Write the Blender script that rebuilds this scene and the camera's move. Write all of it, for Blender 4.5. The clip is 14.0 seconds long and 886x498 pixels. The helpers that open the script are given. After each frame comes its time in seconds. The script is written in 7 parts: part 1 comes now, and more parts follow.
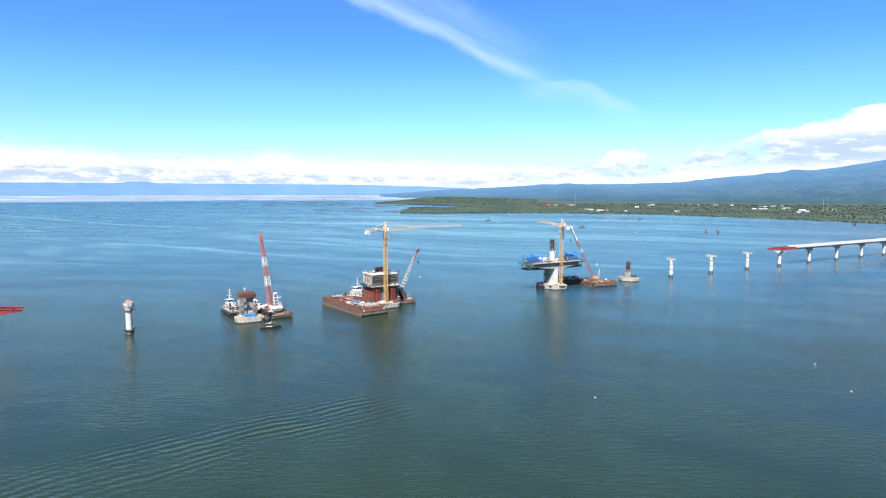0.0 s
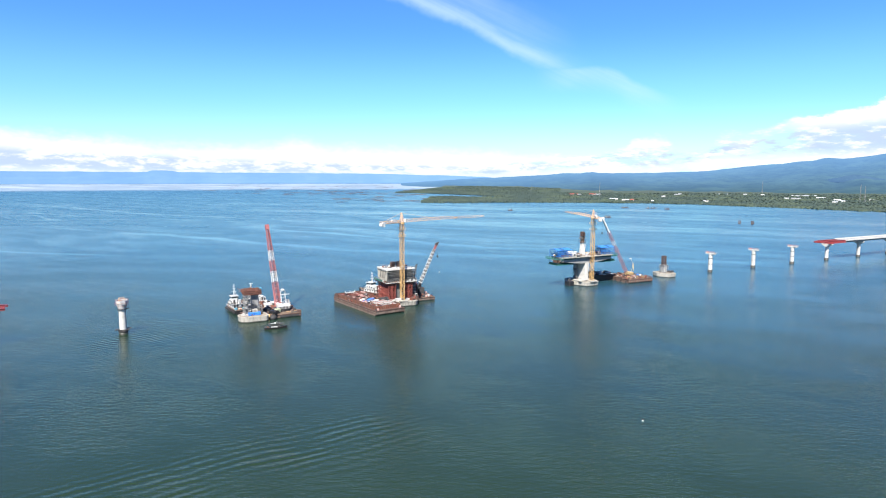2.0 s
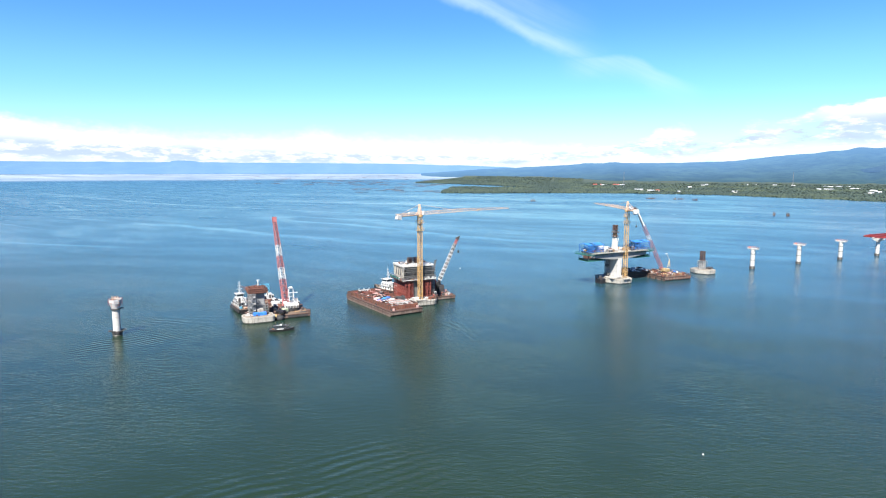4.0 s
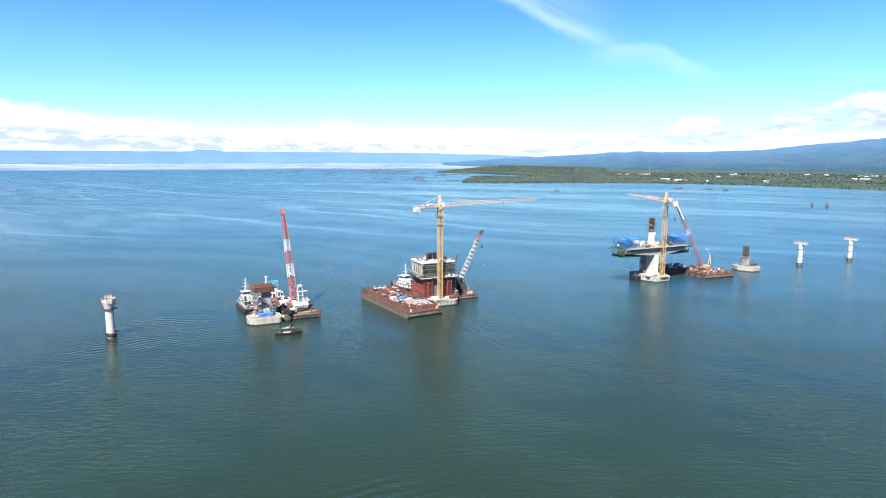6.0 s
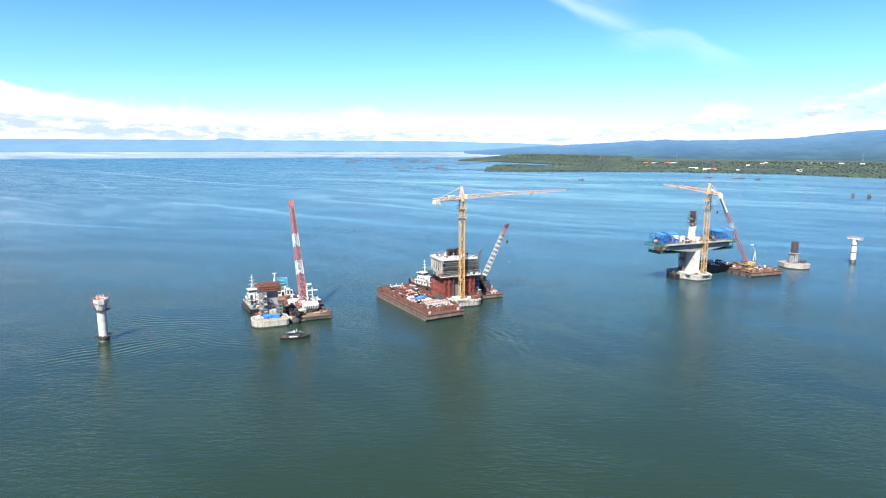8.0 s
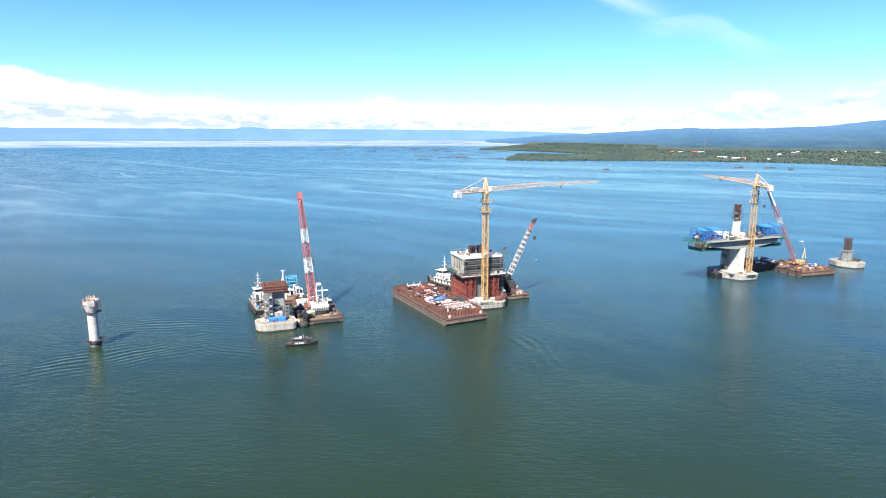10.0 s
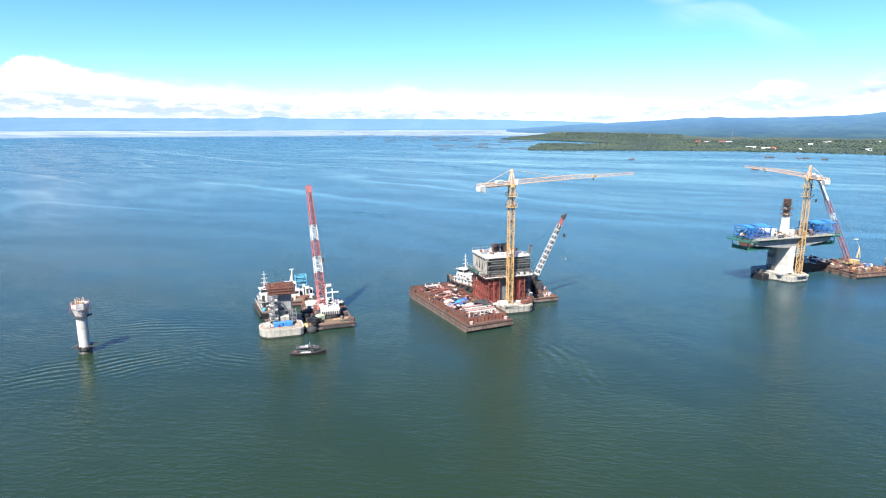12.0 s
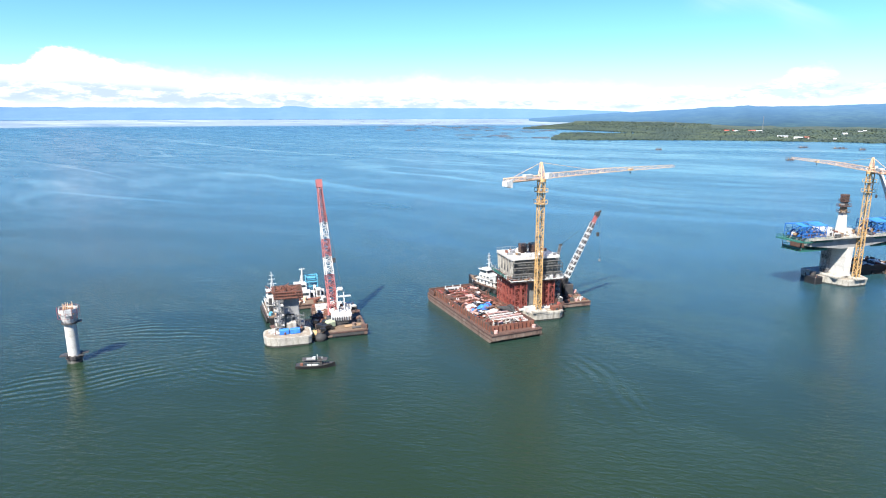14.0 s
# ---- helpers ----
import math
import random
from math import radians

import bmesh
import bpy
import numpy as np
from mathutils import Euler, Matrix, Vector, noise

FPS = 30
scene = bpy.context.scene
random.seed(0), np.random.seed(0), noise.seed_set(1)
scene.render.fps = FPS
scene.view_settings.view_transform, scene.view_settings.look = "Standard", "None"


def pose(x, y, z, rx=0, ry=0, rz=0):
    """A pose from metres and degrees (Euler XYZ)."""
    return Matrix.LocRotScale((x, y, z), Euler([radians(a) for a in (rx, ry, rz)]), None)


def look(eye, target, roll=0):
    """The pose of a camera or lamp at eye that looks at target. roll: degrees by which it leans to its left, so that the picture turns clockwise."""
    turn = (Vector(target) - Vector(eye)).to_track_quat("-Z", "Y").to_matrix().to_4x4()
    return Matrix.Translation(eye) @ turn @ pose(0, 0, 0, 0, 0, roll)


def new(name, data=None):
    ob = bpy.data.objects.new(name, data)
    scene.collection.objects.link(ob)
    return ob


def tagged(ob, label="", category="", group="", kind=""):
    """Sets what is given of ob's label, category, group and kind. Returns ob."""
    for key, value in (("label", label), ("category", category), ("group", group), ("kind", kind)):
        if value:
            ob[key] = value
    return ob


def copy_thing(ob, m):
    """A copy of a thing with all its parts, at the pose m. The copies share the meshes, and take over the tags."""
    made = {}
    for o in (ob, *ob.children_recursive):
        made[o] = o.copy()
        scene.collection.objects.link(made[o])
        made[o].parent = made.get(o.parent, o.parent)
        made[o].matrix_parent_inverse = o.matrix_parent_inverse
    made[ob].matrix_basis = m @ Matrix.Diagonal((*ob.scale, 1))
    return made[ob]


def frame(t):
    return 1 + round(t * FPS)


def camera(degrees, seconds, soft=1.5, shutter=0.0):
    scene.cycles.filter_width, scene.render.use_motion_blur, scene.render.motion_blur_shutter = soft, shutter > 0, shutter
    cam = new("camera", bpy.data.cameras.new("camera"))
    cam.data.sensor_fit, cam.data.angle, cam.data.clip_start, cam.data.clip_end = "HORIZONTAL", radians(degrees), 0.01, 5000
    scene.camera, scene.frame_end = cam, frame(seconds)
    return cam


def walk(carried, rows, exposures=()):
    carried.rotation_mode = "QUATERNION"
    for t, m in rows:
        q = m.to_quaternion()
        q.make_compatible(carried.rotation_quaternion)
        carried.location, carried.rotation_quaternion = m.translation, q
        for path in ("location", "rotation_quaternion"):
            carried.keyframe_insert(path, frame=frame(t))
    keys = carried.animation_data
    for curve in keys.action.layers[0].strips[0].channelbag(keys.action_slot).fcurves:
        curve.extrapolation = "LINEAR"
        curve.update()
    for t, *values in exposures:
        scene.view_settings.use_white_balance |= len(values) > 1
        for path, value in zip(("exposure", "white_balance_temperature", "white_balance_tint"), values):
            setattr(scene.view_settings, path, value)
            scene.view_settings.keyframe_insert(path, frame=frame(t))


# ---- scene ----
cam = camera(72, 14.0, soft=1.1)
PATH = [
    (0, pose(0.067, -0.051, 70.028, 84.660, 0, 0.008) @ pose(0, 0, 0, 0, 0, -0.017)),
    (1, pose(0.250, 15.477, 69.846, 84.111, 0, 1.034) @ pose(0, 0, 0, 0, 0, -0.005)),
    (2, pose(-0.112, 30.060, 69.505, 83.641, 0, 1.995) @ pose(0, 0, 0, 0, 0, 0.005)),
    (3, pose(-0.832, 43.962, 69.124, 83.194, 0, 2.939) @ pose(0, 0, 0, 0, 0, 0.011)),
    (4, pose(-1.787, 57.353, 68.769, 82.738, 0, 3.893) @ pose(0, 0, 0, 0, 0, 0.014)),
    (5, pose(-2.903, 70.326, 68.468, 82.257, 0, 4.869) @ pose(0, 0, 0, 0, 0, 0.014)),
    (6, pose(-4.145, 82.915, 68.219, 81.750, 0, 5.866) @ pose(0, 0, 0, 0, 0, 0.011)),
    (7, pose(-5.507, 95.112, 68.002, 81.225, 0, 6.874) @ pose(0, 0, 0, 0, 0, 0.005)),
    (8, pose(-7.000, 106.886, 67.785, 80.694, 0, 7.880) @ pose(0, 0, 0, 0, 0, -0.004)),
    (9, pose(-8.643, 118.196, 67.540, 80.172, 0, 8.872) @ pose(0, 0, 0, 0, 0, -0.017)),
    (10, pose(-10.449, 129.016, 67.249, 79.671, 0, 9.841) @ pose(0, 0, 0, 0, 0, -0.032)),
    (11, pose(-12.420, 139.346, 66.918, 79.195, 0, 10.789) @ pose(0, 0, 0, 0, 0, -0.051)),
    (12, pose(-14.528, 149.234, 66.580, 78.736, 0, 11.728) @ pose(0, 0, 0, 0, 0, -0.073)),
    (13, pose(-16.710, 158.791, 66.316, 78.274, 0, 12.689) @ pose(0, 0, 0, 0, 0, -0.098)),
    (14, pose(-18.858, 168.210, 66.255, 77.767, 0, 13.724) @ pose(0, 0, 0, 0, 0, -0.126)),
]
walk(cam, PATH, ((0.0, 1.50), (3.0, 1.58), (7.0, 1.66), (11.0, 1.70)))

# ---- light ----
SUN_EL, SUN_WAY = 50.0, (0.20, 0.98)          # the way the sunlight travels over the ground
world = bpy.data.worlds.new("sky")
scene.world = world
world.use_nodes = True
ZENITH = (0.30, 0.68, 1.35)


class Net:
    """Short hand for node trees."""

    def __init__(self, tree):
        self.t = tree
        tree.nodes.clear()

    def n(self, kind, **kw):
        node = self.t.nodes.new(kind)
        for k, v in kw.items():
            if k in node.inputs.keys():
                self.put(node.inputs[k], v)
            else:
                setattr(node, k, v)
        return node

    def put(self, sock, v):
        if isinstance(v, bpy.types.NodeSocket):
            self.t.links.new(v, sock)
        elif isinstance(v, bpy.types.Node):
            self.t.links.new(v.outputs[0], sock)
        else:
            sock.default_value = v

    def math(self, op, a, b=0.0, c=0.0, clamp=False):
        m = self.t.nodes.new("ShaderNodeMath")
        m.operation, m.use_clamp = op, clamp
        for i, v in enumerate((a, b, c)):
            self.put(m.inputs[i], v)
        return m.outputs[0]

    def ramp(self, v, a, b, lo=0.0, hi=1.0, smooth=True):
        m = self.t.nodes.new("ShaderNodeMapRange")
        m.interpolation_type = "SMOOTHSTEP" if smooth else "LINEAR"
        for i, x in enumerate((v, a, b, lo, hi)):
            self.put(m.inputs[i], x)
        return m.outputs[0]

    def mix(self, f, a, b, how="MIX"):
        m = self.t.nodes.new("ShaderNodeMix")
        m.data_type, m.blend_type = "RGBA", how
        self.put(m.inputs[0], f)
        self.put(m.inputs[6], a if isinstance(a, (bpy.types.NodeSocket, bpy.types.Node)) else (*a, 1))
        self.put(m.inputs[7], b if isinstance(b, (bpy.types.NodeSocket, bpy.types.Node)) else (*b, 1))
        return m.outputs[2]

    def curve(self, v, points):
        """A smooth curve through (input, output) points."""
        xs, ys = [p[0] for p in points], [p[1] for p in points]
        x0, x1, y0, y1 = xs[0], xs[-1], min(ys), max(ys) + 1e-6
        node = self.t.nodes.new("ShaderNodeFloatCurve")
        line = node.mapping.curves[0]
        for _ in range(len(points) - 2):
            line.points.new(0.5, 0.5)
        for pt, x, y in zip(line.points, xs, ys):
            pt.location = ((x - x0) / (x1 - x0), (y - y0) / (y1 - y0))
        node.mapping.update()
        self.put(node.inputs["Value"], self.ramp(v, x0, x1, 0.0, 1.0, smooth=False))
        return self.ramp(node.outputs[0], 0.0, 1.0, y0, y1, smooth=False)

    def noise(self, vec, scale, detail=4.0, rough=0.55):
        m = self.n("ShaderNodeTexNoise", Scale=scale, Detail=detail, Roughness=rough)
        if vec is not None:
            self.put(m.inputs["Vector"], vec)
        return m.outputs["Fac"]

    def xyz(self, x, y, z=0.0):
        m = self.t.nodes.new("ShaderNodeCombineXYZ")
        for i, v in enumerate((x, y, z)):
            self.put(m.inputs[i], v)
        return m.outputs[0]


def make_sky():
    w = Net(world.node_tree)
    sky = w.n("ShaderNodeTexSky", sky_type="NISHITA", sun_disc=False, altitude=0.0, air_density=1.0, dust_density=0.3, ozone_density=2.0)
    sky.sun_elevation = radians(SUN_EL)
    sky.sun_rotation = math.atan2(-SUN_WAY[0], -SUN_WAY[1])
    sep = w.n("ShaderNodeSeparateXYZ", Vector=w.n("ShaderNodeTexCoord").outputs["Generated"])
    deg = 180 / math.pi
    az = w.math("MULTIPLY", w.math("ARCTAN2", sep.outputs[0], sep.outputs[1]), deg)
    el = w.math("MULTIPLY", w.math("ARCSINE", sep.outputs[2]), deg)

    def field(fx, fy, seed, detail=6.0, rough=0.6):
        return w.noise(w.xyz(w.math("MULTIPLY", az, fx), w.math("MULTIPLY", el, fy), seed), 1.0, detail, rough)

    # clear sky, deepening from a pale turquoise horizon to blue overhead
    tint = w.mix(w.ramp(el, 2.5, 8.0), (0.80, 1.13, 1.30), (0.60, 1.03, 1.32))
    tint = w.mix(w.ramp(el, 7.0, 14.0), tint, (0.43, 0.86, 1.38))
    tint = w.mix(w.ramp(el, 11.0, 20.0), tint, (0.42, 0.83, 1.42))
    tint = w.mix(w.ramp(el, 20.0, 45.0), tint, ZENITH)
    rgb = w.mix(1.0, sky, tint, "MULTIPLY")

    # a thin cirrus plume: a spine that bends down to the right, a second brush stroke below it, a veil above
    wave = w.math("MULTIPLY", w.math("SUBTRACT", field(0.22, 0.25, 5.0, 4.0), 0.5), 1.5)
    spine = w.curve(az, ((-30, 24), (-12, 18.4), (-6.8, 16.6), (-1.2, 14.6), (1.9, 13.3), (4.0, 11.9), (7.6, 10.5), (12, 9.4), (20, 7.5)))
    d = w.math("ADD", w.math("SUBTRACT", el, spine), wave)
    stroke = w.math("MULTIPLY", w.ramp(d, -1.0, 0.15), w.ramp(d, 0.0, 1.9, 1.0, 0.0))
    stroke = w.math("MULTIPLY", stroke, w.ramp(az, 5.5, 12.0, 1.0, 0.0))
    veil = w.math("MULTIPLY", w.math("MULTIPLY", w.ramp(d, -0.4, 0.8), w.ramp(d, 1.5, 5.0, 0.42, 0.0)), w.ramp(az, 4.0, 11.0, 1.0, 0.0))
    low = w.curve(az, ((4, 10.6), (8, 9.9), (12, 9.7), (15, 8.4), (17.5, 7.2), (22, 6.0)))
    d2 = w.math("ADD", w.math("SUBTRACT", el, low), w.math("MULTIPLY", wave, 0.5))
    brush = w.math("MULTIPLY", w.math("MULTIPLY", w.ramp(d2, -2.3, -0.2), w.ramp(d2, -0.1, 0.5, 1.0, 0.0)), w.math("MULTIPLY", w.ramp(az, 6.0, 10.0), w.ramp(az, 14.5, 19.5, 1.0, 0.0)))
    thread = w.ramp(w.noise(w.xyz(w.math("MULTIPLY", w.math("ADD", az, el), 0.12), w.math("MULTIPLY", w.math("ADD", w.math("MULTIPLY", az, 0.45), el), 0.75), 1.0), 1.0, 6.0, 0.6), 0.25, 0.7, 0.45, 1.0)
    cir = w.math("MULTIPLY", w.math("MAXIMUM", w.math("MAXIMUM", w.math("MULTIPLY", stroke, 0.80), veil), w.math("MULTIPLY", brush, 0.62)), thread, clamp=True)
    cir = w.math("MULTIPLY", cir, w.ramp(az, -30.0, -14.0))
    rgb = w.mix(w.math("MULTIPLY", cir, 0.62), rgb, (5.9, 7.5, 8.0))

    # far cumulus along the horizon: billowed tops, small grey-blue bases in rows, open gaps to the right
    top = w.curve(az, ((-62, 3.0), (-52, 3.5), (-47.5, 4.0), (-46.2, 4.9), (-44.5, 5.4), (-42.8, 4.8), (-39, 4.3), (-35, 3.8), (-30, 3.5), (-25, 3.2), (-18, 3.3),
                       (-15.1, 3.8), (-13, 3.3), (-4.5, 3.0), (2, 2.8), (6, 2.4), (10, 2.4), (12.5, 2.5), (14.6, 3.2), (16.8, 4.0), (18.6, 3.1), (20.3, 2.5), (22, 3.9), (25, 4.2), (28, 5.1),
                       (31, 5.5), (33, 6.0), (35, 6.6), (40, 6.8), (48, 5.0), (62, 3.0)))
    puff = w.math("ADD", w.math("MULTIPLY", w.math("SUBTRACT", field(0.42, 0.9, 0.0, 5.0), 0.5), 1.5), w.math("MULTIPLY", w.math("SUBTRACT", field(1.5, 2.6, 3.0, 4.0), 0.5), 0.7))
    edge = w.math("ADD", w.math("SUBTRACT", top, el), puff)
    crisp = w.curve(az, ((-62, 0.9), (-50, 0.3), (-42, 0.4), (-36, 1.3), (-5, 1.5), (6, 1.2), (12, 0.5), (22, 0.6), (30, 0.35), (62, 0.8)))
    bank = w.ramp(w.math("DIVIDE", edge, crisp), -0.35, 1.0)
    torn = w.ramp(field(0.5, 1.5, 2.2, 6.0, 0.62), 0.40, 0.60)
    thin = w.math("MULTIPLY", w.curve(az, ((-62, 0), (6, 0), (10, 0.45), (13, 0.4), (16, 0.3), (19, 0.85), (22, 0.85), (27, 0.55), (31, 0.08), (62, 0))), w.math("SUBTRACT", 1.0, torn))
    bank = w.math("MULTIPLY", bank, w.math("SUBTRACT", 1.0, thin))
    mid = w.curve(az, ((-62, 2.0), (-48, 1.95), (-37, 1.75), (-28, 1.45), (-15, 1.2), (-2, 1.0), (6, 1.3), (12, 2.0), (17, 2.1), (22, 2.9), (28, 3.2), (36, 3.4), (48, 3.0), (62, 2.0)))
    tall = w.curve(az, ((-62, 1.1), (-37, 1.05), (-20, 0.85), (-10, 0.6), (0, 0.5), (12, 1.0), (22, 1.2), (36, 1.5), (62, 1.0)))
    rows = w.math("DIVIDE", w.math("ABSOLUTE", w.math("SUBTRACT", el, w.math("ADD", mid, w.math("MULTIPLY", w.math("SUBTRACT", field(0.15, 0.0, 8.0, 3.0), 0.5), 0.9)))), tall)
    clump = field(0.5, 1.75, 7.3, 8.0, 0.66)
    base = w.math("MULTIPLY", w.ramp(rows, 0.35, 1.25, 1.0, 0.0), w.ramp(w.math("ADD", clump, w.curve(az, ((-62, 0.05), (-24, 0.05), (-12, 0.01), (8, 0.0), (15, 0.05), (22, 0.09), (36, 0.09), (62, 0.05)))), 0.41, 0.62))
    base = w.math("MULTIPLY", base, w.ramp(field(0.14, 0.3, 12.0, 2.0), 0.30, 0.52, 0.70, 1.0))
    cloud = w.mix(base, (8.1, 8.15, 8.25), (4.3, 5.3, 6.9))
    rgb = w.mix(bank, rgb, cloud)
    # pale haze under the clouds
    rgb = w.mix(w.math("MULTIPLY", w.ramp(el, 0.2, 1.5, 1.0, 0.0), 0.55), rgb, (4.6, 6.2, 7.3))
    bg = w.n("ShaderNodeBackground", Color=rgb, Strength=0.05)
    w.n("ShaderNodeOutputWorld", Surface=bg.outputs[0])


make_sky()
sun = new("sun", bpy.data.lights.new("sun", "SUN"))
sun.data.energy, sun.data.angle, sun.data.color = 5.0, radians(0.53), (1.0, 0.95, 0.88)
_h = math.cos(radians(SUN_EL)) / math.hypot(*SUN_WAY)
sun.matrix_world = look((0, 0, 900), (SUN_WAY[0] * _h * 100, SUN_WAY[1] * _h * 100, 900 - math.sin(radians(SUN_EL)) * 100))


# ---- materials ----
def material(name, base, rough=0.6, metal=0.0, second=None, scale=0.5, amount=0.5, stain=None, stain_scale=0.15, stain_amount=0.5,
             streak=False, bump=0.15, bump_scale=6.0, spec=0.5, jitter=0.0):
    """Painted, rusted or bare surface: base colour, blotches of a second one, stains (streaked down where asked), grain and relief."""
    m = bpy.data.materials.new(name)
    m.use_nodes = True
    w = Net(m.node_tree)
    pos = w.n("ShaderNodeNewGeometry").outputs["Position"]
    col = w.mix(0.0, base, base)
    if second:
        col = w.mix(w.ramp(w.noise(pos, scale, 6.0, 0.62), 0.5 - 0.25 * amount, 0.95 - 0.35 * amount), base, second)
    if stain:
        v = pos
        if streak:
            v = w.n("ShaderNodeMapping", Vector=pos, Scale=(1.0, 1.0, 0.14)).outputs[0]
        col = w.mix(w.math("MULTIPLY", w.ramp(w.noise(v, stain_scale, 5.0, 0.6), 0.48, 0.66), stain_amount), col, stain)
    grain = w.ramp(w.noise(pos, 3.0, 5.0, 0.7), 0.25, 0.75, 0.80, 1.18)
    hsv = w.n("ShaderNodeHueSaturation", Color=col, Value=grain)
    if jitter:
        info = w.n("ShaderNodeObjectInfo").outputs["Random"]
        hsv2 = w.n("ShaderNodeHueSaturation", Color=hsv.outputs[0], Value=w.ramp(info, 0.0, 1.0, 1 - jitter, 1 + jitter, smooth=False))
        hsv = hsv2
    b = w.n("ShaderNodeBump", Strength=bump, Distance=0.1, Height=w.noise(pos, bump_scale, 4.0))
    s = w.n("ShaderNodeBsdfPrincipled", Metallic=metal)
    s.inputs["Specular IOR Level"].default_value = spec
    w.put(s.inputs["Base Color"], hsv.outputs[0])
    w.put(s.inputs["Normal"], b.outputs[0])
    w.put(s.inputs["Roughness"], w.ramp(w.noise(pos, 1.7, 3.0), 0.2, 0.8, max(rough - 0.12, 0.03), min(rough + 0.12, 1.0)))
    w.n("ShaderNodeOutputMaterial", Surface=s.outputs[0])
    return m


CONCRETE = material("pale concrete", (0.30, 0.285, 0.245), 0.85, second=(0.215, 0.20, 0.17), scale=0.35, stain=(0.13, 0.112, 0.085), stain_scale=0.8, streak=True, stain_amount=0.7)
CONCRETE_WHITE = material("fresh white concrete", (0.42, 0.41, 0.38), 0.8, second=(0.33, 0.32, 0.29), scale=0.4, stain=(0.28, 0.25, 0.21), stain_scale=0.8, streak=True, stain_amount=0.4)
CONCRETE_GREY = material("grey cast concrete", (0.20, 0.202, 0.20), 0.85, second=(0.15, 0.152, 0.148), scale=0.3, stain=(0.13, 0.127, 0.118), stain_scale=0.6, streak=True)
TIDE = material("wet tidal concrete", (0.025, 0.023, 0.018), 0.6, second=(0.014, 0.016, 0.012), scale=0.8)
RUST = material("rusted steel", (0.135, 0.046, 0.028), 0.8, second=(0.065, 0.03, 0.022), scale=0.5, stain=(0.17, 0.095, 0.062), stain_scale=0.4, stain_amount=0.5, bump=0.4)
RUST_DARK = material("dark rusted steel", (0.077, 0.039, 0.028), 0.8, second=(0.042, 0.028, 0.025), scale=0.6, bump=0.4)
HULL_RUST = material("weathered barge plating", (0.105, 0.066, 0.050), 0.75, second=(0.165, 0.135, 0.108), scale=0.35, stain=(0.045, 0.026, 0.020), stain_scale=0.7, streak=True, stain_amount=0.85)
HULL_DARK = material("black hull paint", (0.009, 0.009, 0.010), 0.5, second=(0.02, 0.018, 0.016), scale=0.4)
DECK_BROWN = material("brown work deck", (0.115, 0.078, 0.050), 0.85, second=(0.055, 0.036, 0.026), scale=0.5, stain=(0.19, 0.14, 0.10), stain_scale=0.5)
RED_SHORE = material("red oxide paint", (0.165, 0.036, 0.027), 0.6, second=(0.24, 0.075, 0.055), scale=0.9, stain=(0.08, 0.022, 0.018), stain_scale=0.5, streak=True)
RED = material("red steel paint", (0.22, 0.026, 0.026), 0.5, second=(0.17, 0.026, 0.026), scale=0.3, stain=(0.14, 0.04, 0.035), stain_scale=0.5, streak=True)
BOOM_RED = material("faded boom red", (0.225, 0.062, 0.062), 0.6, second=(0.27, 0.125, 0.12), scale=0.6)
YELLOW = material("crane yellow paint", (0.40, 0.235, 0.085), 0.5, second=(0.42, 0.30, 0.16), scale=0.7)
ORANGE = material("pale orange paint", (0.577, 0.352, 0.211), 0.5, second=(0.535, 0.394, 0.282), scale=0.7)
WHITE = material("white marine paint", (0.46, 0.47, 0.46), 0.45, second=(0.27, 0.27, 0.26), scale=0.6, stain=(0.45, 0.28, 0.18), stain_scale=0.8, streak=True, stain_amount=0.35)
BLUE = material("blue tarpaulin", (0.026, 0.132, 0.44), 0.5, second=(0.035, 0.194, 0.51), scale=0.8, jitter=0.1)
BLUE_STEEL = material("blue traveller steel", (0.016, 0.085, 0.27), 0.5, second=(0.020, 0.13, 0.36), scale=0.8)
CYAN = material("light blue machine paint", (0.07, 0.26, 0.36), 0.55, second=(0.06, 0.20, 0.28))
FORM_FACE = material("dark form face", (0.095, 0.10, 0.095), 0.8, second=(0.06, 0.062, 0.06), scale=0.6, stain=(0.15, 0.145, 0.13), stain_scale=0.8, streak=True)
GREEN = material("green platform paint", (0.010, 0.075, 0.060), 0.6, second=(0.035, 0.15, 0.11), scale=0.9)
PINK = material("faded pinkish sheeting", (0.34, 0.19, 0.165), 0.7, second=(0.36, 0.28, 0.25), scale=0.8)
STEEL = material("galvanised scaffold tube", (0.25, 0.25, 0.245), 0.5, metal=0.4, second=(0.19, 0.185, 0.18))
DARK = material("dark machinery", (0.03, 0.03, 0.03), 0.6, second=(0.06, 0.05, 0.045))
RUBBER = material("black rubber", (0.02, 0.02, 0.02), 0.8)
GLASS = material("dark cabin glass", (0.02, 0.03, 0.035), 0.08, bump=0.0, spec=0.8)
SCAFFOLD = material("weathered scaffold tube", (0.125, 0.123, 0.115), 0.6, metal=0.3, second=(0.08, 0.075, 0.07), scale=0.8)
WORK_TOP = material("dirty working surface", (0.20, 0.17, 0.13), 0.9, second=(0.11, 0.085, 0.06), scale=0.5, stain=(0.28, 0.26, 0.22), stain_scale=0.6, stain_amount=0.7)
REBAR = material("bare reinforcement", (0.077, 0.044, 0.033), 0.8, second=(0.042, 0.03, 0.026), scale=0.8)
TIMBER = material("formwork plywood", (0.197, 0.127, 0.07), 0.75, second=(0.141, 0.092, 0.056), scale=0.5)
CREAM = material("cream crane paint", (0.34, 0.235, 0.10), 0.55, second=(0.30, 0.23, 0.14))
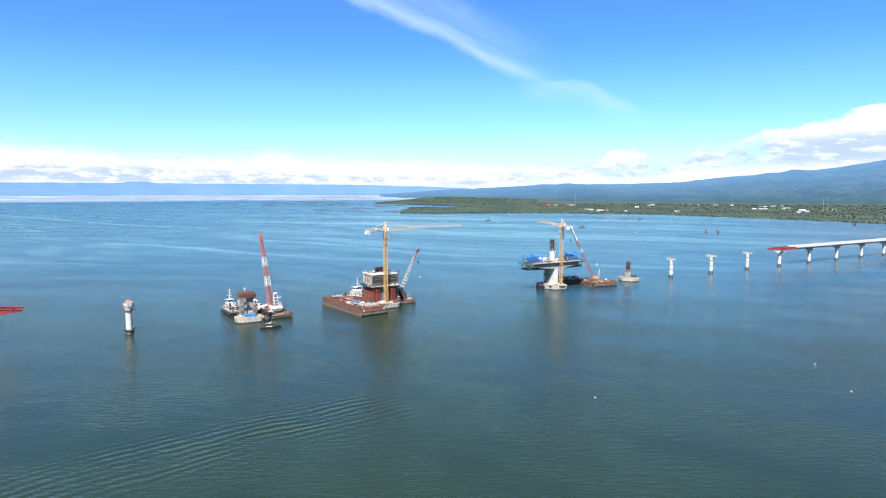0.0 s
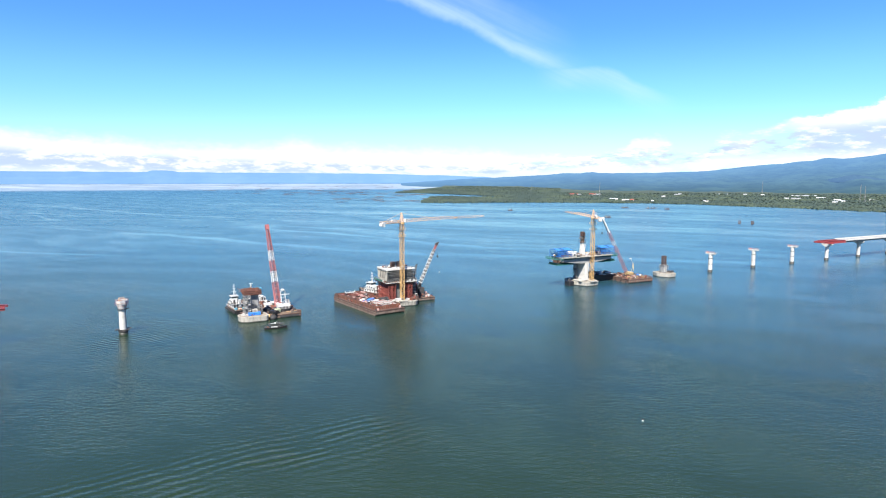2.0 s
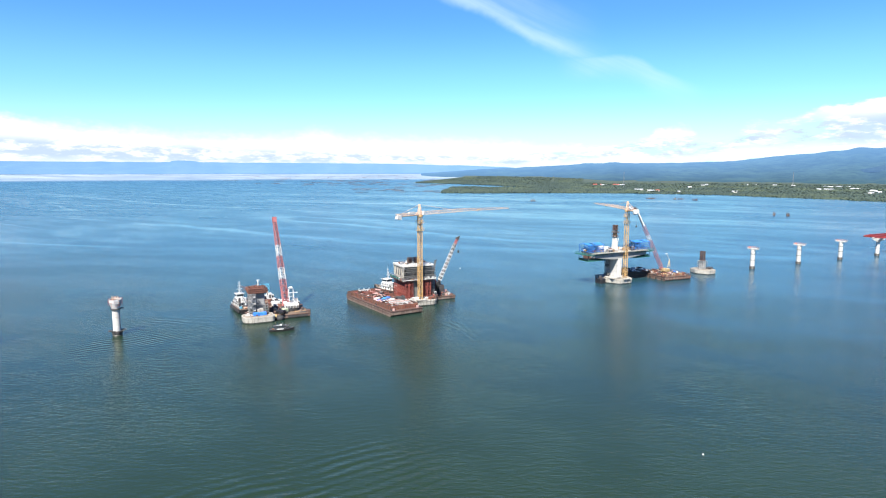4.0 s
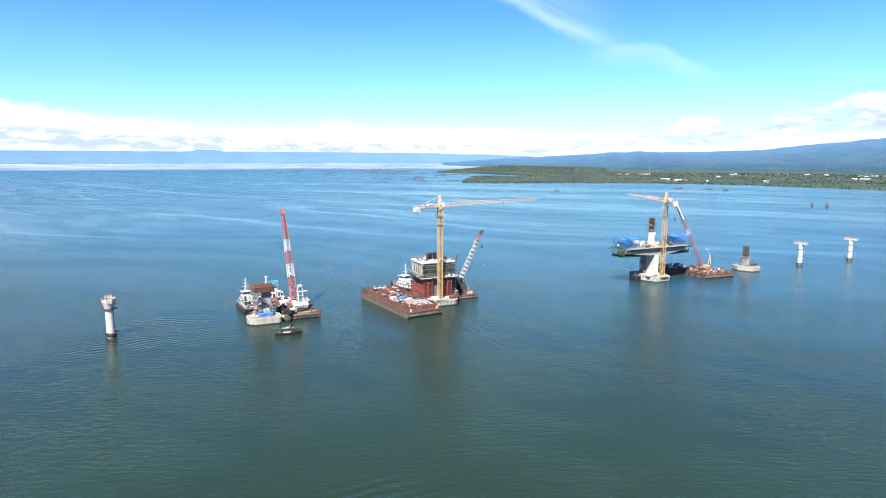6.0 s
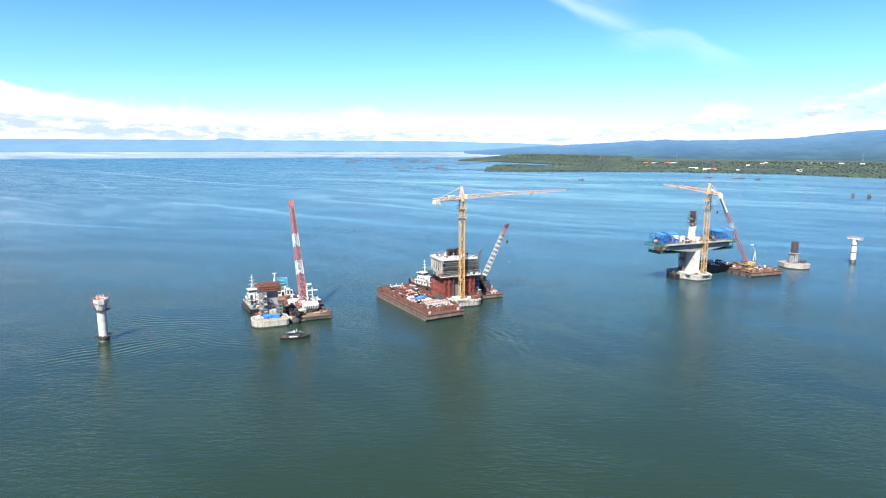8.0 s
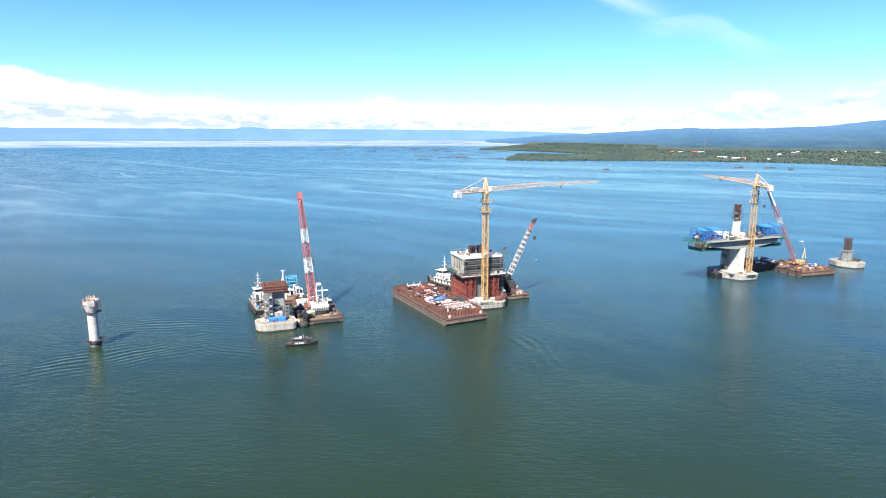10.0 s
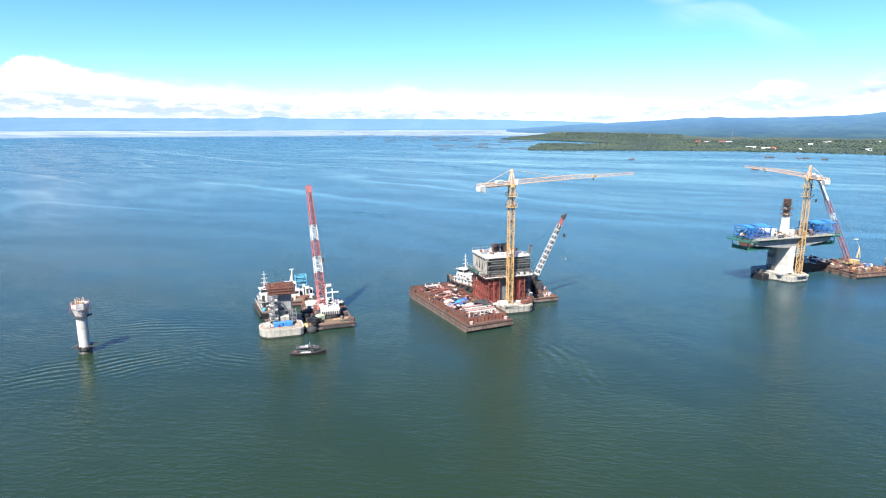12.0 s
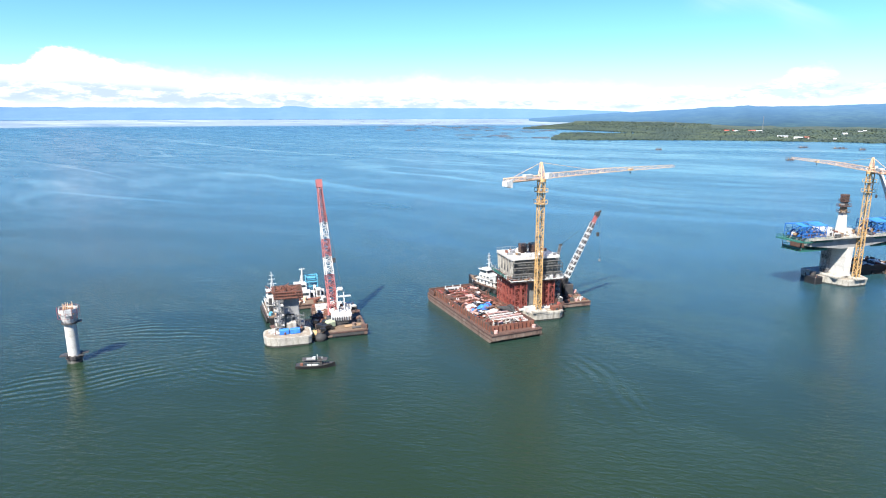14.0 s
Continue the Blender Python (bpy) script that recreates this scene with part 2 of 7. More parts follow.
ROOF_RED = material("red roof sheet", (0.37, 0.07, 0.044), 0.5, jitter=0.25)
ROOF_GREY = material("zinc roof sheet", (0.36, 0.37, 0.38), 0.5, jitter=0.3)
ASPHALT = material("bridge deck surface", (0.225, 0.225, 0.218), 0.85, second=(0.176, 0.176, 0.169))


# ---- mesh helpers ----
def link_mesh(name, bm, mat, smooth=False):
    bmesh.ops.recalc_face_normals(bm, faces=bm.faces)
    me = bpy.data.meshes.new(name)
    bm.to_mesh(me)
    bm.free()
    me.materials.append(mat)
    if smooth:
        for p in me.polygons:
            p.use_smooth = True
    return new(name, me)


def part(name, bm, mat, parent, label="", smooth=False):
    ob = link_mesh(name, bm, mat, smooth)
    ob.parent = parent
    return tagged(ob, label)


def box(bm, x, y, z, sx, sy, sz, turn=0.0, bev=0.0):
    """A box by its middle and its sizes."""
    r = bmesh.ops.create_cube(bm, size=1.0, matrix=pose(x, y, z, 0, 0, turn) @ Matrix.Diagonal((sx, sy, sz, 1)))
    if bev:
        edges = list({e for v in r["verts"] for e in v.link_edges})
        bmesh.ops.bevel(bm, geom=edges, offset=bev, segments=1, affect="EDGES")


def boxes(*rows):
    bm = bmesh.new()
    for r in rows:
        box(bm, *r)
    return bm


def beam(bm, a, b, w, h=None):
    a, b = Vector(a), Vector(b)
    d = b - a
    m = Matrix.Translation((a + b) / 2) @ d.to_track_quat("Z", "Y").to_matrix().to_4x4() @ Matrix.Diagonal((w, h or w, d.length, 1))
    bmesh.ops.create_cube(bm, size=1.0, matrix=m)


def tube(bm, a, b, r, seg=8, r2=None):
    a, b = Vector(a), Vector(b)
    d = b - a
    m = Matrix.Translation((a + b) / 2) @ d.to_track_quat("Z", "Y").to_matrix().to_4x4()
    bmesh.ops.create_cone(bm, cap_ends=True, segments=seg, radius1=r, radius2=r if r2 is None else r2, depth=d.length, matrix=m)


def prism(bm, outline, z0, z1, grow=1.0, z_mid=None):
    """A plan outline drawn up from z0 to z1; grow: how much wider the top is."""
    lo = [bm.verts.new((x, y, z0)) for x, y in outline]
    hi = [bm.verts.new((x * grow, y * grow, z1)) for x, y in outline]
    bm.faces.new(lo[::-1]), bm.faces.new(hi)
    k = len(lo)
    for i in range(k):
        bm.faces.new((lo[i], lo[(i + 1) % k], hi[(i + 1) % k], hi[i]))


def side_prism(bm, outline, y0, y1):
    """An outline in the x-z plane drawn from y0 to y1."""
    lo = [bm.verts.new((x, y0, z)) for x, z in outline]
    hi = [bm.verts.new((x, y1, z)) for x, z in outline]
    bm.faces.new(lo), bm.faces.new(hi[::-1])
    k = len(lo)
    for i in range(k):
        bm.faces.new((lo[(i + 1) % k], lo[i], hi[i], hi[(i + 1) % k]))


def truss(bm, a, b, wa, wb, bays, r, side=(0, 1, 0), lace=0.6):
    """A four-chord lattice from a to b, wa wide at its foot and wb at its head."""
    a, b = Vector(a), Vector(b)
    d = (b - a).normalized()
    sx = Vector(side)
    sx = (sx - d * sx.dot(d)).normalized()
    sy = d.cross(sx)
    rings = []
    for i in range(bays + 1):
        f = i / bays
        w = (wa + (wb - wa) * f) / 2
        c = a.lerp(b, f)
        rings.append([c + sx * w * p + sy * w * q for p, q in ((-1, -1), (1, -1), (1, 1), (-1, 1))])
    for j in range(4):
        beam(bm, rings[0][j], rings[-1][j], r)
    for i in range(bays):
        for j in range(4):
            k = (j + 1) % 4
            u, v = (j, k) if (i + j) % 2 else (k, j)
            beam(bm, rings[i][u], rings[i + 1][v], r * lace)
            beam(bm, rings[i][j], rings[i][k], r * lace)
    for j in range(4):
        beam(bm, rings[-1][j], rings[-1][(j + 1) % 4], r * lace)


# ---- the bridge line: s along it, n across it (away from the near shore) ----
LINE = pose(-156.2, 298.7, 0, 0, 0, 30.3)


def thing(name, s, n, z=0.0, turn=0.0, label="", category="", group=""):
    ob = new(name)
    ob.empty_display_size = 0.5
    ob.matrix_basis = LINE @ pose(s, n, z, 0, 0, turn)
    return tagged(ob, label, category, group)


def at_line(s, n, z=0.0, turn=0.0):
    return LINE @ pose(s, n, z, 0, 0, turn)


# ---- water, land and far hills ----
MID = Vector((0.0, 80.0))


def sheet(r):
    """Height of the sea sheet: flat round the works, drawn up gently towards the far horizon."""
    return 52.0 * (max(r - 1500.0, 0.0) / 3200.0) ** 2


def water_material():
    m = bpy.data.materials.new("sea water")
    m.use_nodes = True
    w = Net(m.node_tree)
    pos = w.n("ShaderNodeNewGeometry").outputs["Position"]
    sep = w.n("ShaderNodeSeparateXYZ", Vector=pos)
    x, y = sep.outputs[0], sep.outputs[1]
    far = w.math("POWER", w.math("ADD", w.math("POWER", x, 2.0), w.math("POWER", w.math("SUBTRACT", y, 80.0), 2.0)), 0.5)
    # silt hangs olive-grey over the near shallows; base colour turns bluer up the bay
    patch = w.ramp(w.noise(pos, 0.006, 4.0), 0.35, 0.65)
    col = w.mix(patch, SILT, SILT_PALE)
    clear = w.ramp(w.math("ADD", w.math("ADD", y, w.math("MULTIPLY", x, 0.12)), w.math("MULTIPLY", w.math("SUBTRACT", w.noise(pos, 0.008, 3.0), 0.5), 160.0)), 250.0, 605.0)
    col = w.mix(clear, col, BAY)
    # pale glitter painted into the colour round the fish pens across the bay's head
    glitter = w.math("MULTIPLY", w.ramp(far, 3350.0, 3750.0), w.ramp(w.noise(w.xyz(w.math("MULTIPLY", x, 0.0022), w.math("MULTIPLY", y, 0.009), 4.0), 1.0, 5.0), 0.30, 0.66, 0.30, 1.0))
    col = w.mix(glitter, col, GLITTER)
    # u runs along the slicks, v across them
    c, s_ = math.cos(radians(-27)), math.sin(radians(-27))
    u = w.math("ADD", w.math("MULTIPLY", x, c), w.math("MULTIPLY", y, s_))
    v = w.math("ADD", w.math("MULTIPLY", x, -s_), w.math("MULTIPLY", y, c))
    v = w.math("ADD", v, w.math("MULTIPLY", w.math("SUBTRACT", w.noise(pos, 0.0018, 1.0), 0.5), 220.0))

    def lanes(fu, fv, seed, detail=4.0, rough=0.55):
        return w.noise(w.xyz(w.math("MULTIPLY", u, fu), w.math("MULTIPLY", v, fv), seed), 1.0, detail, rough)

    # smooth slicks: thin long threads, gathered in broad lanes
    thread = w.ramp(w.math("ABSOLUTE", w.math("SUBTRACT", lanes(0.0014, 0.010, 0.0, 2.0, 0.4), 0.5)), 0.002, 0.034, 1.0, 0.0)
    fine = w.ramp(w.math("ABSOLUTE", w.math("SUBTRACT", lanes(0.0035, 0.020, 6.0, 2.0, 0.4), 0.5)), 0.002, 0.030, 1.0, 0.0)
    lane = w.ramp(lanes(0.0011, 0.0038, 3.0, 3.0), 0.44, 0.62)
    broad = w.ramp(lanes(0.0009, 0.006, 9.0, 4.0), 0.40, 0.62)
    slick = w.math("MULTIPLY", w.math("MAXIMUM", w.math("MULTIPLY", w.math("MULTIPLY", thread, 0.8), w.ramp(lanes(0.002, 0.004, 15.0, 2.0), 0.35, 0.65)), w.math("MULTIPLY", fine, w.math("MULTIPLY", lane, 0.5))), w.ramp(far, 380.0, 850.0))
    slick = w.math("MAXIMUM", slick, w.math("MULTIPLY", w.math("MULTIPLY", lane, w.ramp(x, -700.0, -60.0, 0.2, 1.0)), w.ramp(far, 500.0, 1100.0, 0.0, 0.20)))
    # the longest slicks, along their own lines
    for width, line in SLICKS:
        gap = w.math("ABSOLUTE", w.math("ADD", w.math("SUBTRACT", y, w.curve(x, line)), w.math("MULTIPLY", w.math("SUBTRACT", w.noise(pos, 0.012, 3.0), 0.5), width * 2.5)))
        run = w.math("MULTIPLY", w.ramp(x, line[0][0], line[0][0] + 90.0), w.ramp(x, line[-1][0] - 120.0, line[-1][0], 1.0, 0.0))
        slick = w.math("MAXIMUM", slick, w.math("MULTIPLY", w.math("MULTIPLY", w.ramp(gap, width * 0.2, width, 0.95, 0.0), run), w.ramp(lanes(0.006, 0.02, 21.0, 3.0), 0.3, 0.6, 0.4, 1.0)))
    wind = w.ramp(w.noise(w.xyz(w.math("MULTIPLY", u, 0.010), w.math("MULTIPLY", v, 0.022), 9.0), 1.0, 4.0), 0.36, 0.64)

    # fine wind chop, two crossing sizes
    flat = w.n("ShaderNodeMapping", Vector=pos, Scale=(1.0, 2.0, 1.0), Rotation=(0, 0, 0.3)).outputs[0]
    flat2 = w.n("ShaderNodeMapping", Vector=pos, Scale=(1.0, 2.6, 1.0), Rotation=(0, 0, -0.45)).outputs[0]
    h = w.math("ADD", w.math("MULTIPLY", w.math("SUBTRACT", w.noise(flat, 0.62, 4.0, 0.6), 0.5), CHOP), w.math("MULTIPLY", w.math("SUBTRACT", w.noise(flat2, 0.24, 3.0, 0.5), 0.5), CHOP * 1.1))

    def wake(cx, cy, length, r0, r1, a0, a1, amp):
        """Trains of ripples left by launches: rings round a turning point, in a limited patch."""
        dx, dy = w.math("SUBTRACT", x, cx), w.math("SUBTRACT", y, cy)
        r = w.math("POWER", w.math("ADD", w.math("POWER", dx, 2.0), w.math("POWER", dy, 2.0)), 0.5)
        r = w.math("ADD", r, w.math("MULTIPLY", w.math("SUBTRACT", w.noise(pos, 0.03, 2.0), 0.5), 9.0))
        a = w.math("ARCTAN2", dy, dx)
        fr, fa = (r1 - r0) * 0.4, (a1 - a0) * 0.35
        win = w.math("MULTIPLY", w.math("MULTIPLY", w.ramp(r, r0, r0 + fr), w.ramp(r, r1 - fr, r1, 1.0, 0.0)),
                     w.math("MULTIPLY", w.ramp(a, a0, a0 + fa), w.ramp(a, a1 - fa, a1, 1.0, 0.0)))
        win = w.math("MULTIPLY", win, w.ramp(w.noise(pos, 0.05, 4.0, 0.65), 0.36, 0.66, 0.10, 1.0))
        return w.math("MULTIPLY", w.math("MULTIPLY", w.math("SINE", w.math("MULTIPLY", r, 6.283 / length)), win), amp)

    for row in WAKES:
        h = w.math("ADD", h, wake(*row))
    calm = w.math("MULTIPLY", w.math("MULTIPLY", w.ramp(far, 250.0, 900.0, 1.0, 0.35), w.ramp(w.noise(w.xyz(w.math("MULTIPLY", u, 0.018), w.math("MULTIPLY", v, 0.03), 31.0), 1.0, 4.0, 0.6), 0.34, 0.66, 0.40, 1.15)), w.math("SUBTRACT", 1.0, w.math("MULTIPLY", slick, 0.85)))
    b = w.n("ShaderNodeBump", Strength=calm, Distance=1.0, Height=h)
    s = w.n("ShaderNodeBsdfPrincipled", IOR=1.333)
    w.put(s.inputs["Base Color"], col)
    rough = w.math("ADD", w.math("ADD", w.ramp(wind, 0.0, 1.0, ROUGH - 0.025, ROUGH + 0.025), w.math("ADD", w.ramp(far, 240.0, 560.0, -0.10, 0.0), w.ramp(far, 250.0, 1500.0, 0.0, 0.015))), w.math("MULTIPLY", w.math("MULTIPLY", broad, w.ramp(x, -700.0, -60.0, 0.15, 1.0)), w.ramp(far, 220.0, 700.0, 0.0, -0.085)))
    rough = w.math("MULTIPLY", rough, w.math("SUBTRACT", 1.0, w.math("MULTIPLY", slick, 0.38)))
    w.put(s.inputs["Roughness"], w.math("ADD", rough, w.math("MULTIPLY", glitter, 0.2)))
    w.put(s.inputs["Normal"], b.outputs[0])
    w.n("ShaderNodeOutputMaterial", Surface=s.outputs[0])
    return m


SILT, SILT_PALE, BAY, GLITTER = (0.0108, 0.0215, 0.0094), (0.0124, 0.0238, 0.0108), (0.0150, 0.0545, 0.083), (0.27, 0.31, 0.34)
CHOP, ROUGH = 0.20, 0.25
SLICKS = ((17.0, ((-520, 868), (-353, 781), (-70, 626), (93, 585), (330, 548))), (16.0, ((-1422, 1850), (-1335, 1812), (-945, 1523), (-683, 1314), (-328, 1114), (-263, 1073), (-40, 980))),
          (14.0, ((-330, 925), (-285, 898), (-152, 819), (-71, 744), (-16, 691), (180, 640))), (6.0, ((-560, 640), (-445, 610), (-395, 599), (-250, 575))))
WAKES = ((-60.0, 300.0, 3.6, 32.0, 64.0, -0.45, 1.0, 0.13), (224.0, -217.0, 3.5, 456.0, 500.0, 2.04, 2.38, 0.15),
         (-13.0, 142.0, 3.0, 180.0, 216.0, 2.08, 2.50, 0.12), (-100.0, 182.0, 3.0, 134.0, 164.0, 1.62, 2.12, 0.10),
         (-104.0, 330.0, 2.6, 20.0, 40.0, -2.8, -1.2, 0.10))


def make_water():
    rad = [0.0]
    r = 14.0
    while r < 4700:
        rad.append(r)
        r *= 1.12
    rad.append(4750.0)
    seg = 128
    verts, faces = [(MID.x, MID.y, 0.0)], []
    for r in rad[1:]:
        for k in range(seg):
            a = 2 * math.pi * k / seg
            verts.append((MID.x + r * math.cos(a), MID.y + r * math.sin(a), sheet(r)))
    for k in range(seg):
        faces.append((0, 1 + k, 1 + (k + 1) % seg))
    for i in range(len(rad) - 2):
        for k in range(seg):
            a, b = 1 + i * seg + k, 1 + i * seg + (k + 1) % seg
            faces.append((a, a + seg, b + seg, b))
    me = bpy.data.meshes.new("water")
    me.from_pydata(verts, [], faces)
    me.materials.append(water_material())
    for p in me.polygons:
        p.use_smooth = True
    return tagged(new("water", me), "calm grey-green sea water with fine ripples", "water", kind="structure")


make_water()


def hill_material(name, base, base2, haze_glow, power, mottle=0.6):
    """Distant hills; blue emission stands in for the air's haze."""
    m = bpy.data.materials.new(name)
    m.use_nodes = True
    w = Net(m.node_tree)
    pos = w.n("ShaderNodeNewGeometry").outputs["Position"]
    col = w.mix(w.ramp(w.noise(pos, 0.004, 6.0, 0.62), 0.38, 0.64), base, base2)
    col = w.mix(w.ramp(w.noise(pos, 0.022, 5.0, 0.7), 0.46, 0.62, 0.0, mottle), col, [c * 0.45 for c in base])
    # farmed plain at the foot, forest above; haze painted as emission, growing inland
    sep = w.n("ShaderNodeSeparateXYZ", Vector=pos)
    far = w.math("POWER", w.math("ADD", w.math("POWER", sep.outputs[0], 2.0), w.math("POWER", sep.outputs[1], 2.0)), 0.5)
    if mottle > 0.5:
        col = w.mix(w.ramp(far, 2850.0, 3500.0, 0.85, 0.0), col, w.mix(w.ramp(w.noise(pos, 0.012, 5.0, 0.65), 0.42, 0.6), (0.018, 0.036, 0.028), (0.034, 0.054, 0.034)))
    s = w.n("ShaderNodeBsdfPrincipled", Roughness=1.0)
    s.inputs["Specular IOR Level"].default_value = 0.0
    w.put(s.inputs["Base Color"], col)
    w.put(s.inputs["Emission Color"], w.mix(0.0, haze_glow, haze_glow))
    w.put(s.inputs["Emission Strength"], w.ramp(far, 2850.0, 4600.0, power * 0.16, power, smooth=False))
    w.n("ShaderNodeOutputMaterial", Surface=s.outputs[0])
    return m


def ridge(name, r, a0, a1, height, mat, label, depth=260.0, foot=-6.0):
    """A range of hills r metres off between two bearings (degrees right of ahead); height(bearing) in metres over the sea sheet there."""
    steps = 260
    rows = 16
    verts, faces = [], []
    for i in range(steps + 1):
        b = a0 + (a1 - a0) * i / steps
        h = height(b)
        deep = depth(b) if callable(depth) else depth
        for j in range(rows):
            f = j / (rows - 1)
            rr = r - deep + deep * f
            bump = noise.fractal(Vector((b * 0.5, f * 3.0, r * 0.01)), 0.9, 2.0, 5) * 0.10 * h * math.sin(f * math.pi)
            z = sheet(rr) + foot + (h - foot) * f ** (1.2 if deep < 1000 else 1.35) + bump
            verts.append((MID.x + rr * math.sin(radians(b)), MID.y + rr * math.cos(radians(b)), z))
    for i in range(steps):
        for j in range(rows - 1):
            a = i * rows + j
            faces.append((a, a + 1, a + rows + 1, a + rows))
    me = bpy.data.meshes.new(name)
    me.from_pydata(verts, [], faces)
    me.materials.append(mat)
    for p in me.polygons:
        p.use_smooth = True
    return tagged(new(name, me), label, "hills", kind="structure")


def curve_at(table, b):
    for (x0, y0), (x1, y1) in zip(table, table[1:]):
        if b <= x1:
            f = min(max((b - x0) / (x1 - x0), 0), 1)
            return y0 + (y1 - y0) * f
    return table[-1][1]


def wob(b, k, s):
    return noise.fractal(Vector((b * k, s, 0.0)), 0.8, 2.0, 5)


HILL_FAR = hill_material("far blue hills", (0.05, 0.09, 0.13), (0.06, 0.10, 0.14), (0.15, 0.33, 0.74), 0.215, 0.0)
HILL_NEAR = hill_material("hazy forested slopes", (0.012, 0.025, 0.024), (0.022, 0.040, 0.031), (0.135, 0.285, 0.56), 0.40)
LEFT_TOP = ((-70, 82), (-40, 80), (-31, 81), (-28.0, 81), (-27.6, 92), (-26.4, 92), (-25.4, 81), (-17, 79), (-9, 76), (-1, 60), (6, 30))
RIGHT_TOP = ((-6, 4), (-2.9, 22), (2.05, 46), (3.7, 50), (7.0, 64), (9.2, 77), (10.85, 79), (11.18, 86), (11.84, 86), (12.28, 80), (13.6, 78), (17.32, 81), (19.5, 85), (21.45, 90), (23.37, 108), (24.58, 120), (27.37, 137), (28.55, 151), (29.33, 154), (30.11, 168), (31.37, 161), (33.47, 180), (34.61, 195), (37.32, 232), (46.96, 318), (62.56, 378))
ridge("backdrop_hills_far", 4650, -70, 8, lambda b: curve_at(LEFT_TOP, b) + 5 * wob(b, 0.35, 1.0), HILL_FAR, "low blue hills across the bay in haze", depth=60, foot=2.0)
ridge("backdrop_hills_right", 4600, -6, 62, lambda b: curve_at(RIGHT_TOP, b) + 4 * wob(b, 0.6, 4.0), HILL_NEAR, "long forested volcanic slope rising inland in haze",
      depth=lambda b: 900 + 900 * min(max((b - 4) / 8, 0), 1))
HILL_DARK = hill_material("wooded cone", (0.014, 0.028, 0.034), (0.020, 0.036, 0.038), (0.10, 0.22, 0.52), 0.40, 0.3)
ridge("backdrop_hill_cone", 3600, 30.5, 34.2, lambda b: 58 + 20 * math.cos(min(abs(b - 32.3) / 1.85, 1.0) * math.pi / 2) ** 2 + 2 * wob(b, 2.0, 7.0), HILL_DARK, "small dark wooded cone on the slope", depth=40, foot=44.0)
RAFTS = ((418, 1636, 8, 10), (478, 1612, -10, 14), (502, 1560, 5, 6), (276, 1214, 10, 6), (110, 1490, 4, 6), (470, 1040, 15, 2.6), (456, 1056, -20, 1.8), (865, 1281, 0, 4))


# ---- the far shore: low land, woods, houses ----
SHORE = ((-4.2, 1900), (0, 1895), (3.7, 1924), (12.1, 1963), (19.5, 1931), (26.6, 1796), (33.1, 1678), (37.7, 1577), (46, 1450), (62, 1300))
BACK = ((-6.6, 3000), (-3, 2880), (2.0, 2600), (5.5, 2390), (9, 2300), (62, 2300))


def polar(b, r, z=0.0):
    return Vector((MID.x + r * math.sin(radians(b)), MID.y + r * math.cos(radians(b)), sheet(r) + z))


def land_z(b, r, edge):
    d = max(r - edge, 0.0)
    return -1.5 + min(d / 25.0, 1.0) * 3.0 + d * 0.003 + 1.5 * noise.noise(Vector((b * 0.4, r * 0.004, 2.0)))


def land_material():
    m = bpy.data.materials.new("coastal land")
    m.use_nodes = True
    w = Net(m.node_tree)
    pos = w.n("ShaderNodeNewGeometry").outputs["Position"]
    col = w.mix(w.ramp(w.noise(pos, 0.008, 6.0, 0.6), 0.4, 0.6), (0.020, 0.036, 0.025), (0.034, 0.050, 0.029))
    col = w.mix(w.ramp(w.noise(pos, 0.03, 5.0, 0.65), 0.56, 0.68), col, (0.050, 0.056, 0.036))
    s = w.n("ShaderNodeBsdfPrincipled", Roughness=0.95)
    w.put(s.inputs["Base Color"], col)
    w.n("ShaderNodeOutputMaterial", Surface=s.outputs[0])
    return m


LAND = land_material()


def land(name, edge, limit, b0, b1, label):
    """Low ground between its shoreline and an inner limit, both given over the bearing."""
    steps, rows = 150, 16
    verts, faces = [], []
    for i in range(steps + 1):
        b = b0 + (b1 - b0) * i / steps
        e = curve_at(edge, b) + 26 * wob(b, 0.8, 9.0)
        far = max(limit(b), e + 20)
        for j in range(rows + 1):
            r = e + (far - e) * (j / rows) ** 1.6
            z = land_z(b, r, e)
            if limit(b) < 4000 and j == rows:
                z = -1.5
            verts.append(polar(b, r, z))
    for i in range(steps):
        for j in range(rows):
            a = i * (rows + 1) + j
            faces.append((a, a + 1, a + rows + 2, a + rows + 1))
    me = bpy.data.meshes.new(name)
    me.from_pydata(verts, [], faces)
    me.materials.append(LAND)
    for p in me.polygons:
        p.use_smooth = True
    return tagged(new(name, me), label, "land", kind="structure")


def spit_limit(b):
    return 4550 if b > 6 else 2400 + 30 * wob(b, 0.6, 3.0) if b > -3.2 else 1985 + 415 * (b + 4.2)


land("ground_shore", SHORE, spit_limit, -4.2, 62, "low green coastal plain behind the bay")
land("ground_headland", BACK, lambda b: 3010 + 1540 * min(1.0, max(0.0, (b + 6.6) / 7.0)), -6.6, 9, "wooded low headland behind the inlet")


def foliage(name, c1, c2, c3):
    m = bpy.data.materials.new(name)
    m.use_nodes = True
    w = Net(m.node_tree)
    g = w.n("ShaderNodeNewGeometry")
    col = w.mix(g.outputs["Random Per Island"], c1, c2)
    col = w.mix(w.ramp(w.noise(g.outputs["Position"], 0.006, 4.0), 0.45, 0.68), col, c3)
    s = w.n("ShaderNodeBsdfPrincipled", Roughness=0.8)
    w.put(s.inputs["Base Color"], col)
    w.n("ShaderNodeOutputMaterial", Surface=s.outputs[0])
    return m


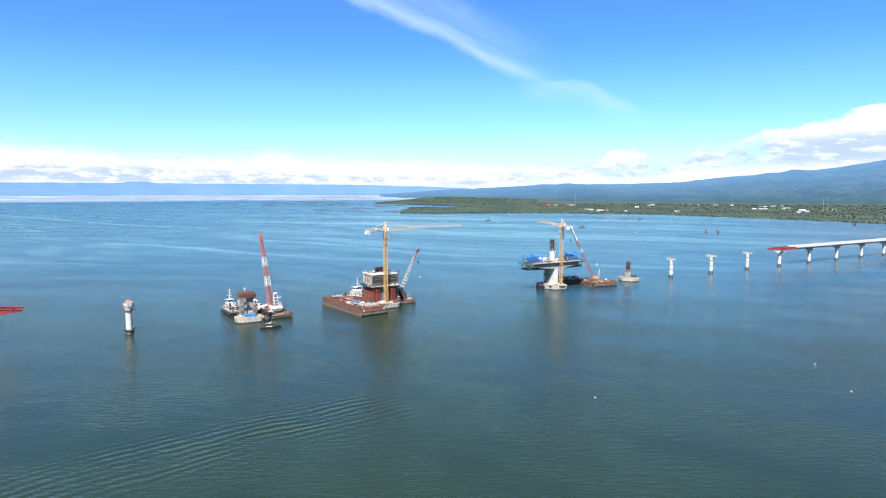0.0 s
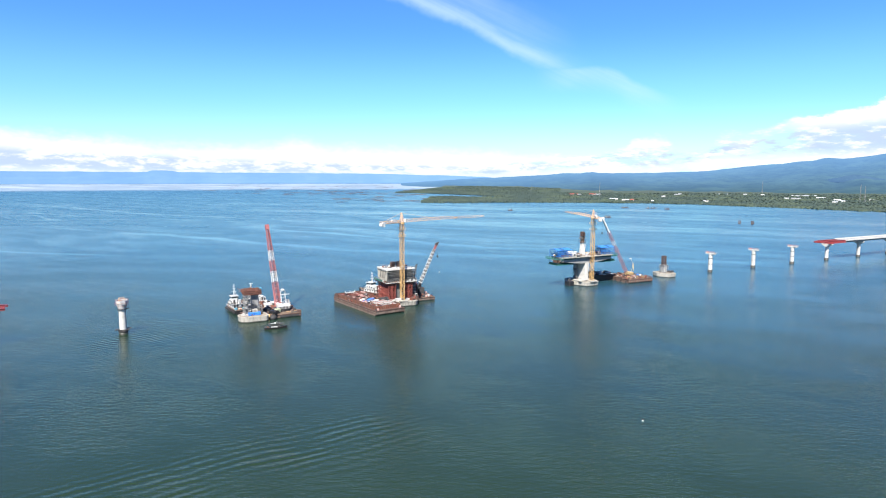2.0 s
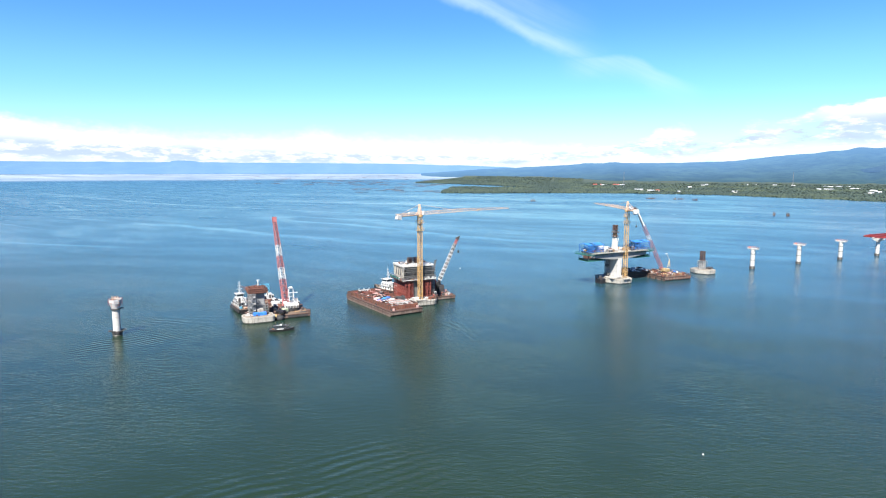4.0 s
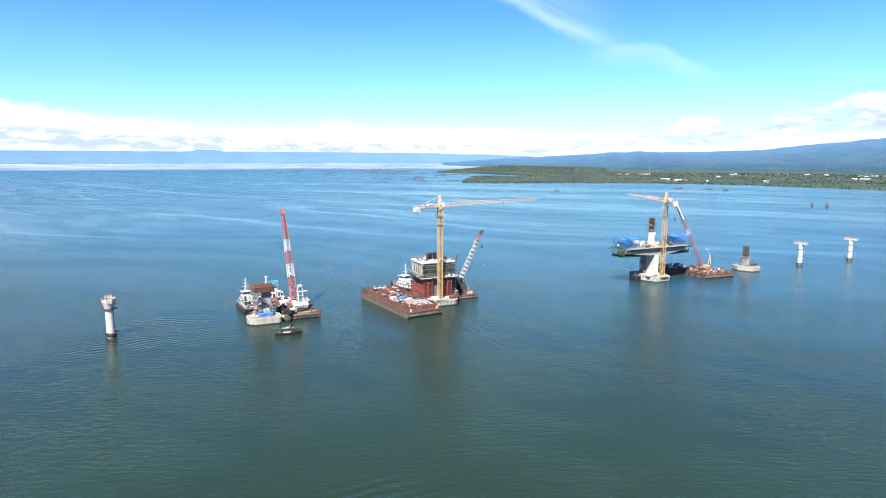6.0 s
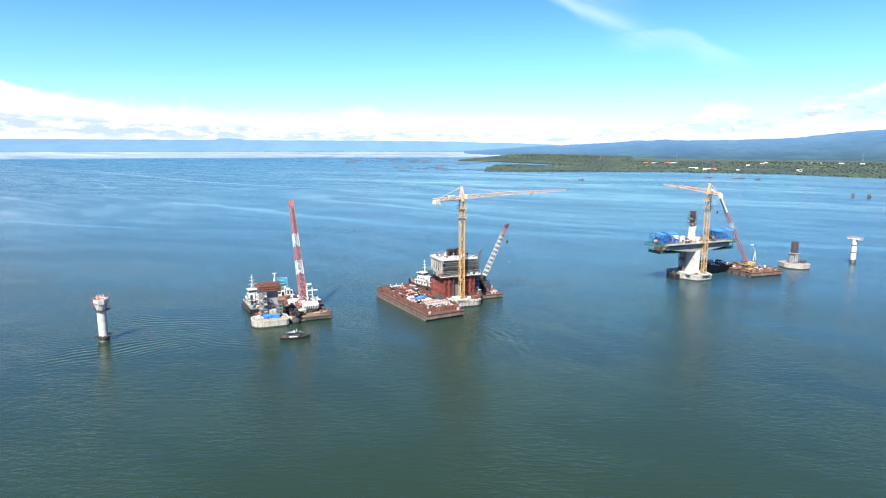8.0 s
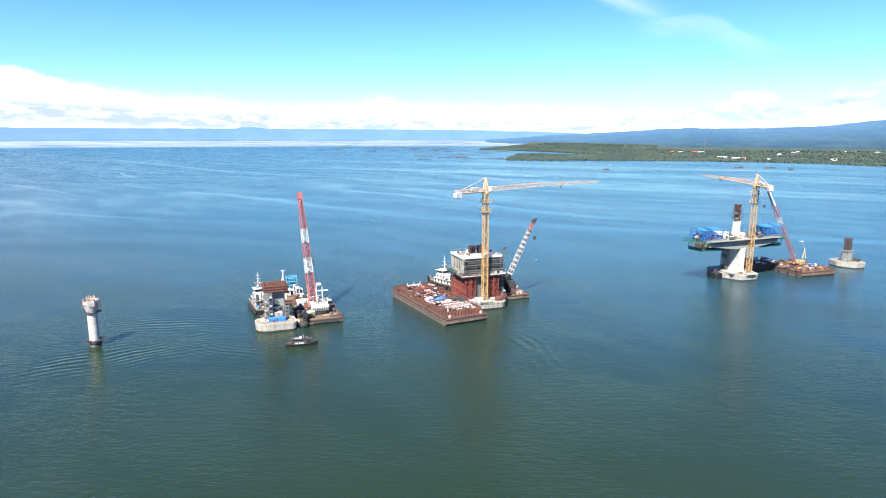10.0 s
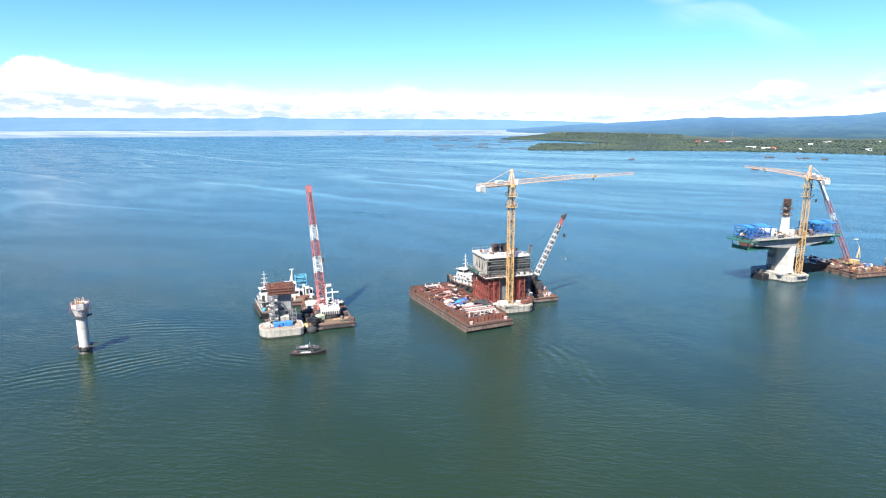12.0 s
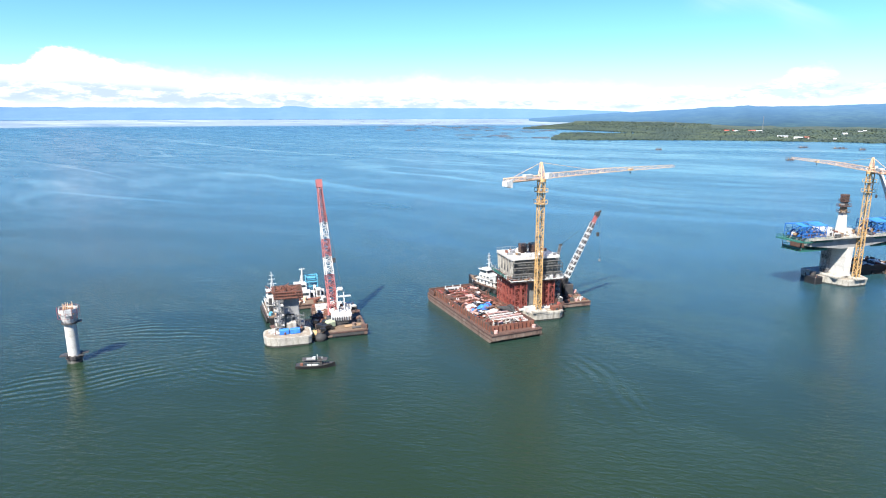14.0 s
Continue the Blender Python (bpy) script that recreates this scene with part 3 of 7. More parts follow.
WOODS = foliage("far woodland leaves", (0.013, 0.028, 0.022), (0.018, 0.034, 0.024), (0.036, 0.053, 0.028))
MANGROVE = foliage("mangrove leaves", (0.023, 0.039, 0.021), (0.028, 0.045, 0.023), (0.038, 0.055, 0.027))
ICO = bmesh.new()
bmesh.ops.create_icosphere(ICO, subdivisions=1, radius=1.0)
ICO.verts.ensure_lookup_table()
ICO_V = np.array([v.co[:] for v in ICO.verts])
ICO_F = np.array([[v.index for v in f.verts] for f in ICO.faces])
ICO.free()
HOUSES = ((10.25, 2690, 46, 16, 1), (10.85, 2660, 26, 12, 0), (11.95, 2700, 40, 15, 1), (12.45, 2680, 28, 12, 0), (13.93, 2160, 38, 16, 0), (14.98, 2085, 30, 13, 0), (15.53, 2105, 15, 10, 1),
          (18.15, 2480, 18, 10, 0), (19.19, 2690, 20, 11, 0), (19.5, 2780, 15, 10, 0), (21.75, 2075, 20, 9, 0), (22.77, 2800, 17, 10, 0), (23.22, 2790, 18, 10, 0), (24.68, 2790, 20, 11, 0),
          (26.03, 2760, 17, 10, 0), (27.86, 2390, 18, 9, 0), (28.45, 2660, 46, 15, 0), (28.55, 2400, 40, 12, 0), (29.43, 2700, 66, 26, 0), (30.3, 2480, 40, 12, 0), (31.46, 2320, 26, 14, 0),
          (31.8, 2215, 24, 10, 0), (33.71, 2340, 16, 9, 0), (31.37, 2120, 18, 8, 0), (17.32, 2020, 10, 8, 0))


def woods(name, count, pick, label, leaves):
    """A wood as one mesh of jagged leaf clumps."""
    rng = np.random.default_rng(5 + len(name))
    vs, fs, k = [], [], 0
    for _ in range(count):
        b, r, e, size = pick(rng)
        if any(abs(b - h[0]) < 0.55 and -60 < h[1] - r < 90 for h in HOUSES) and rng.random() < 0.85:
            continue
        w = size * rng.uniform(0.38, 0.85)
        turn = rng.uniform(0, 6.28)
        v = ICO_V * rng.uniform(0.65, 1.2, (12, 1)) * (w * 1.7, w * 1.7, w * rng.uniform(0.45, 0.9))
        c, s = math.cos(turn), math.sin(turn)
        v = np.stack([v[:, 0] * c - v[:, 1] * s, v[:, 0] * s + v[:, 1] * c, v[:, 2]], 1)
        vs.append(v + np.array(polar(b, r, land_z(b, r, e) + w * 0.55)))
        fs.append(ICO_F + 12 * k)
        k += 1
    me = bpy.data.meshes.new(name)
    me.from_pydata(np.concatenate(vs).tolist(), [], np.concatenate(fs).tolist())
    me.materials.append(leaves)
    me.polygons.foreach_set("use_smooth", [True] * len(me.polygons))
    return tagged(new(name, me), label, "trees", kind="stuff")


def pick_front(rng):
    b = rng.uniform(-4.1, 46)
    e = curve_at(SHORE, b) + 26 * wob(b, 0.8, 9.0)
    lim = min(spit_limit(b) - 25, e + 1700, 2880)
    r = e + 12 + max(lim - e - 12, 1) * rng.random() ** 1.7
    return b, r, e, (2.7 + 2.2 * (r - 1500) / 1500) * (0.6 + 0.4 * min((b + 4.2) / 2.0, 1.0)) * rng.choice((0.5, 0.7, 0.9, 1.4))


def pick_edge(rng):
    b = rng.uniform(-4.1, 46)
    e = curve_at(SHORE, b) + 26 * wob(b, 0.8, 9.0)
    return b, e + rng.uniform(5, 60), e, 2.5 * (0.6 + 0.4 * min((b + 4.2) / 2.0, 1.0)) * (1.0 + 0.8 * wob(b, 1.6, 6.0))


def pick_back(rng):
    b = rng.uniform(-6.5, 9)
    e = curve_at(BACK, b) + 26 * wob(b, 0.8, 9.0)
    return b, e + 10 + (60 + 1240 * min(1.0, max(0.0, (b + 6.6) / 7.0))) * rng.random() ** 1.7, e, 5.0 * (0.3 + 0.7 * min((b + 6.5) / 4.0, 1.0))


woods("mangrove_fringe", 14000, pick_edge, "dense green mangrove along the shore", MANGROVE)
woods("coastal_woods", 34000, pick_front, "green coconut and scrub woods on the plain", WOODS)
woods("headland_woods", 6500, pick_back, "green woods on the far headland", WOODS)


def house(b, r, length, width, red):
    ob = new("house" if length < 22 else "long_shed")
    ob.matrix_basis = Matrix.Translation(polar(b, r, 1.5)) @ pose(0, 0, 0, 0, 0, -b + 12 * math.sin(b * 7))
    tagged(ob, "small %s house with a %s gable roof" % (("white", "red sheet") if red else ("pale", "zinc sheet")) if length < 22
           else "long %s shed under a %s roof" % (("white", "red sheet") if red else ("white", "pale sheet")), "house", "houses along the shore")
    length, width = length * 0.72, width * 0.8
    h = 4.2
    part("wall", boxes((0, 0, h / 2, length, width, h)), CONCRETE_WHITE, ob)
    bm = bmesh.new()
    w = width / 2 + 0.8
    side_prism(bm, ((-w, h), (w, h), (0, h + 2.0)), -length / 2 - 0.6, length / 2 + 0.6)
    bmesh.ops.rotate(bm, verts=bm.verts, cent=(0, 0, 0), matrix=Matrix.Rotation(radians(90), 3, "Z"))
    part("roof", bm, ROOF_RED if red else ROOF_GREY, ob)
    for k in range(max(2, int(length / 6))):
        x = -length / 2 + (k + 0.5) * length / max(2, int(length / 6))
        part("window", boxes((x, -width / 2 - 0.03, 2.4, 1.6, 0.12, 1.4)), GLASS, ob)


for row in HOUSES:
    house(*row)


def radio_mast(b, r, h):
    ob = new("radio_mast")
    ob.matrix_basis = Matrix.Translation(polar(b, r, 1.0))
    tagged(ob, "tall thin grey lattice radio mast above the trees", "mast", "radio masts")
    for k in range(4):
        bm = bmesh.new()
        truss(bm, (0, 0, h * k / 4), (0, 0, h * (k + 1) / 4), 2.6 - 0.5 * k, 2.1 - 0.5 * k, 5, 0.2)
        part("mast_section", bm, STEEL, ob)


for row in ((12.6, 2420, 62), (26.0, 2700, 60), (33.0, 2180, 56), (33.3, 2210, 50)):
    radio_mast(*row)


def fish_pens():
    """Rows of stakes and net frames standing in the shallows, far too many to count."""
    rng = random.Random(11)
    bm = bmesh.new()
    for _ in range(120):
        b = rng.triangular(-24, -2.5, -7)
        r = rng.uniform(1950, 4300) if b > -12 else rng.uniform(2700, 4300)
        o = polar(b, r)
        turn = Matrix.Rotation(rng.uniform(-0.3, 0.3), 4, "Z")
        lx, ly = rng.uniform(8, 34), rng.uniform(8, 20)
        for p, q in (((-lx, -ly), (lx, -ly)), ((lx, -ly), (lx, ly)), ((lx, ly), (-lx, ly)), ((-lx, ly), (-lx, -ly))):
            if rng.random() < 0.8:
                a = o + turn @ Vector((p[0], p[1], 0.5))
                c = o + turn @ Vector((q[0], q[1], 0.5))
                beam(bm, a, c, 0.5, 0.6)
        for k in range(5):
            a = o + turn @ Vector((rng.uniform(-lx, lx), rng.choice((-ly, ly)), -0.8))
            beam(bm, a, a + Vector((0, 0, rng.uniform(2.0, 4.0))), 0.4)
    ob = link_mesh("fish_pens", bm, RUST_DARK)
    tagged(ob, "dark stakes and net frames of fish pens standing in the shallows", "fish pen", kind="stuff")


fish_pens()


def stake_line(b0, r0, b1, r1, label):
    bm = bmesh.new()
    a, c = polar(b0, r0), polar(b1, r1)
    k = int((c - a).length / 9)
    for i in range(k + 1):
        p = a.lerp(c, i / k)
        beam(bm, p + Vector((0, 0, -1)), p + Vector((0, 0, 1.6 + 0.5 * math.sin(i * 2.3))), 0.6)
    for i in range(0, k - 2, 3):
        beam(bm, a.lerp(c, i / k) + Vector((0, 0, 0.7)), a.lerp(c, (i + 2.6) / k) + Vector((0, 0, 0.8)), 0.5)
    tagged(link_mesh("fish_fence", bm, RUST_DARK), label, "fence", kind="stuff")


stake_line(-11.5, 3050, -6.4, 2990, "long dark fish fence of stakes off the headland")
stake_line(-8.6, 2080, -4.1, 1980, "long dark fish fence of stakes off the spit")


def fish_raft(x, y, turn, size):
    ob = new("fish_raft")
    ob.matrix_basis = pose(x, y, 0, 0, 0, turn)
    tagged(ob, "brown bamboo fish raft with a low hut", "raft", "fish rafts in the bay")
    bm = bmesh.new()
    for k in range(7):
        beam(bm, (-size, -size * 0.3 + size * 0.1 * k, 0.25), (size, -size * 0.3 + size * 0.1 * k, 0.25), 0.5)
    for k in range(7):
        beam(bm, (-size + size * k / 3, -size * 0.32, 0.6), (-size + size * k / 3, size * 0.32, 0.6), 0.4)
    part("frame", bm, RUST_DARK, ob)
    for k, s in enumerate((-0.5, 0.1, 0.55)):
        bm = bmesh.new()
        box(bm, size * s, 0, 1.2, size * 0.2, size * 0.2, 1.3)
        side_prism(bm, ((size * (s - 0.14), 1.85), (size * (s + 0.14), 1.85), (size * s, 2.6)), -size * 0.13, size * 0.13)
        part("hut", bm, RUST_DARK if k else TIMBER, ob)
    for k in range(8):
        x0 = -size + 2 * size * k / 7
        part("stake", boxes((x0, size * 0.3, 1.6 + (k % 3) * 0.5, 0.3, 0.3, 4.8 + (k % 3))), RUST_DARK, ob)


for row in RAFTS:
    fish_raft(*row)


def buoy(x, y, r):
    ob = new("mooring_buoy")
    ob.matrix_basis = pose(x, y, 0)
    tagged(ob, "small white mooring buoy floating on the water", "buoy", "mooring buoys")
    bm = bmesh.new()
    bmesh.ops.create_icosphere(bm, subdivisions=2, radius=r, matrix=Matrix.Translation((0, 0, r * 0.25)) @ Matrix.Diagonal((1, 1, 0.8, 1)))
    part("float", bm, CONCRETE_WHITE, ob, smooth=True)
    bm = bmesh.new()
    tube(bm, (0, 0, r * 0.9), (0, 0, r * 1.5), r * 0.2)
    part("eye_bolt", bm, ROOF_RED, ob)


for row in ((52.1, 203.0, 0.24), (151.9, 243.3, 0.24), (144.0, 209.3, 0.24)):
    buoy(*row)


# ---- approach piers and decks ----
def approach_pier(s, n, ready):
    ob = thing("approach_pier", s, n, label="white round concrete bridge pier with a hammerhead cap standing in water", category="bridge pier", group="approach piers")
    bm = bmesh.new()
    tube(bm, (0, 0, -3), (0, 0, 2.1), 1.75, 20)
    part("pile_cap", bm, TIDE, ob, "dark wet base ring", True)
    bm = bmesh.new()
    tube(bm, (0, 0, 2.1), (0, 0, 12.2), 1.5, 20)
    part("shaft", bm, CONCRETE_WHITE, ob)
    bm = bmesh.new()
    tube(bm, (0, 0, 6.3), (0, 0, 6.75), 1.58, 20)
    part("joint_ring", bm, DARK if ready else CONCRETE_GREY, ob)
    if ready:
        bm = bmesh.new()
        tube(bm, (0, 0, 12.2), (0, 0, 14.3), 1.5, 20, 1.35)
        part("neck", bm, CONCRETE_WHITE, ob)
        bm = bmesh.new()
        tube(bm, (0, 0, 10.6), (0, 0, 11.1), 1.6, 20)
        part("joint_ring", bm, DARK, ob)
    bm = bmesh.new()
    if ready:
        box(bm, 0, 0, 14.55, 7.8, 2.6, 0.75, 0, 0.08)
        box(bm, 0, 0, 14.0, 4.4, 2.2, 0.4, 0, 0.08)
    else:
        side_prism(bm, ((-1.4, 12.1), (1.4, 12.1), (4.4, 13.9), (4.4, 14.9), (-4.4, 14.9), (-4.4, 13.9)), -1.4, 1.4)
    bmesh.ops.rotate(bm, verts=bm.verts, cent=(0, 0, 0), matrix=Matrix.Rotation(radians(90), 3, "Z"))
    part("hammerhead", bm, CONCRETE_WHITE, ob)
    for y in (-3.6, -1.2, 1.2, 3.6):
        part("bearing_plinth", boxes((0, y, 15.05, 1.2, 0.9, 0.3)), CONCRETE, ob)
    if ready:
        bm = bmesh.new()
        for y in (-4.2, -2.1, 0, 2.1, 4.2):
            for x in (-1.3, 1.3):
                beam(bm, (x, y, 14.9), (x, y, 16.0), 0.12)
        for x in (-1.3, 1.3):
            beam(bm, (x, -4.2, 15.95), (x, 4.2, 15.95), 0.10)
            beam(bm, (x, -4.2, 15.4), (x, 4.2, 15.4), 0.08)
        part("guard_rail", bm, PINK, ob, "red and white guard rail")
        part("work_box", boxes((0.2, 3.0, 15.3, 1.2, 1.0, 0.8)), ROOF_RED, ob)
    return ob


for s in (398.5, 449.8, 501.0):
    approach_pier(s, -0.6, True)
DECK_PIERS = (551.0, 601.0, 651.5, 701.0, 749.0, 799.0, 849.0)
first = approach_pier(DECK_PIERS[0], -0.6, False)
for s in DECK_PIERS[1:]:
    copy_thing(first, at_line(s, -0.6))
for s in (-66.0, -116.0):
    copy_thing(first, at_line(s, 0.0))


def deck_span(s, n, length):
    ob = thing("deck_span", s, n, label="concrete girder bridge span with pale parapets on round piers", category="bridge deck", group="finished deck spans")
    part("slab", boxes((length / 2, 0, 17.0, length - 0.05, 11.4, 0.3)), ASPHALT, ob)
    for y in (-4.2, -1.4, 1.4, 4.2):
        part("girder", boxes((length / 2, y, 15.55, length - 0.4, 0.7, 0.5), (length / 2, y, 16.3, length - 0.4, 0.28, 1.1), (length / 2, y, 16.75, length - 0.4, 1.1, 0.2)), CONCRETE_GREY, ob)
    for y in (-5.5, 5.5):
        bm = boxes((length / 2, y, 17.25, length - 0.08, 0.45, 0.9), (length / 2, y, 17.8, length - 0.08, 0.25, 0.5))
        part("parapet", bm, CONCRETE_WHITE, ob)
    for x in (1.0, length / 2, length - 1.0):
        part("diaphragm", boxes((x, 0, 16.2, 0.5, 8.0, 1.0)), CONCRETE_GREY, ob)
    for k in range(4):
        part("drain_pipe", boxes((length * (k + 0.5) / 4, -5.78, 16.6, 0.15, 0.15, 0.8)), STEEL, ob)
    return ob


for a, b in zip(DECK_PIERS[:-1], DECK_PIERS[1:]):
    deck_span(a + (21 if a == DECK_PIERS[0] else 0), -0.6, b - a - (21 if a == DECK_PIERS[0] else 0))
deck_span(-132.0, 0.0, 50.0)


def launch_nose(s, n, turn, length):
    """A pair of tapered red plate girders that lead the deck from pier to pier."""
    ob = thing("launching_nose", s, n, 0, turn, "red steel launching nose girder reaching past the last pier", "girder", "launching noses")
    for y in (-4.2, 4.2):
        bm = bmesh.new()
        side_prism(bm, ((0, 15.9), (0, 16.7), (7, 17.5), (length, 17.5), (length, 15.1), (9, 15.1)), y - 0.12, y + 0.12)
        beam(bm, (7, y, 17.5), (length, y, 17.5), 0.9, 0.16)
        beam(bm, (9, y, 15.15), (length, y, 15.15), 0.9, 0.16)
        beam(bm, (0, y, 16.65), (7, y, 17.45), 0.9, 0.16)
        k = 0
        while 4 + 2.6 * k < length:
            beam(bm, (4 + 2.6 * k, y, 15.3 if k > 1 else 16.0), (4 + 2.6 * k, y, 17.3), 0.16, 0.7)
            k += 1
        part("plate_girder", bm, RED, ob)
    bm = bmesh.new()
    k = int(length / 4)
    for i in range(k + 1):
        x = 0.4 + (length - 0.8) * i / k
        beam(bm, (x, -4.2, 16.9), (x, 4.2, 16.9), 0.3)
        if i < k:
            x2 = 0.4 + (length - 0.8) * (i + 1) / k
            beam(bm, (x, -4.2 if i % 2 else 4.2, 17.2), (x2, 4.2 if i % 2 else -4.2, 17.2), 0.22)
    part("cross_bracing", bm, RED, ob)
    bm = boxes((length - 0.4, 0, 17.2, 0.7, 10.6, 1.2))
    part("end_frame", bm, WHITE, ob)


launch_nose(537.7, -0.6, 0, 34.0)
launch_nose(-43.0, 0.0, 180, 39.0)


def pier_in_progress(s, n):
    ob = thing("unfinished_pier", s, n, label="white round concrete pier with formwork and red guard frame on top", category="bridge pier")
    bm = bmesh.new()
    tube(bm, (0, 0, -3), (0, 0, 1.0), 1.9, 20)
    part("pile_cap", bm, TIDE, ob, "dark wet base", True)
    bm = bmesh.new()
    tube(bm, (0, 0, 1.0), (0, 0, 1.9), 2.15, 16)
    for k in range(8):
        a = k * math.pi / 4 + 0.3
        beam(bm, (0, 0, 2.0), (3.0 * math.cos(a), 3.0 * math.sin(a), 2.0), 0.4, 0.3)
    box(bm, 2.4, 0.8, 2.15, 2.2, 1.4, 0.3)
    box(bm, -2.4, -0.6, 2.15, 1.8, 1.8, 0.3)
    part("collar_platform", bm, DARK, ob, "dark collar platform")
    bm = bmesh.new()
    tube(bm, (0, 0, 1.9), (0, 0, 11.2), 1.5, 24)
    part("shaft", bm, CONCRETE_WHITE, ob, smooth=False)
    for z in (4.6, 7.8):
        bm = bmesh.new()
        tube(bm, (0, 0, z), (0, 0, z + 0.08), 1.54, 24)
        part("joint_ring", bm, CONCRETE, ob)
    bm = bmesh.new()
    tube(bm, (0, 0, 11.2), (0, 0, 11.5), 2.1, 16)
    box(bm, 1.8, 0.2, 11.5, 2.2, 1.8, 0.25, 12)
    for k in range(10):
        a = k * math.pi / 5
        beam(bm, (2.0 * math.cos(a), 2.0 * math.sin(a), 11.5), (2.0 * math.cos(a), 2.0 * math.sin(a), 12.4), 0.08)
    part("ring_platform", bm, DARK, ob, "dark ring work platform")
    bm = bmesh.new()
    tube(bm, (0, 0, 11.5), (0, 0, 14.0), 1.55, 16, 2.35)
    part("flared_formwork", bm, WHITE, ob)
    bm = bmesh.new()
    for k in range(8):
        a = k * math.pi / 4 + 0.2
        box(bm, 2.2 * math.cos(a), 2.2 * math.sin(a), 14.7, 0.15, 1.75, 1.5 if k % 3 else 2.0, math.degrees(a))
    part("formwork_panel", bm, WHITE, ob)
    bm = boxes((0, 0, 14.2, 3.6, 3.6, 0.3), (0.5, -0.5, 15.0, 1.4, 1.0, 1.1), (-0.8, 0.6, 14.9, 0.9, 1.3, 1.3))
    part("form_floor", bm, TIMBER, ob)
    bm = bmesh.new()
    for k in range(12):
        a = k * math.pi / 6
        c, d = 2.75 * math.cos(a), 2.75 * math.sin(a)
        c2, d2 = 2.75 * math.cos(a + math.pi / 6), 2.75 * math.sin(a + math.pi / 6)
        beam(bm, (c, d, 12.9), (c, d, 15.8), 0.06)
        for z in (13.0, 14.4, 15.8):
            beam(bm, (c, d, z), (c2, d2, z), 0.05)
    part("guard_frame", bm, RED, ob, "red tube guard frame")
    bm = bmesh.new()
    for k in range(14):
        a = k * 2 * math.pi / 14
        beam(bm, (1.2 * math.cos(a), 1.2 * math.sin(a), 14.2), (1.2 * math.cos(a), 1.2 * math.sin(a), 16.4 + 0.3 * (k % 3)), 0.10)
    part("starter_bars", bm, ORANGE, ob)


pier_in_progress(0.0, 0.0)


# ---- pylon footings ----
SHELL = ((-9.2, 1.5), (-8.6, -2.5), (-4.6, -10.8), (-3.0, -11.6), (5.4, -11.8), (7.0, -10.8), (10.3, -3.0), (10.5, 2.0), (6.5, 11.0), (4.5, 12.0), (-4.0, 12.0), (-6.0, 11.0))


def footing(parent, k=1.0, k2=1.0, shape=SHELL):
    pts = [(x * k, y * k2) for x, y in shape]
    bm = bmesh.new()
    prism(bm, [(x * 0.97, y * 0.97) for x, y in pts], -3.0, 0.5)
    part("wet_skirt", bm, TIDE, parent, "dark wet skirt")
    bm = bmesh.new()
    prism(bm, [(x * 0.985, y * 0.985) for x, y in pts], 0.5, 2.3, 1.015)
    part("shell", bm, CONCRETE, parent)
    bm = bmesh.new()
    prism(bm, [(x * 1.01, y * 1.01) for x, y in pts], 2.3, 2.9)
    part("rim", bm, CONCRETE, parent)
    bm = bmesh.new()
    prism(bm, [(x * 0.93, y * 0.93) for x, y in pts], 2.8, 2.93)
    part("top_slab", bm, WORK_TOP, parent, "stained working surface")


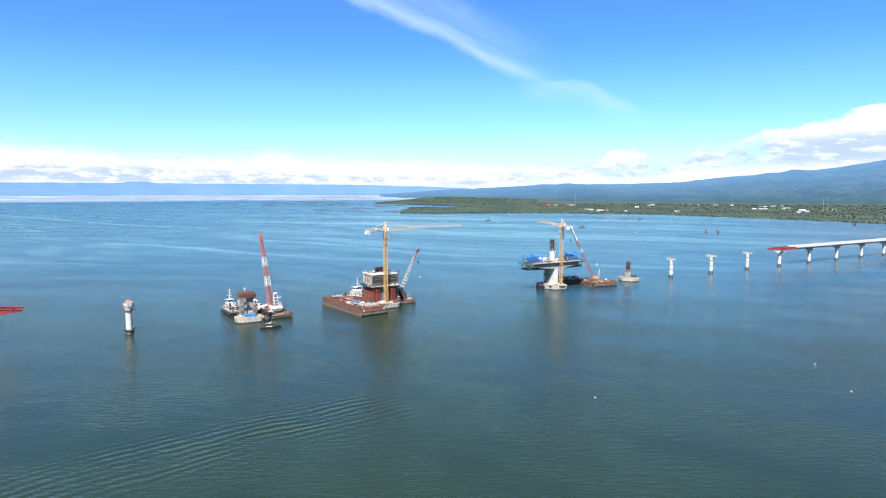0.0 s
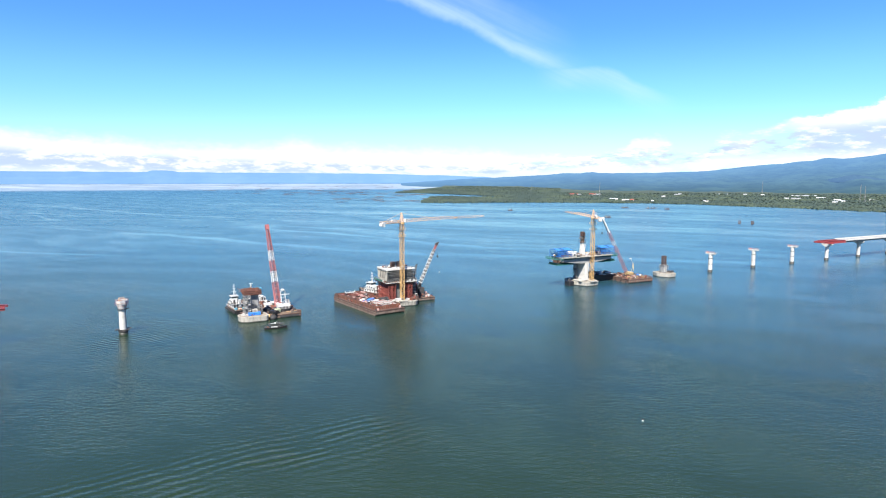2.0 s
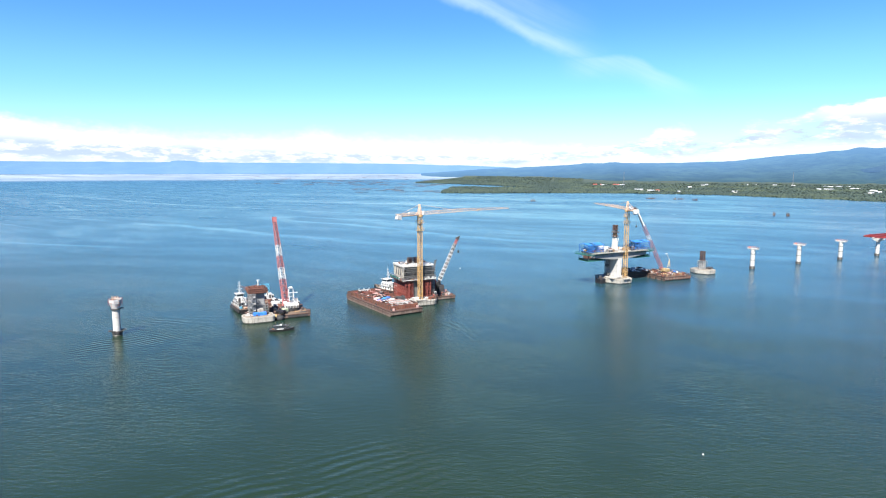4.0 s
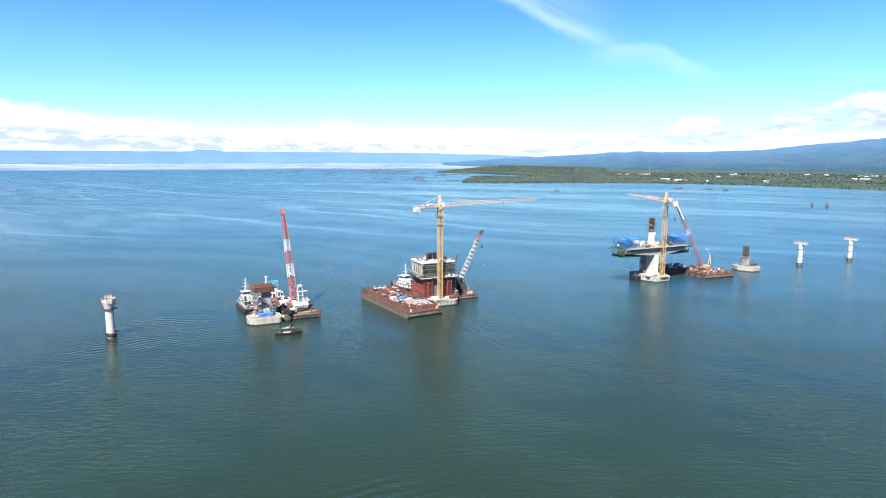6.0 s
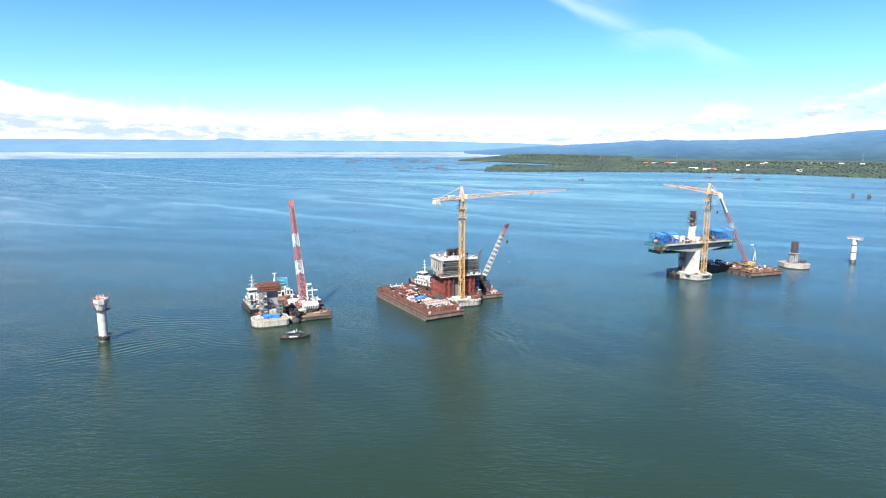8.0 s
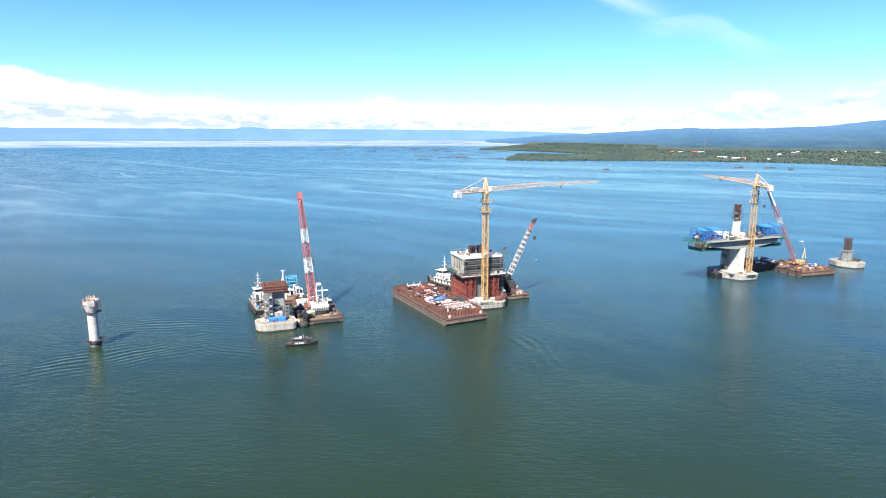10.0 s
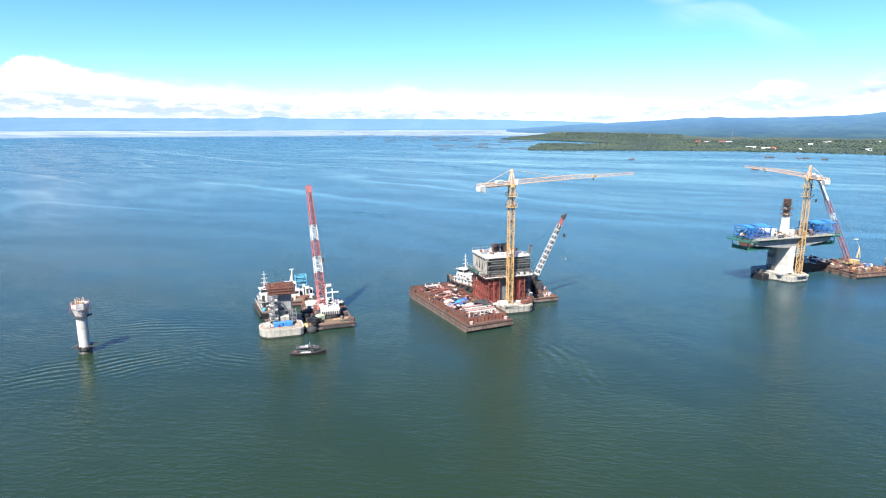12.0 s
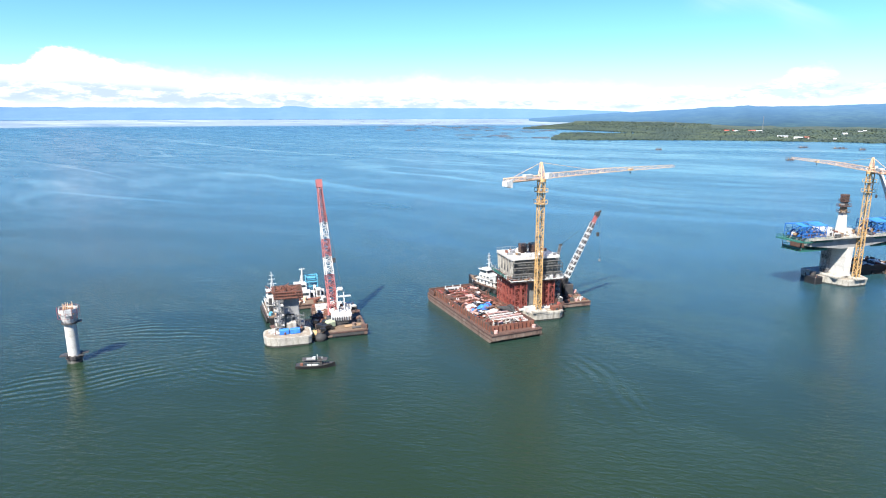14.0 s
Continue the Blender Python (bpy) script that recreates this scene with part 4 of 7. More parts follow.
def tower_stub(parent, x, y, z):
    """The tower so far: a cast base, climbing forms with platforms, and bare bars on top."""
    bm = bmesh.new()
    prism(bm, ((-1.5, -1.4), (1.5, -1.4), (1.5, 1.4), (-1.5, 1.4)), 0, 9.0, 0.68)
    bmesh.ops.translate(bm, verts=bm.verts, vec=(x, y, z))
    part("tower_base", bm, CONCRETE_WHITE, parent, "white cast tower base")
    part("column_lift", boxes((x, y, z + 10.4, 1.6, 1.6, 4.0)), CONCRETE, parent)
    for zz, w in ((8.6, 3.3), (11.0, 3.6), (13.0, 2.9)):
        bm = boxes((x, y, z + zz, w, w - 0.2, 0.2))
        h = w / 2
        for c in (-h, h):
            for d in (-h, 0, h):
                beam(bm, (x + c, y + d, z + zz), (x + c, y + d, z + zz + 1.1), 0.09)
            for zr in (0.55, 1.1):
                beam(bm, (x + c, y - h, z + zz + zr), (x + c, y + h, z + zz + zr), 0.09)
                beam(bm, (x - h, y + c, z + zz + zr), (x + h, y + c, z + zz + zr), 0.09)
        part("climbing_platform", bm, RUST_DARK, parent)
    for c, d, sx, sy in ((-0.95, 0, 0.16, 1.5), (0.95, 0.2, 0.16, 1.3), (0, -0.95, 1.4, 0.16), (0.2, 0.95, 1.3, 0.16)):
        part("climbing_form", boxes((x + c, y + d, z + 9.9, sx, sy, 1.7)), TIMBER, parent)
        part("climbing_form", boxes((x + c, y + d, z + 12.1, sx, sy, 1.4)), CONCRETE_GREY if c else DARK, parent)
    bm = bmesh.new()
    for i in range(8):
        for d in (-1.0, 1.0):
            beam(bm, (x - 1.05 + 0.3 * i, y + d, z + 12.6), (x - 1.05 + 0.3 * i, y + d, z + 15.4 + 0.3 * (i % 2)), 0.12)
            beam(bm, (x + d, y - 1.05 + 0.3 * i, z + 12.6), (x + d, y - 1.05 + 0.3 * i, z + 15.4 + 0.2 * (i % 2)), 0.12)
    for i in range(5):
        zz = z + 12.8 + 0.6 * i
        for d in (-1.05, 1.05):
            beam(bm, (x - 1.1, y + d, zz), (x + 1.1, y + d, zz), 0.12)
            beam(bm, (x + d, y - 1.1, zz), (x + d, y + 1.1, zz), 0.12)
    part("rebar_cage", bm, REBAR, parent, "dark bare reinforcement cage")
    part("top_form", boxes((x, y, z + 15.4, 2.3, 2.3, 0.7)), RUST_DARK, parent)
    for i in range(7):
        part("tool_box", boxes((x + 1.4 * math.cos(i * 2.4), y + 1.3 * math.sin(i * 2.4), z + (8.9, 11.3)[i % 2] + 0.3, 0.6, 0.5, 0.6, 20 * i)), (WHITE, TIMBER, DARK)[i % 3], parent)


def scaffold(bm, x0, x1, y0, y1, z0, z1, dx, dz, r=0.09):
    """Scaffold tubes round a rectangle."""
    def wall(p, q):
        p, q = Vector((*p, 0)), Vector((*q, 0))
        k = max(1, round((q - p).length / dx))
        for i in range(k + 1):
            c = p.lerp(q, i / k)
            beam(bm, (c.x, c.y, z0), (c.x, c.y, z1), r)
        z = z0 + dz
        i = 0
        while z <= z1 + 0.01:
            beam(bm, (p.x, p.y, z), (q.x, q.y, z), r)
            c, d = p.lerp(q, (i % k) / k), p.lerp(q, (i % k + 1) / k)
            beam(bm, (c.x, c.y, z - dz), (d.x, d.y, z), r * 0.8)
            z += dz
            i += 1
    for p, q in (((x0, y0), (x1, y0)), ((x1, y0), (x1, y1)), ((x1, y1), (x0, y1)), ((x0, y1), (x0, y0))):
        wall(p, q)


def pylon_with_deck(s, n):
    ob = thing("bridge_pylon", s, n, label="concrete bridge pylon with balanced deck cantilevers and a half-built tower", category="bridge pylon")
    footing_at = new("footing")
    footing_at.parent = ob
    footing_at.matrix_basis = pose(2.0, 1.5, 0)
    footing(footing_at, 0.93, 0.93)
    part("plinth", boxes((0.8, 1.0, 3.4, 12.0, 14.5, 1.0, 0, 0.2)), CONCRETE, ob)
    bm = bmesh.new()
    prism(bm, ((-1.7, -6.3), (-1.4, -6.6), (1.1, -6.6), (1.4, -6.3), (1.4, 4.3), (1.1, 4.6), (-1.4, 4.6), (-1.7, 4.3)), 3.9, 15.8, 1.04)
    wall = part("pier_wall", bm, CONCRETE_WHITE, ob)
    for z in (7.6, 11.4):
        part("cast_joint", boxes((-0.15, -1.0, z, 3.22 + 0.013 * (z - 4), 11.44, 0.08)), CONCRETE, wall)
    bm = bmesh.new()
    scaffold(bm, -4.2, -2.7, -0.4, 2.6, 3.9, 15.6, 1.6, 1.9, 0.16)
    for z in (6, 9.5, 13):
        box(bm, -3.45, 1.1, z, 1.4, 2.8, 0.15)
    part("stair_scaffold", bm, STEEL, ob)
    part("scaffold_net", boxes((-3.45, 1.1, 5.2, 1.1, 2.6, 2.2)), DARK, ob)
    part("scaffold_net", boxes((-3.45, 1.3, 10.6, 1.0, 2.2, 1.6)), DARK, ob)
    # box girder: deep over the pier, shallow at the tips
    bm = bmesh.new()
    low = [(-21, 17.2), (-17, 16.8), (-11, 16.1), (-5, 15.4), (5, 15.4), (11, 16.1), (17, 16.8), (21, 17.2)]
    side_prism(bm, low + [(21, 19.6), (-21, 19.6)], -6.7, 4.2)
    part("box_girder", bm, CONCRETE_GREY, ob)
    bm = bmesh.new()
    side_prism(bm, ((-21, 19.6), (21, 19.6), (21, 20.1), (-21, 20.1)), -8.3, 4.6)
    part("deck_slab", bm, CONCRETE, ob)
    for y in (-8.35, 4.7):
        bm = boxes((0, y, 20.0, 42.0, 0.3, 0.5))
        part("edge_beam", bm, CONCRETE, ob)
        bm = bmesh.new()
        for i in range(23):
            beam(bm, (-21 + 1.9 * i, y, 20.3), (-21 + 1.9 * i, y, 21.6), 0.1)
        for z in (21.0, 21.6):
            beam(bm, (-21, y, z), (21, y, z), 0.1)
        part("guard_rail", bm, STEEL, ob)
    tower_stub(ob, 0.6, -0.6, 20.1)
    # material lying on the deck
    rng = random.Random(4)
    for i in range(60):
        x, y = rng.uniform(-15, 15), rng.uniform(-7.4, 3.6)
        if abs(x - 0.6) < 2.6 and abs(y + 0.6) < 2.2:
            continue
        w, d, h = rng.uniform(0.6, 2.6), rng.uniform(0.5, 1.6), rng.uniform(0.3, 1.6)
        part(rng.choice(("crate", "steel_bundle", "pallet")), boxes((x, y, 20.1 + h / 2, w, d, h, rng.uniform(-20, 20))), rng.choice((WHITE, RUST, TIMBER, DARK, STEEL, ORANGE)), ob)
    part("site_cabin", boxes((-7.0, 3.0, 21.4, 4.2, 2.4, 2.6, 0, 0.08)), WHITE, ob)
    for x, y, sx, h in ((-9.6, -4.4, 2.6, 2.2), (-6.6, -5.6, 1.8, 1.4), (-4.2, 0.6, 1.6, 2.6), (5.6, -5.2, 2.2, 1.8), (8.2, -2.2, 2.0, 2.4)):
        part("gear_locker", boxes((x, y, 20.1 + h / 2, sx, 1.7, h, 6, 0.06)), WHITE, ob)
        part("locker_door", boxes((x, y - 0.9, 20.1 + h * 0.45, sx * 0.45, 0.08, h * 0.6, 6)), DARK, ob)
    bm = bmesh.new()
    beam(bm, (4.5, 2, 20.1), (7.4, 3.5, 27.0), 0.3)
    beam(bm, (4.5, 2, 20.1), (4.5, 2, 22.5), 0.6)
    part("small_hoist", bm, WHITE, ob)
    for x in (10, 14.5):
        bm = bmesh.new()
        tube(bm, (x, -3, 21.0), (x, -1.2, 21.0), 0.9, 12)
        part("cable_drum", bm, TIMBER, ob)
    return ob


def form_traveller(s, n, turn):
    """The travelling formwork at a cantilever's tip; its outer side is +x."""
    ob = thing("form_traveller", s, n, 0, turn, "blue-roofed form traveller with green hanging platforms at the deck tip", "form traveller", "form travellers")
    ob.matrix_basis @= Matrix.Diagonal((1.0, 0.84, 1.0, 1.0))
    for y in (-4.4, -1.5, 1.5, 4.4):
        bm = bmesh.new()
        pts = ((-7.0, 20.6), (4.5, 20.6), (-1.9, 24.0))
        for i in range(3):
            a, b = pts[i], pts[(i + 1) % 3]
            beam(bm, (a[0], y, a[1]), (b[0], y, b[1]), 0.34)
        beam(bm, (-1.9, y, 20.6), (-1.9, y, 24.0), 0.3)
        beam(bm, (-4.5, y, 22.3), (-1.9, y, 20.6), 0.22)
        beam(bm, (1.3, y, 22.3), (-1.9, y, 20.6), 0.22)
        part("main_truss", bm, BLUE_STEEL, ob)
    # roof: gently sloped sheets on posts
    for i in (0, 1, 3):
        x = -6.3 + 2.9 * i
        bm = bmesh.new()
        side_prism(bm, ((x, 25.05), (x + 2.82, 25.05), (x + 2.82, 25.2), (x, 25.2)), -5.3, 0.0)
        side_prism(bm, ((x, 25.05), (x + 2.82, 25.05), (x + 2.82, 25.2), (x, 25.2)), 0.0, 5.3)
        for v in bm.verts:
            v.co.z += 0.55 - abs(v.co.y) * 0.15
        part("roof_sheet", bm, BLUE, ob)
    bm = bmesh.new()
    for x in (-6.3, -2.5, 1.4, 5.2):
        for y in (-5.2, 5.2):
            beam(bm, (x, y, 20.2), (x, y, 24.8), 0.2)
        beam(bm, (x, -5.2, 24.75), (x, 0, 25.5), 0.2)
        beam(bm, (x, 0, 25.5), (x, 5.2, 24.75), 0.2)
    for y in (-5.2, 5.2):
        for z in (24.7, 23.2, 22.0):
            beam(bm, (-6.3, y, z), (5.2, y, z), 0.16)
        for k in range(4):
            beam(bm, (-6.3 + 2.88 * k, y, 20.2 if k % 2 else 24.7), (-6.3 + 2.88 * (k + 1), y, 24.7 if k % 2 else 20.2), 0.14)
    part("roof_frame", bm, BLUE_STEEL, ob)
    # green platforms: side wings, nose and bottom
    bm = bmesh.new()
    for y in (-6.4, 6.4):
        for k in range(10):
            box(bm, -7.4 + 1.42 * k, y, 19.0, 1.1, 1.7, 0.14)
        for d in (-0.6, 0.6):
            beam(bm, (-8, y + d, 18.8), (6, y + d, 18.8), 0.22)
        for k in range(8):
            beam(bm, (-8 + 2 * k, y * 1.12, 19.0), (-8 + 2 * k, y * 1.12, 20.4), 0.12)
        beam(bm, (-8, y * 1.12, 20.4), (6, y * 1.12, 20.4), 0.12)
        beam(bm, (-8, y * 1.12, 19.7), (6, y * 1.12, 19.7), 0.10)
    box(bm, 6.4, 0, 19.2, 2.4, 14.0, 0.35)
    for k in range(11):
        beam(bm, (7.5, -6.8 + 1.36 * k, 19.2), (7.5, -6.8 + 1.36 * k, 20.6), 0.12)
    beam(bm, (7.5, -6.8, 20.6), (7.5, 6.8, 20.6), 0.12)
    part("wing_platform", bm, GREEN, ob)
    bm = boxes((5.0, 0, 16.2, 0.6, 10.6, 0.7), (-7.2, 0, 15.9, 0.5, 10.2, 0.6))
    for k in range(11):
        box(bm, -6.8 + 1.12 * k, (0.5, -0.4, 0.2)[k % 3], 15.75, 0.85, 9.4, 0.14)
    for y in (-5, -2.5, 0, 2.5, 5):
        beam(bm, (-8, y, 15.3), (6, y, 15.3), 0.35, 0.6)
    for y in (-5.2, 5.2):
        for k in range(7):
            beam(bm, (-8 + 2.2 * k, y, 15.7), (-8 + 2.2 * k, y, 17.0), 0.12)
        beam(bm, (-8, y, 17.0), (5.5, y, 17.0), 0.12)
    part("bottom_platform", bm, GREEN, ob)
    for x in (-7.5, -1.0, 5.4):
        for y in (-5.2, 5.2):
            part("hanger", boxes((x, y, 18.0, 0.18, 0.18, 5.2)), DARK, ob)
    part("inner_form", boxes((-1.0, 0, 17.6, 9.0, 6.2, 2.6)), RUST_DARK, ob)
    rng = random.Random(int(s))
    for i in range(9):
        part("form_panel", boxes((rng.uniform(-8, 4), rng.uniform(-4, 4), 20.6 + rng.uniform(0.3, 0.8), rng.uniform(1, 2.4), rng.uniform(0.6, 1.6), rng.uniform(0.6, 1.4), rng.uniform(0, 40))),
             rng.choice((WHITE, TIMBER, RUST, DARK)), ob)


def steel_pontoon(s, n):
    ob = thing("steel_pontoon", s, n, label="black steel pontoon moored against the pylon footing", category="pontoon")
    part("tank", boxes((0, 0, 1.2, 4.0, 5.4, 3.6, 0, 0.3)), HULL_DARK, ob)
    bm = bmesh.new()
    tube(bm, (0.4, 1.0, 3.0), (0.4, 1.0, 4.6), 1.1, 12)
    part("hatch", bm, DARK, ob)
    for y in (-2.6, 2.6):
        bm = bmesh.new()
        tube(bm, (-1.6, y, 3.0), (-1.6, y, 3.8), 0.25, 8)
        part("bollard", bm, RUST_DARK, ob)


steel_pontoon(265.2, 4.6)
pylon_with_deck(274.0, 4.0)
form_traveller(255.2, 2.6, 180)
form_traveller(293.2, 2.6, 0)


# ---- pylon whose head is being cast on shoring ----
def shoring_tower(parent, x, y, z0, z1):
    bm = bmesh.new()
    w = 0.95
    for c in (-w, w):
        for d in (-w, w):
            beam(bm, (x + c, y + d, z0), (x + c, y + d, z1), 0.26)
    z, k = z0 + 0.3, 0
    while z < z1 - 1.2:
        for a, b in (((-w, -w), (w, -w)), ((w, -w), (w, w)), ((w, w), (-w, w)), ((-w, w), (-w, -w))):
            p, q = (a, b) if k % 2 else (b, a)
            beam(bm, (x + p[0], y + p[1], z), (x + q[0], y + q[1], z + 1.5), 0.16)
            beam(bm, (x + a[0], y + a[1], z), (x + b[0], y + b[1], z), 0.16)
        z += 1.5
        k += 1
    part("shoring_tower", bm, RED_SHORE, parent)


def pylon_on_shoring(s, n):
    ob = thing("pylon_under_construction", s, n, label="bridge pylon head being cast on red shoring towers above its footing", category="bridge pylon")
    foot = new("footing")
    foot.parent = ob
    foot.matrix_basis = pose(1.5, 0.5, 0)
    footing(foot)
    part("plinth", boxes((0.5, 0.5, 3.3, 13.0, 16.0, 0.8, 0, 0.15)), CONCRETE_WHITE, ob)
    part("pier_wall", boxes((0, 0, 8.3, 6.4, 11.0, 9.4, 0, 0.4)), FORM_FACE, ob)
    for x in (-6.7, -4.3):
        for y in (-6.0, -3.2, -0.4, 2.4, 5.2, 7.6):
            shoring_tower(ob, x, y, 2.9, 13.0)
    for x in (3.6, 5.7):
        for y in (-6.0, -3.2, -0.4, 2.4, 5.2):
            shoring_tower(ob, x, y, 2.9, 13.0)
    for x in (-2.0, 1.4):
        shoring_tower(ob, x, 7.6, 2.9, 13.0)
    # added scaffold frame and dark panels, filling the dark mass beside the shoring
    bm = bmesh.new()
    scaffold(bm, 7.1, 9.7, -3.6, 4.4, 2.9, 16.4, 1.3, 1.5, 0.15)
    part("infill_frame", bm, DARK, ob)
    for k in range(7):
        part("infill_panel", boxes((8.4 + 0.12 * (k % 3), -2.6 + 1.05 * k, 3.0 + (9.4, 6.2, 10.6, 8.0)[k % 4] / 2, 2.2 - 0.3 * (k % 2), 0.5, (9.4, 6.2, 10.6, 8.0)[k % 4], 4 * (k % 3 - 1))), (DARK, HULL_DARK, DARK, RUST_DARK)[k % 4], ob)
    bm = boxes((0, 0.8, 13.35, 18.6, 17.4, 0.24))
    for k in range(10):
        beam(bm, (-9.6, -7.6 + 1.85 * k, 13.0), (9.6, -7.6 + 1.85 * k, 13.0), 0.3, 0.5)
    part("falsework_table", bm, RUST_DARK, ob)
    part("table_edge", boxes((0, -7.95, 13.4, 18.6, 0.1, 0.34), (-9.35, 0.8, 13.4, 0.1, 17.4, 0.34)), CONCRETE_WHITE, ob)
    rng = random.Random(44)
    for i in range(34):
        side = i % 2
        x, y = (rng.uniform(-9, 9), rng.uniform(-7.7, -7.0)) if side else (rng.uniform(-9.2, -8.6), rng.uniform(-7, 9))
        h = rng.uniform(0.3, 1.1)
        part("stacked_board", boxes((x, y, 13.47 + h / 2, rng.uniform(0.4, 1.6), rng.uniform(0.3, 0.9), h, rng.uniform(-20, 20))), rng.choice((TIMBER, DARK, CONCRETE_WHITE, RUST, STEEL)), ob)
    bm = bmesh.new()
    for y in (-7.9, 9.7):
        for k in range(15):
            beam(bm, (-9.5 + 1.357 * k, y, 13.4), (-9.5 + 1.357 * k, y, 14.9), 0.1)
        for z in (14.2, 14.9):
            beam(bm, (-9.5, y, z), (9.5, y, z), 0.1)
    for x in (-9.5, 9.5):
        for k in range(11):
            beam(bm, (x, -7.9 + 1.78 * k, 13.6), (x, -7.9 + 1.78 * k, 14.9), 0.1)
        for z in (14.2, 14.9):
            beam(bm, (x, -7.9, z), (x, 9.7, z), 0.1)
    part("table_rail", bm, STEEL, ob)
    part("debris_net", boxes((-9.6, 2.8, 14.0, 0.06, 13.0, 0.9)), GREEN, ob, "green debris net")
    # cast head: webs and a wide top slab
    bm = bmesh.new()
    for y in (-4.4, 4.8):
        box(bm, 0, y, 16.9, 15.4, 0.6, 6.6)
    box(bm, 0, 0.2, 14.3, 15.4, 9.6, 0.9)
    part("web_wall", bm, CONCRETE, ob)
    bm = bmesh.new()
    side_prism(bm, ((-4.2, 13.9), (4.6, 13.9), (7.0, 19.9), (6.2, 19.9), (3.8, 14.8), (-3.4, 14.8), (-5.8, 19.9), (-6.6, 19.9)), -8.0, -7.3)
    bmesh.ops.rotate(bm, verts=bm.verts, cent=(0, 0, 0), matrix=Matrix.Rotation(radians(90), 3, "Z"))
    bmesh.ops.translate(bm, verts=bm.verts, vec=(-15.6, 0, 0))
    part("end_form", bm, CONCRETE, ob)
    bm = boxes((-7.9, 0.2, 17.0, 0.5, 9.4, 5.8))
    part("end_diaphragm", bm, CONCRETE, ob)
    for y in (-5.6, -3.0, -0.4, 2.2, 4.8, 6.6):
        bm = bmesh.new()
        side_prism(bm, ((-8.6, 20.0), (-7.9, 20.0), (-7.9, 14.6), (-8.3, 14.6)), y - 0.18, y + 0.18)
        part("form_rib", bm, CONCRETE, ob)
    # thin dark sheets paint the shade inside the openings between the ribs
    for y in (-4.2, -1.6, 1.0, 3.6):
        bm = bmesh.new()
        side_prism(bm, ((-8.24, 19.4), (-8.16, 19.4), (-8.16, 15.4), (-8.24, 15.4)), y - 0.55, y + 0.35)
        for v in bm.verts:
            v.co.y += (v.co.z - 15.4) * -0.16
        part("opening_shade", bm, DARK, ob, "dark sheet standing in for a shaded opening between the form ribs")
    bm = bmesh.new()
    prism(bm, ((-8.8, -6.4), (8.6, -6.4), (8.6, 7.0), (-8.8, 7.0)), 20.1, 20.9, 1.0)
    part("top_slab", bm, CONCRETE_WHITE, ob)
    bm = bmesh.new()
    scaffold(bm, -6.9, 8.8, -6.0, 6.6, 13.6, 20.0, 1.2, 1.3, 0.13)
    scaffold(bm, -6.6, 9.4, -7.0, 7.4, 13.6, 18.6, 1.8, 1.6, 0.12)
    part("scaffold_curtain", bm, SCAFFOLD, ob)
    for z in (15.4, 17.4, 19.2):
        part("scaffold_board", boxes((0.4, -6.6, z, 17.4, 0.9, 0.12)), SCAFFOLD, ob)
    part("formwork_face", boxes((0.2, -5.2, 17.0, 15.0, 0.3, 5.8)), FORM_FACE, ob)
    bm = bmesh.new()
    for k in range(18):
        for y in (-6.3, 6.9):
            beam(bm, (-8.7 + k * 1.01, y, 20.9), (-8.7 + k * 1.01, y, 21.9), 0.08)
    for y in (-6.3, 6.9):
        beam(bm, (-8.7, y, 21.9), (8.5, y, 21.9), 0.08)
    part("slab_rail", bm, STEEL, ob)
    for x in (-1.6, 2.0):
        bm = bmesh.new()
        box(bm, x, 1.0, 22.0, 1.5, 1.8, 2.2)
        for i in range(6):
            for y in (-0.2, 2.2):
                beam(bm, (x - 1.1 + 0.44 * i, y, 20.9), (x - 1.1 + 0.44 * i, y, 24.0 + 0.2 * (i % 2)), 0.14)
        for i in range(5):
            for c in (-1.1, 1.1):
                beam(bm, (x + c, -0.2 + 0.6 * i, 20.9), (x + c, -0.2 + 0.6 * i, 24.0), 0.14)
        for z in (21.6, 22.4, 23.2, 23.8):
            for y in (-0.25, 2.25):
                beam(bm, (x - 1.2, y, z), (x + 1.2, y, z), 0.12)
        part("rebar_stub", bm, REBAR, ob, "dark bare reinforcement stub")
    rng = random.Random(8)
    for i in range(26):
        x, y = rng.uniform(-7.6, 7.6), rng.uniform(-5.6, 6.2)
        if abs(x) < 3.3 and -0.6 < y < 2.6:
            continue
        h = rng.uniform(0.3, 1.1)
        part(rng.choice(("crate", "steel_bundle")), boxes((x, y, 20.9 + h / 2, rng.uniform(0.5, 2.0), rng.uniform(0.4, 1.2), h, rng.uniform(-30, 30))), rng.choice((WHITE, RUST, DARK, TIMBER, STEEL)), ob)
    # stair tower and things on the footing
    bm = bmesh.new()
    scaffold(bm, 8.7, 10.4, -4.0, -1.0, 2.9, 14.0, 1.5, 1.8, 0.16)
    part("stair_scaffold", bm, STEEL, ob)
    part("site_bin", boxes((6.0, -9.0, 3.6, 2.6, 1.8, 1.3, 8)), RUST, ob)
    part("site_bin", boxes((8.2, -6.4, 3.5, 2.0, 1.6, 1.2, 30)), RED_SHORE, ob)
    part("kiosk", boxes((-2.6, -8.4, 3.7, 3.4, 2.2, 1.6, 4, 0.06)), WHITE, ob)
    rng = random.Random(61)
    for i in range(46):
        x, y = rng.uniform(6.2, 10.8), rng.uniform(-9.5, 6.0)
        h = rng.uniform(0.4, 2.6)
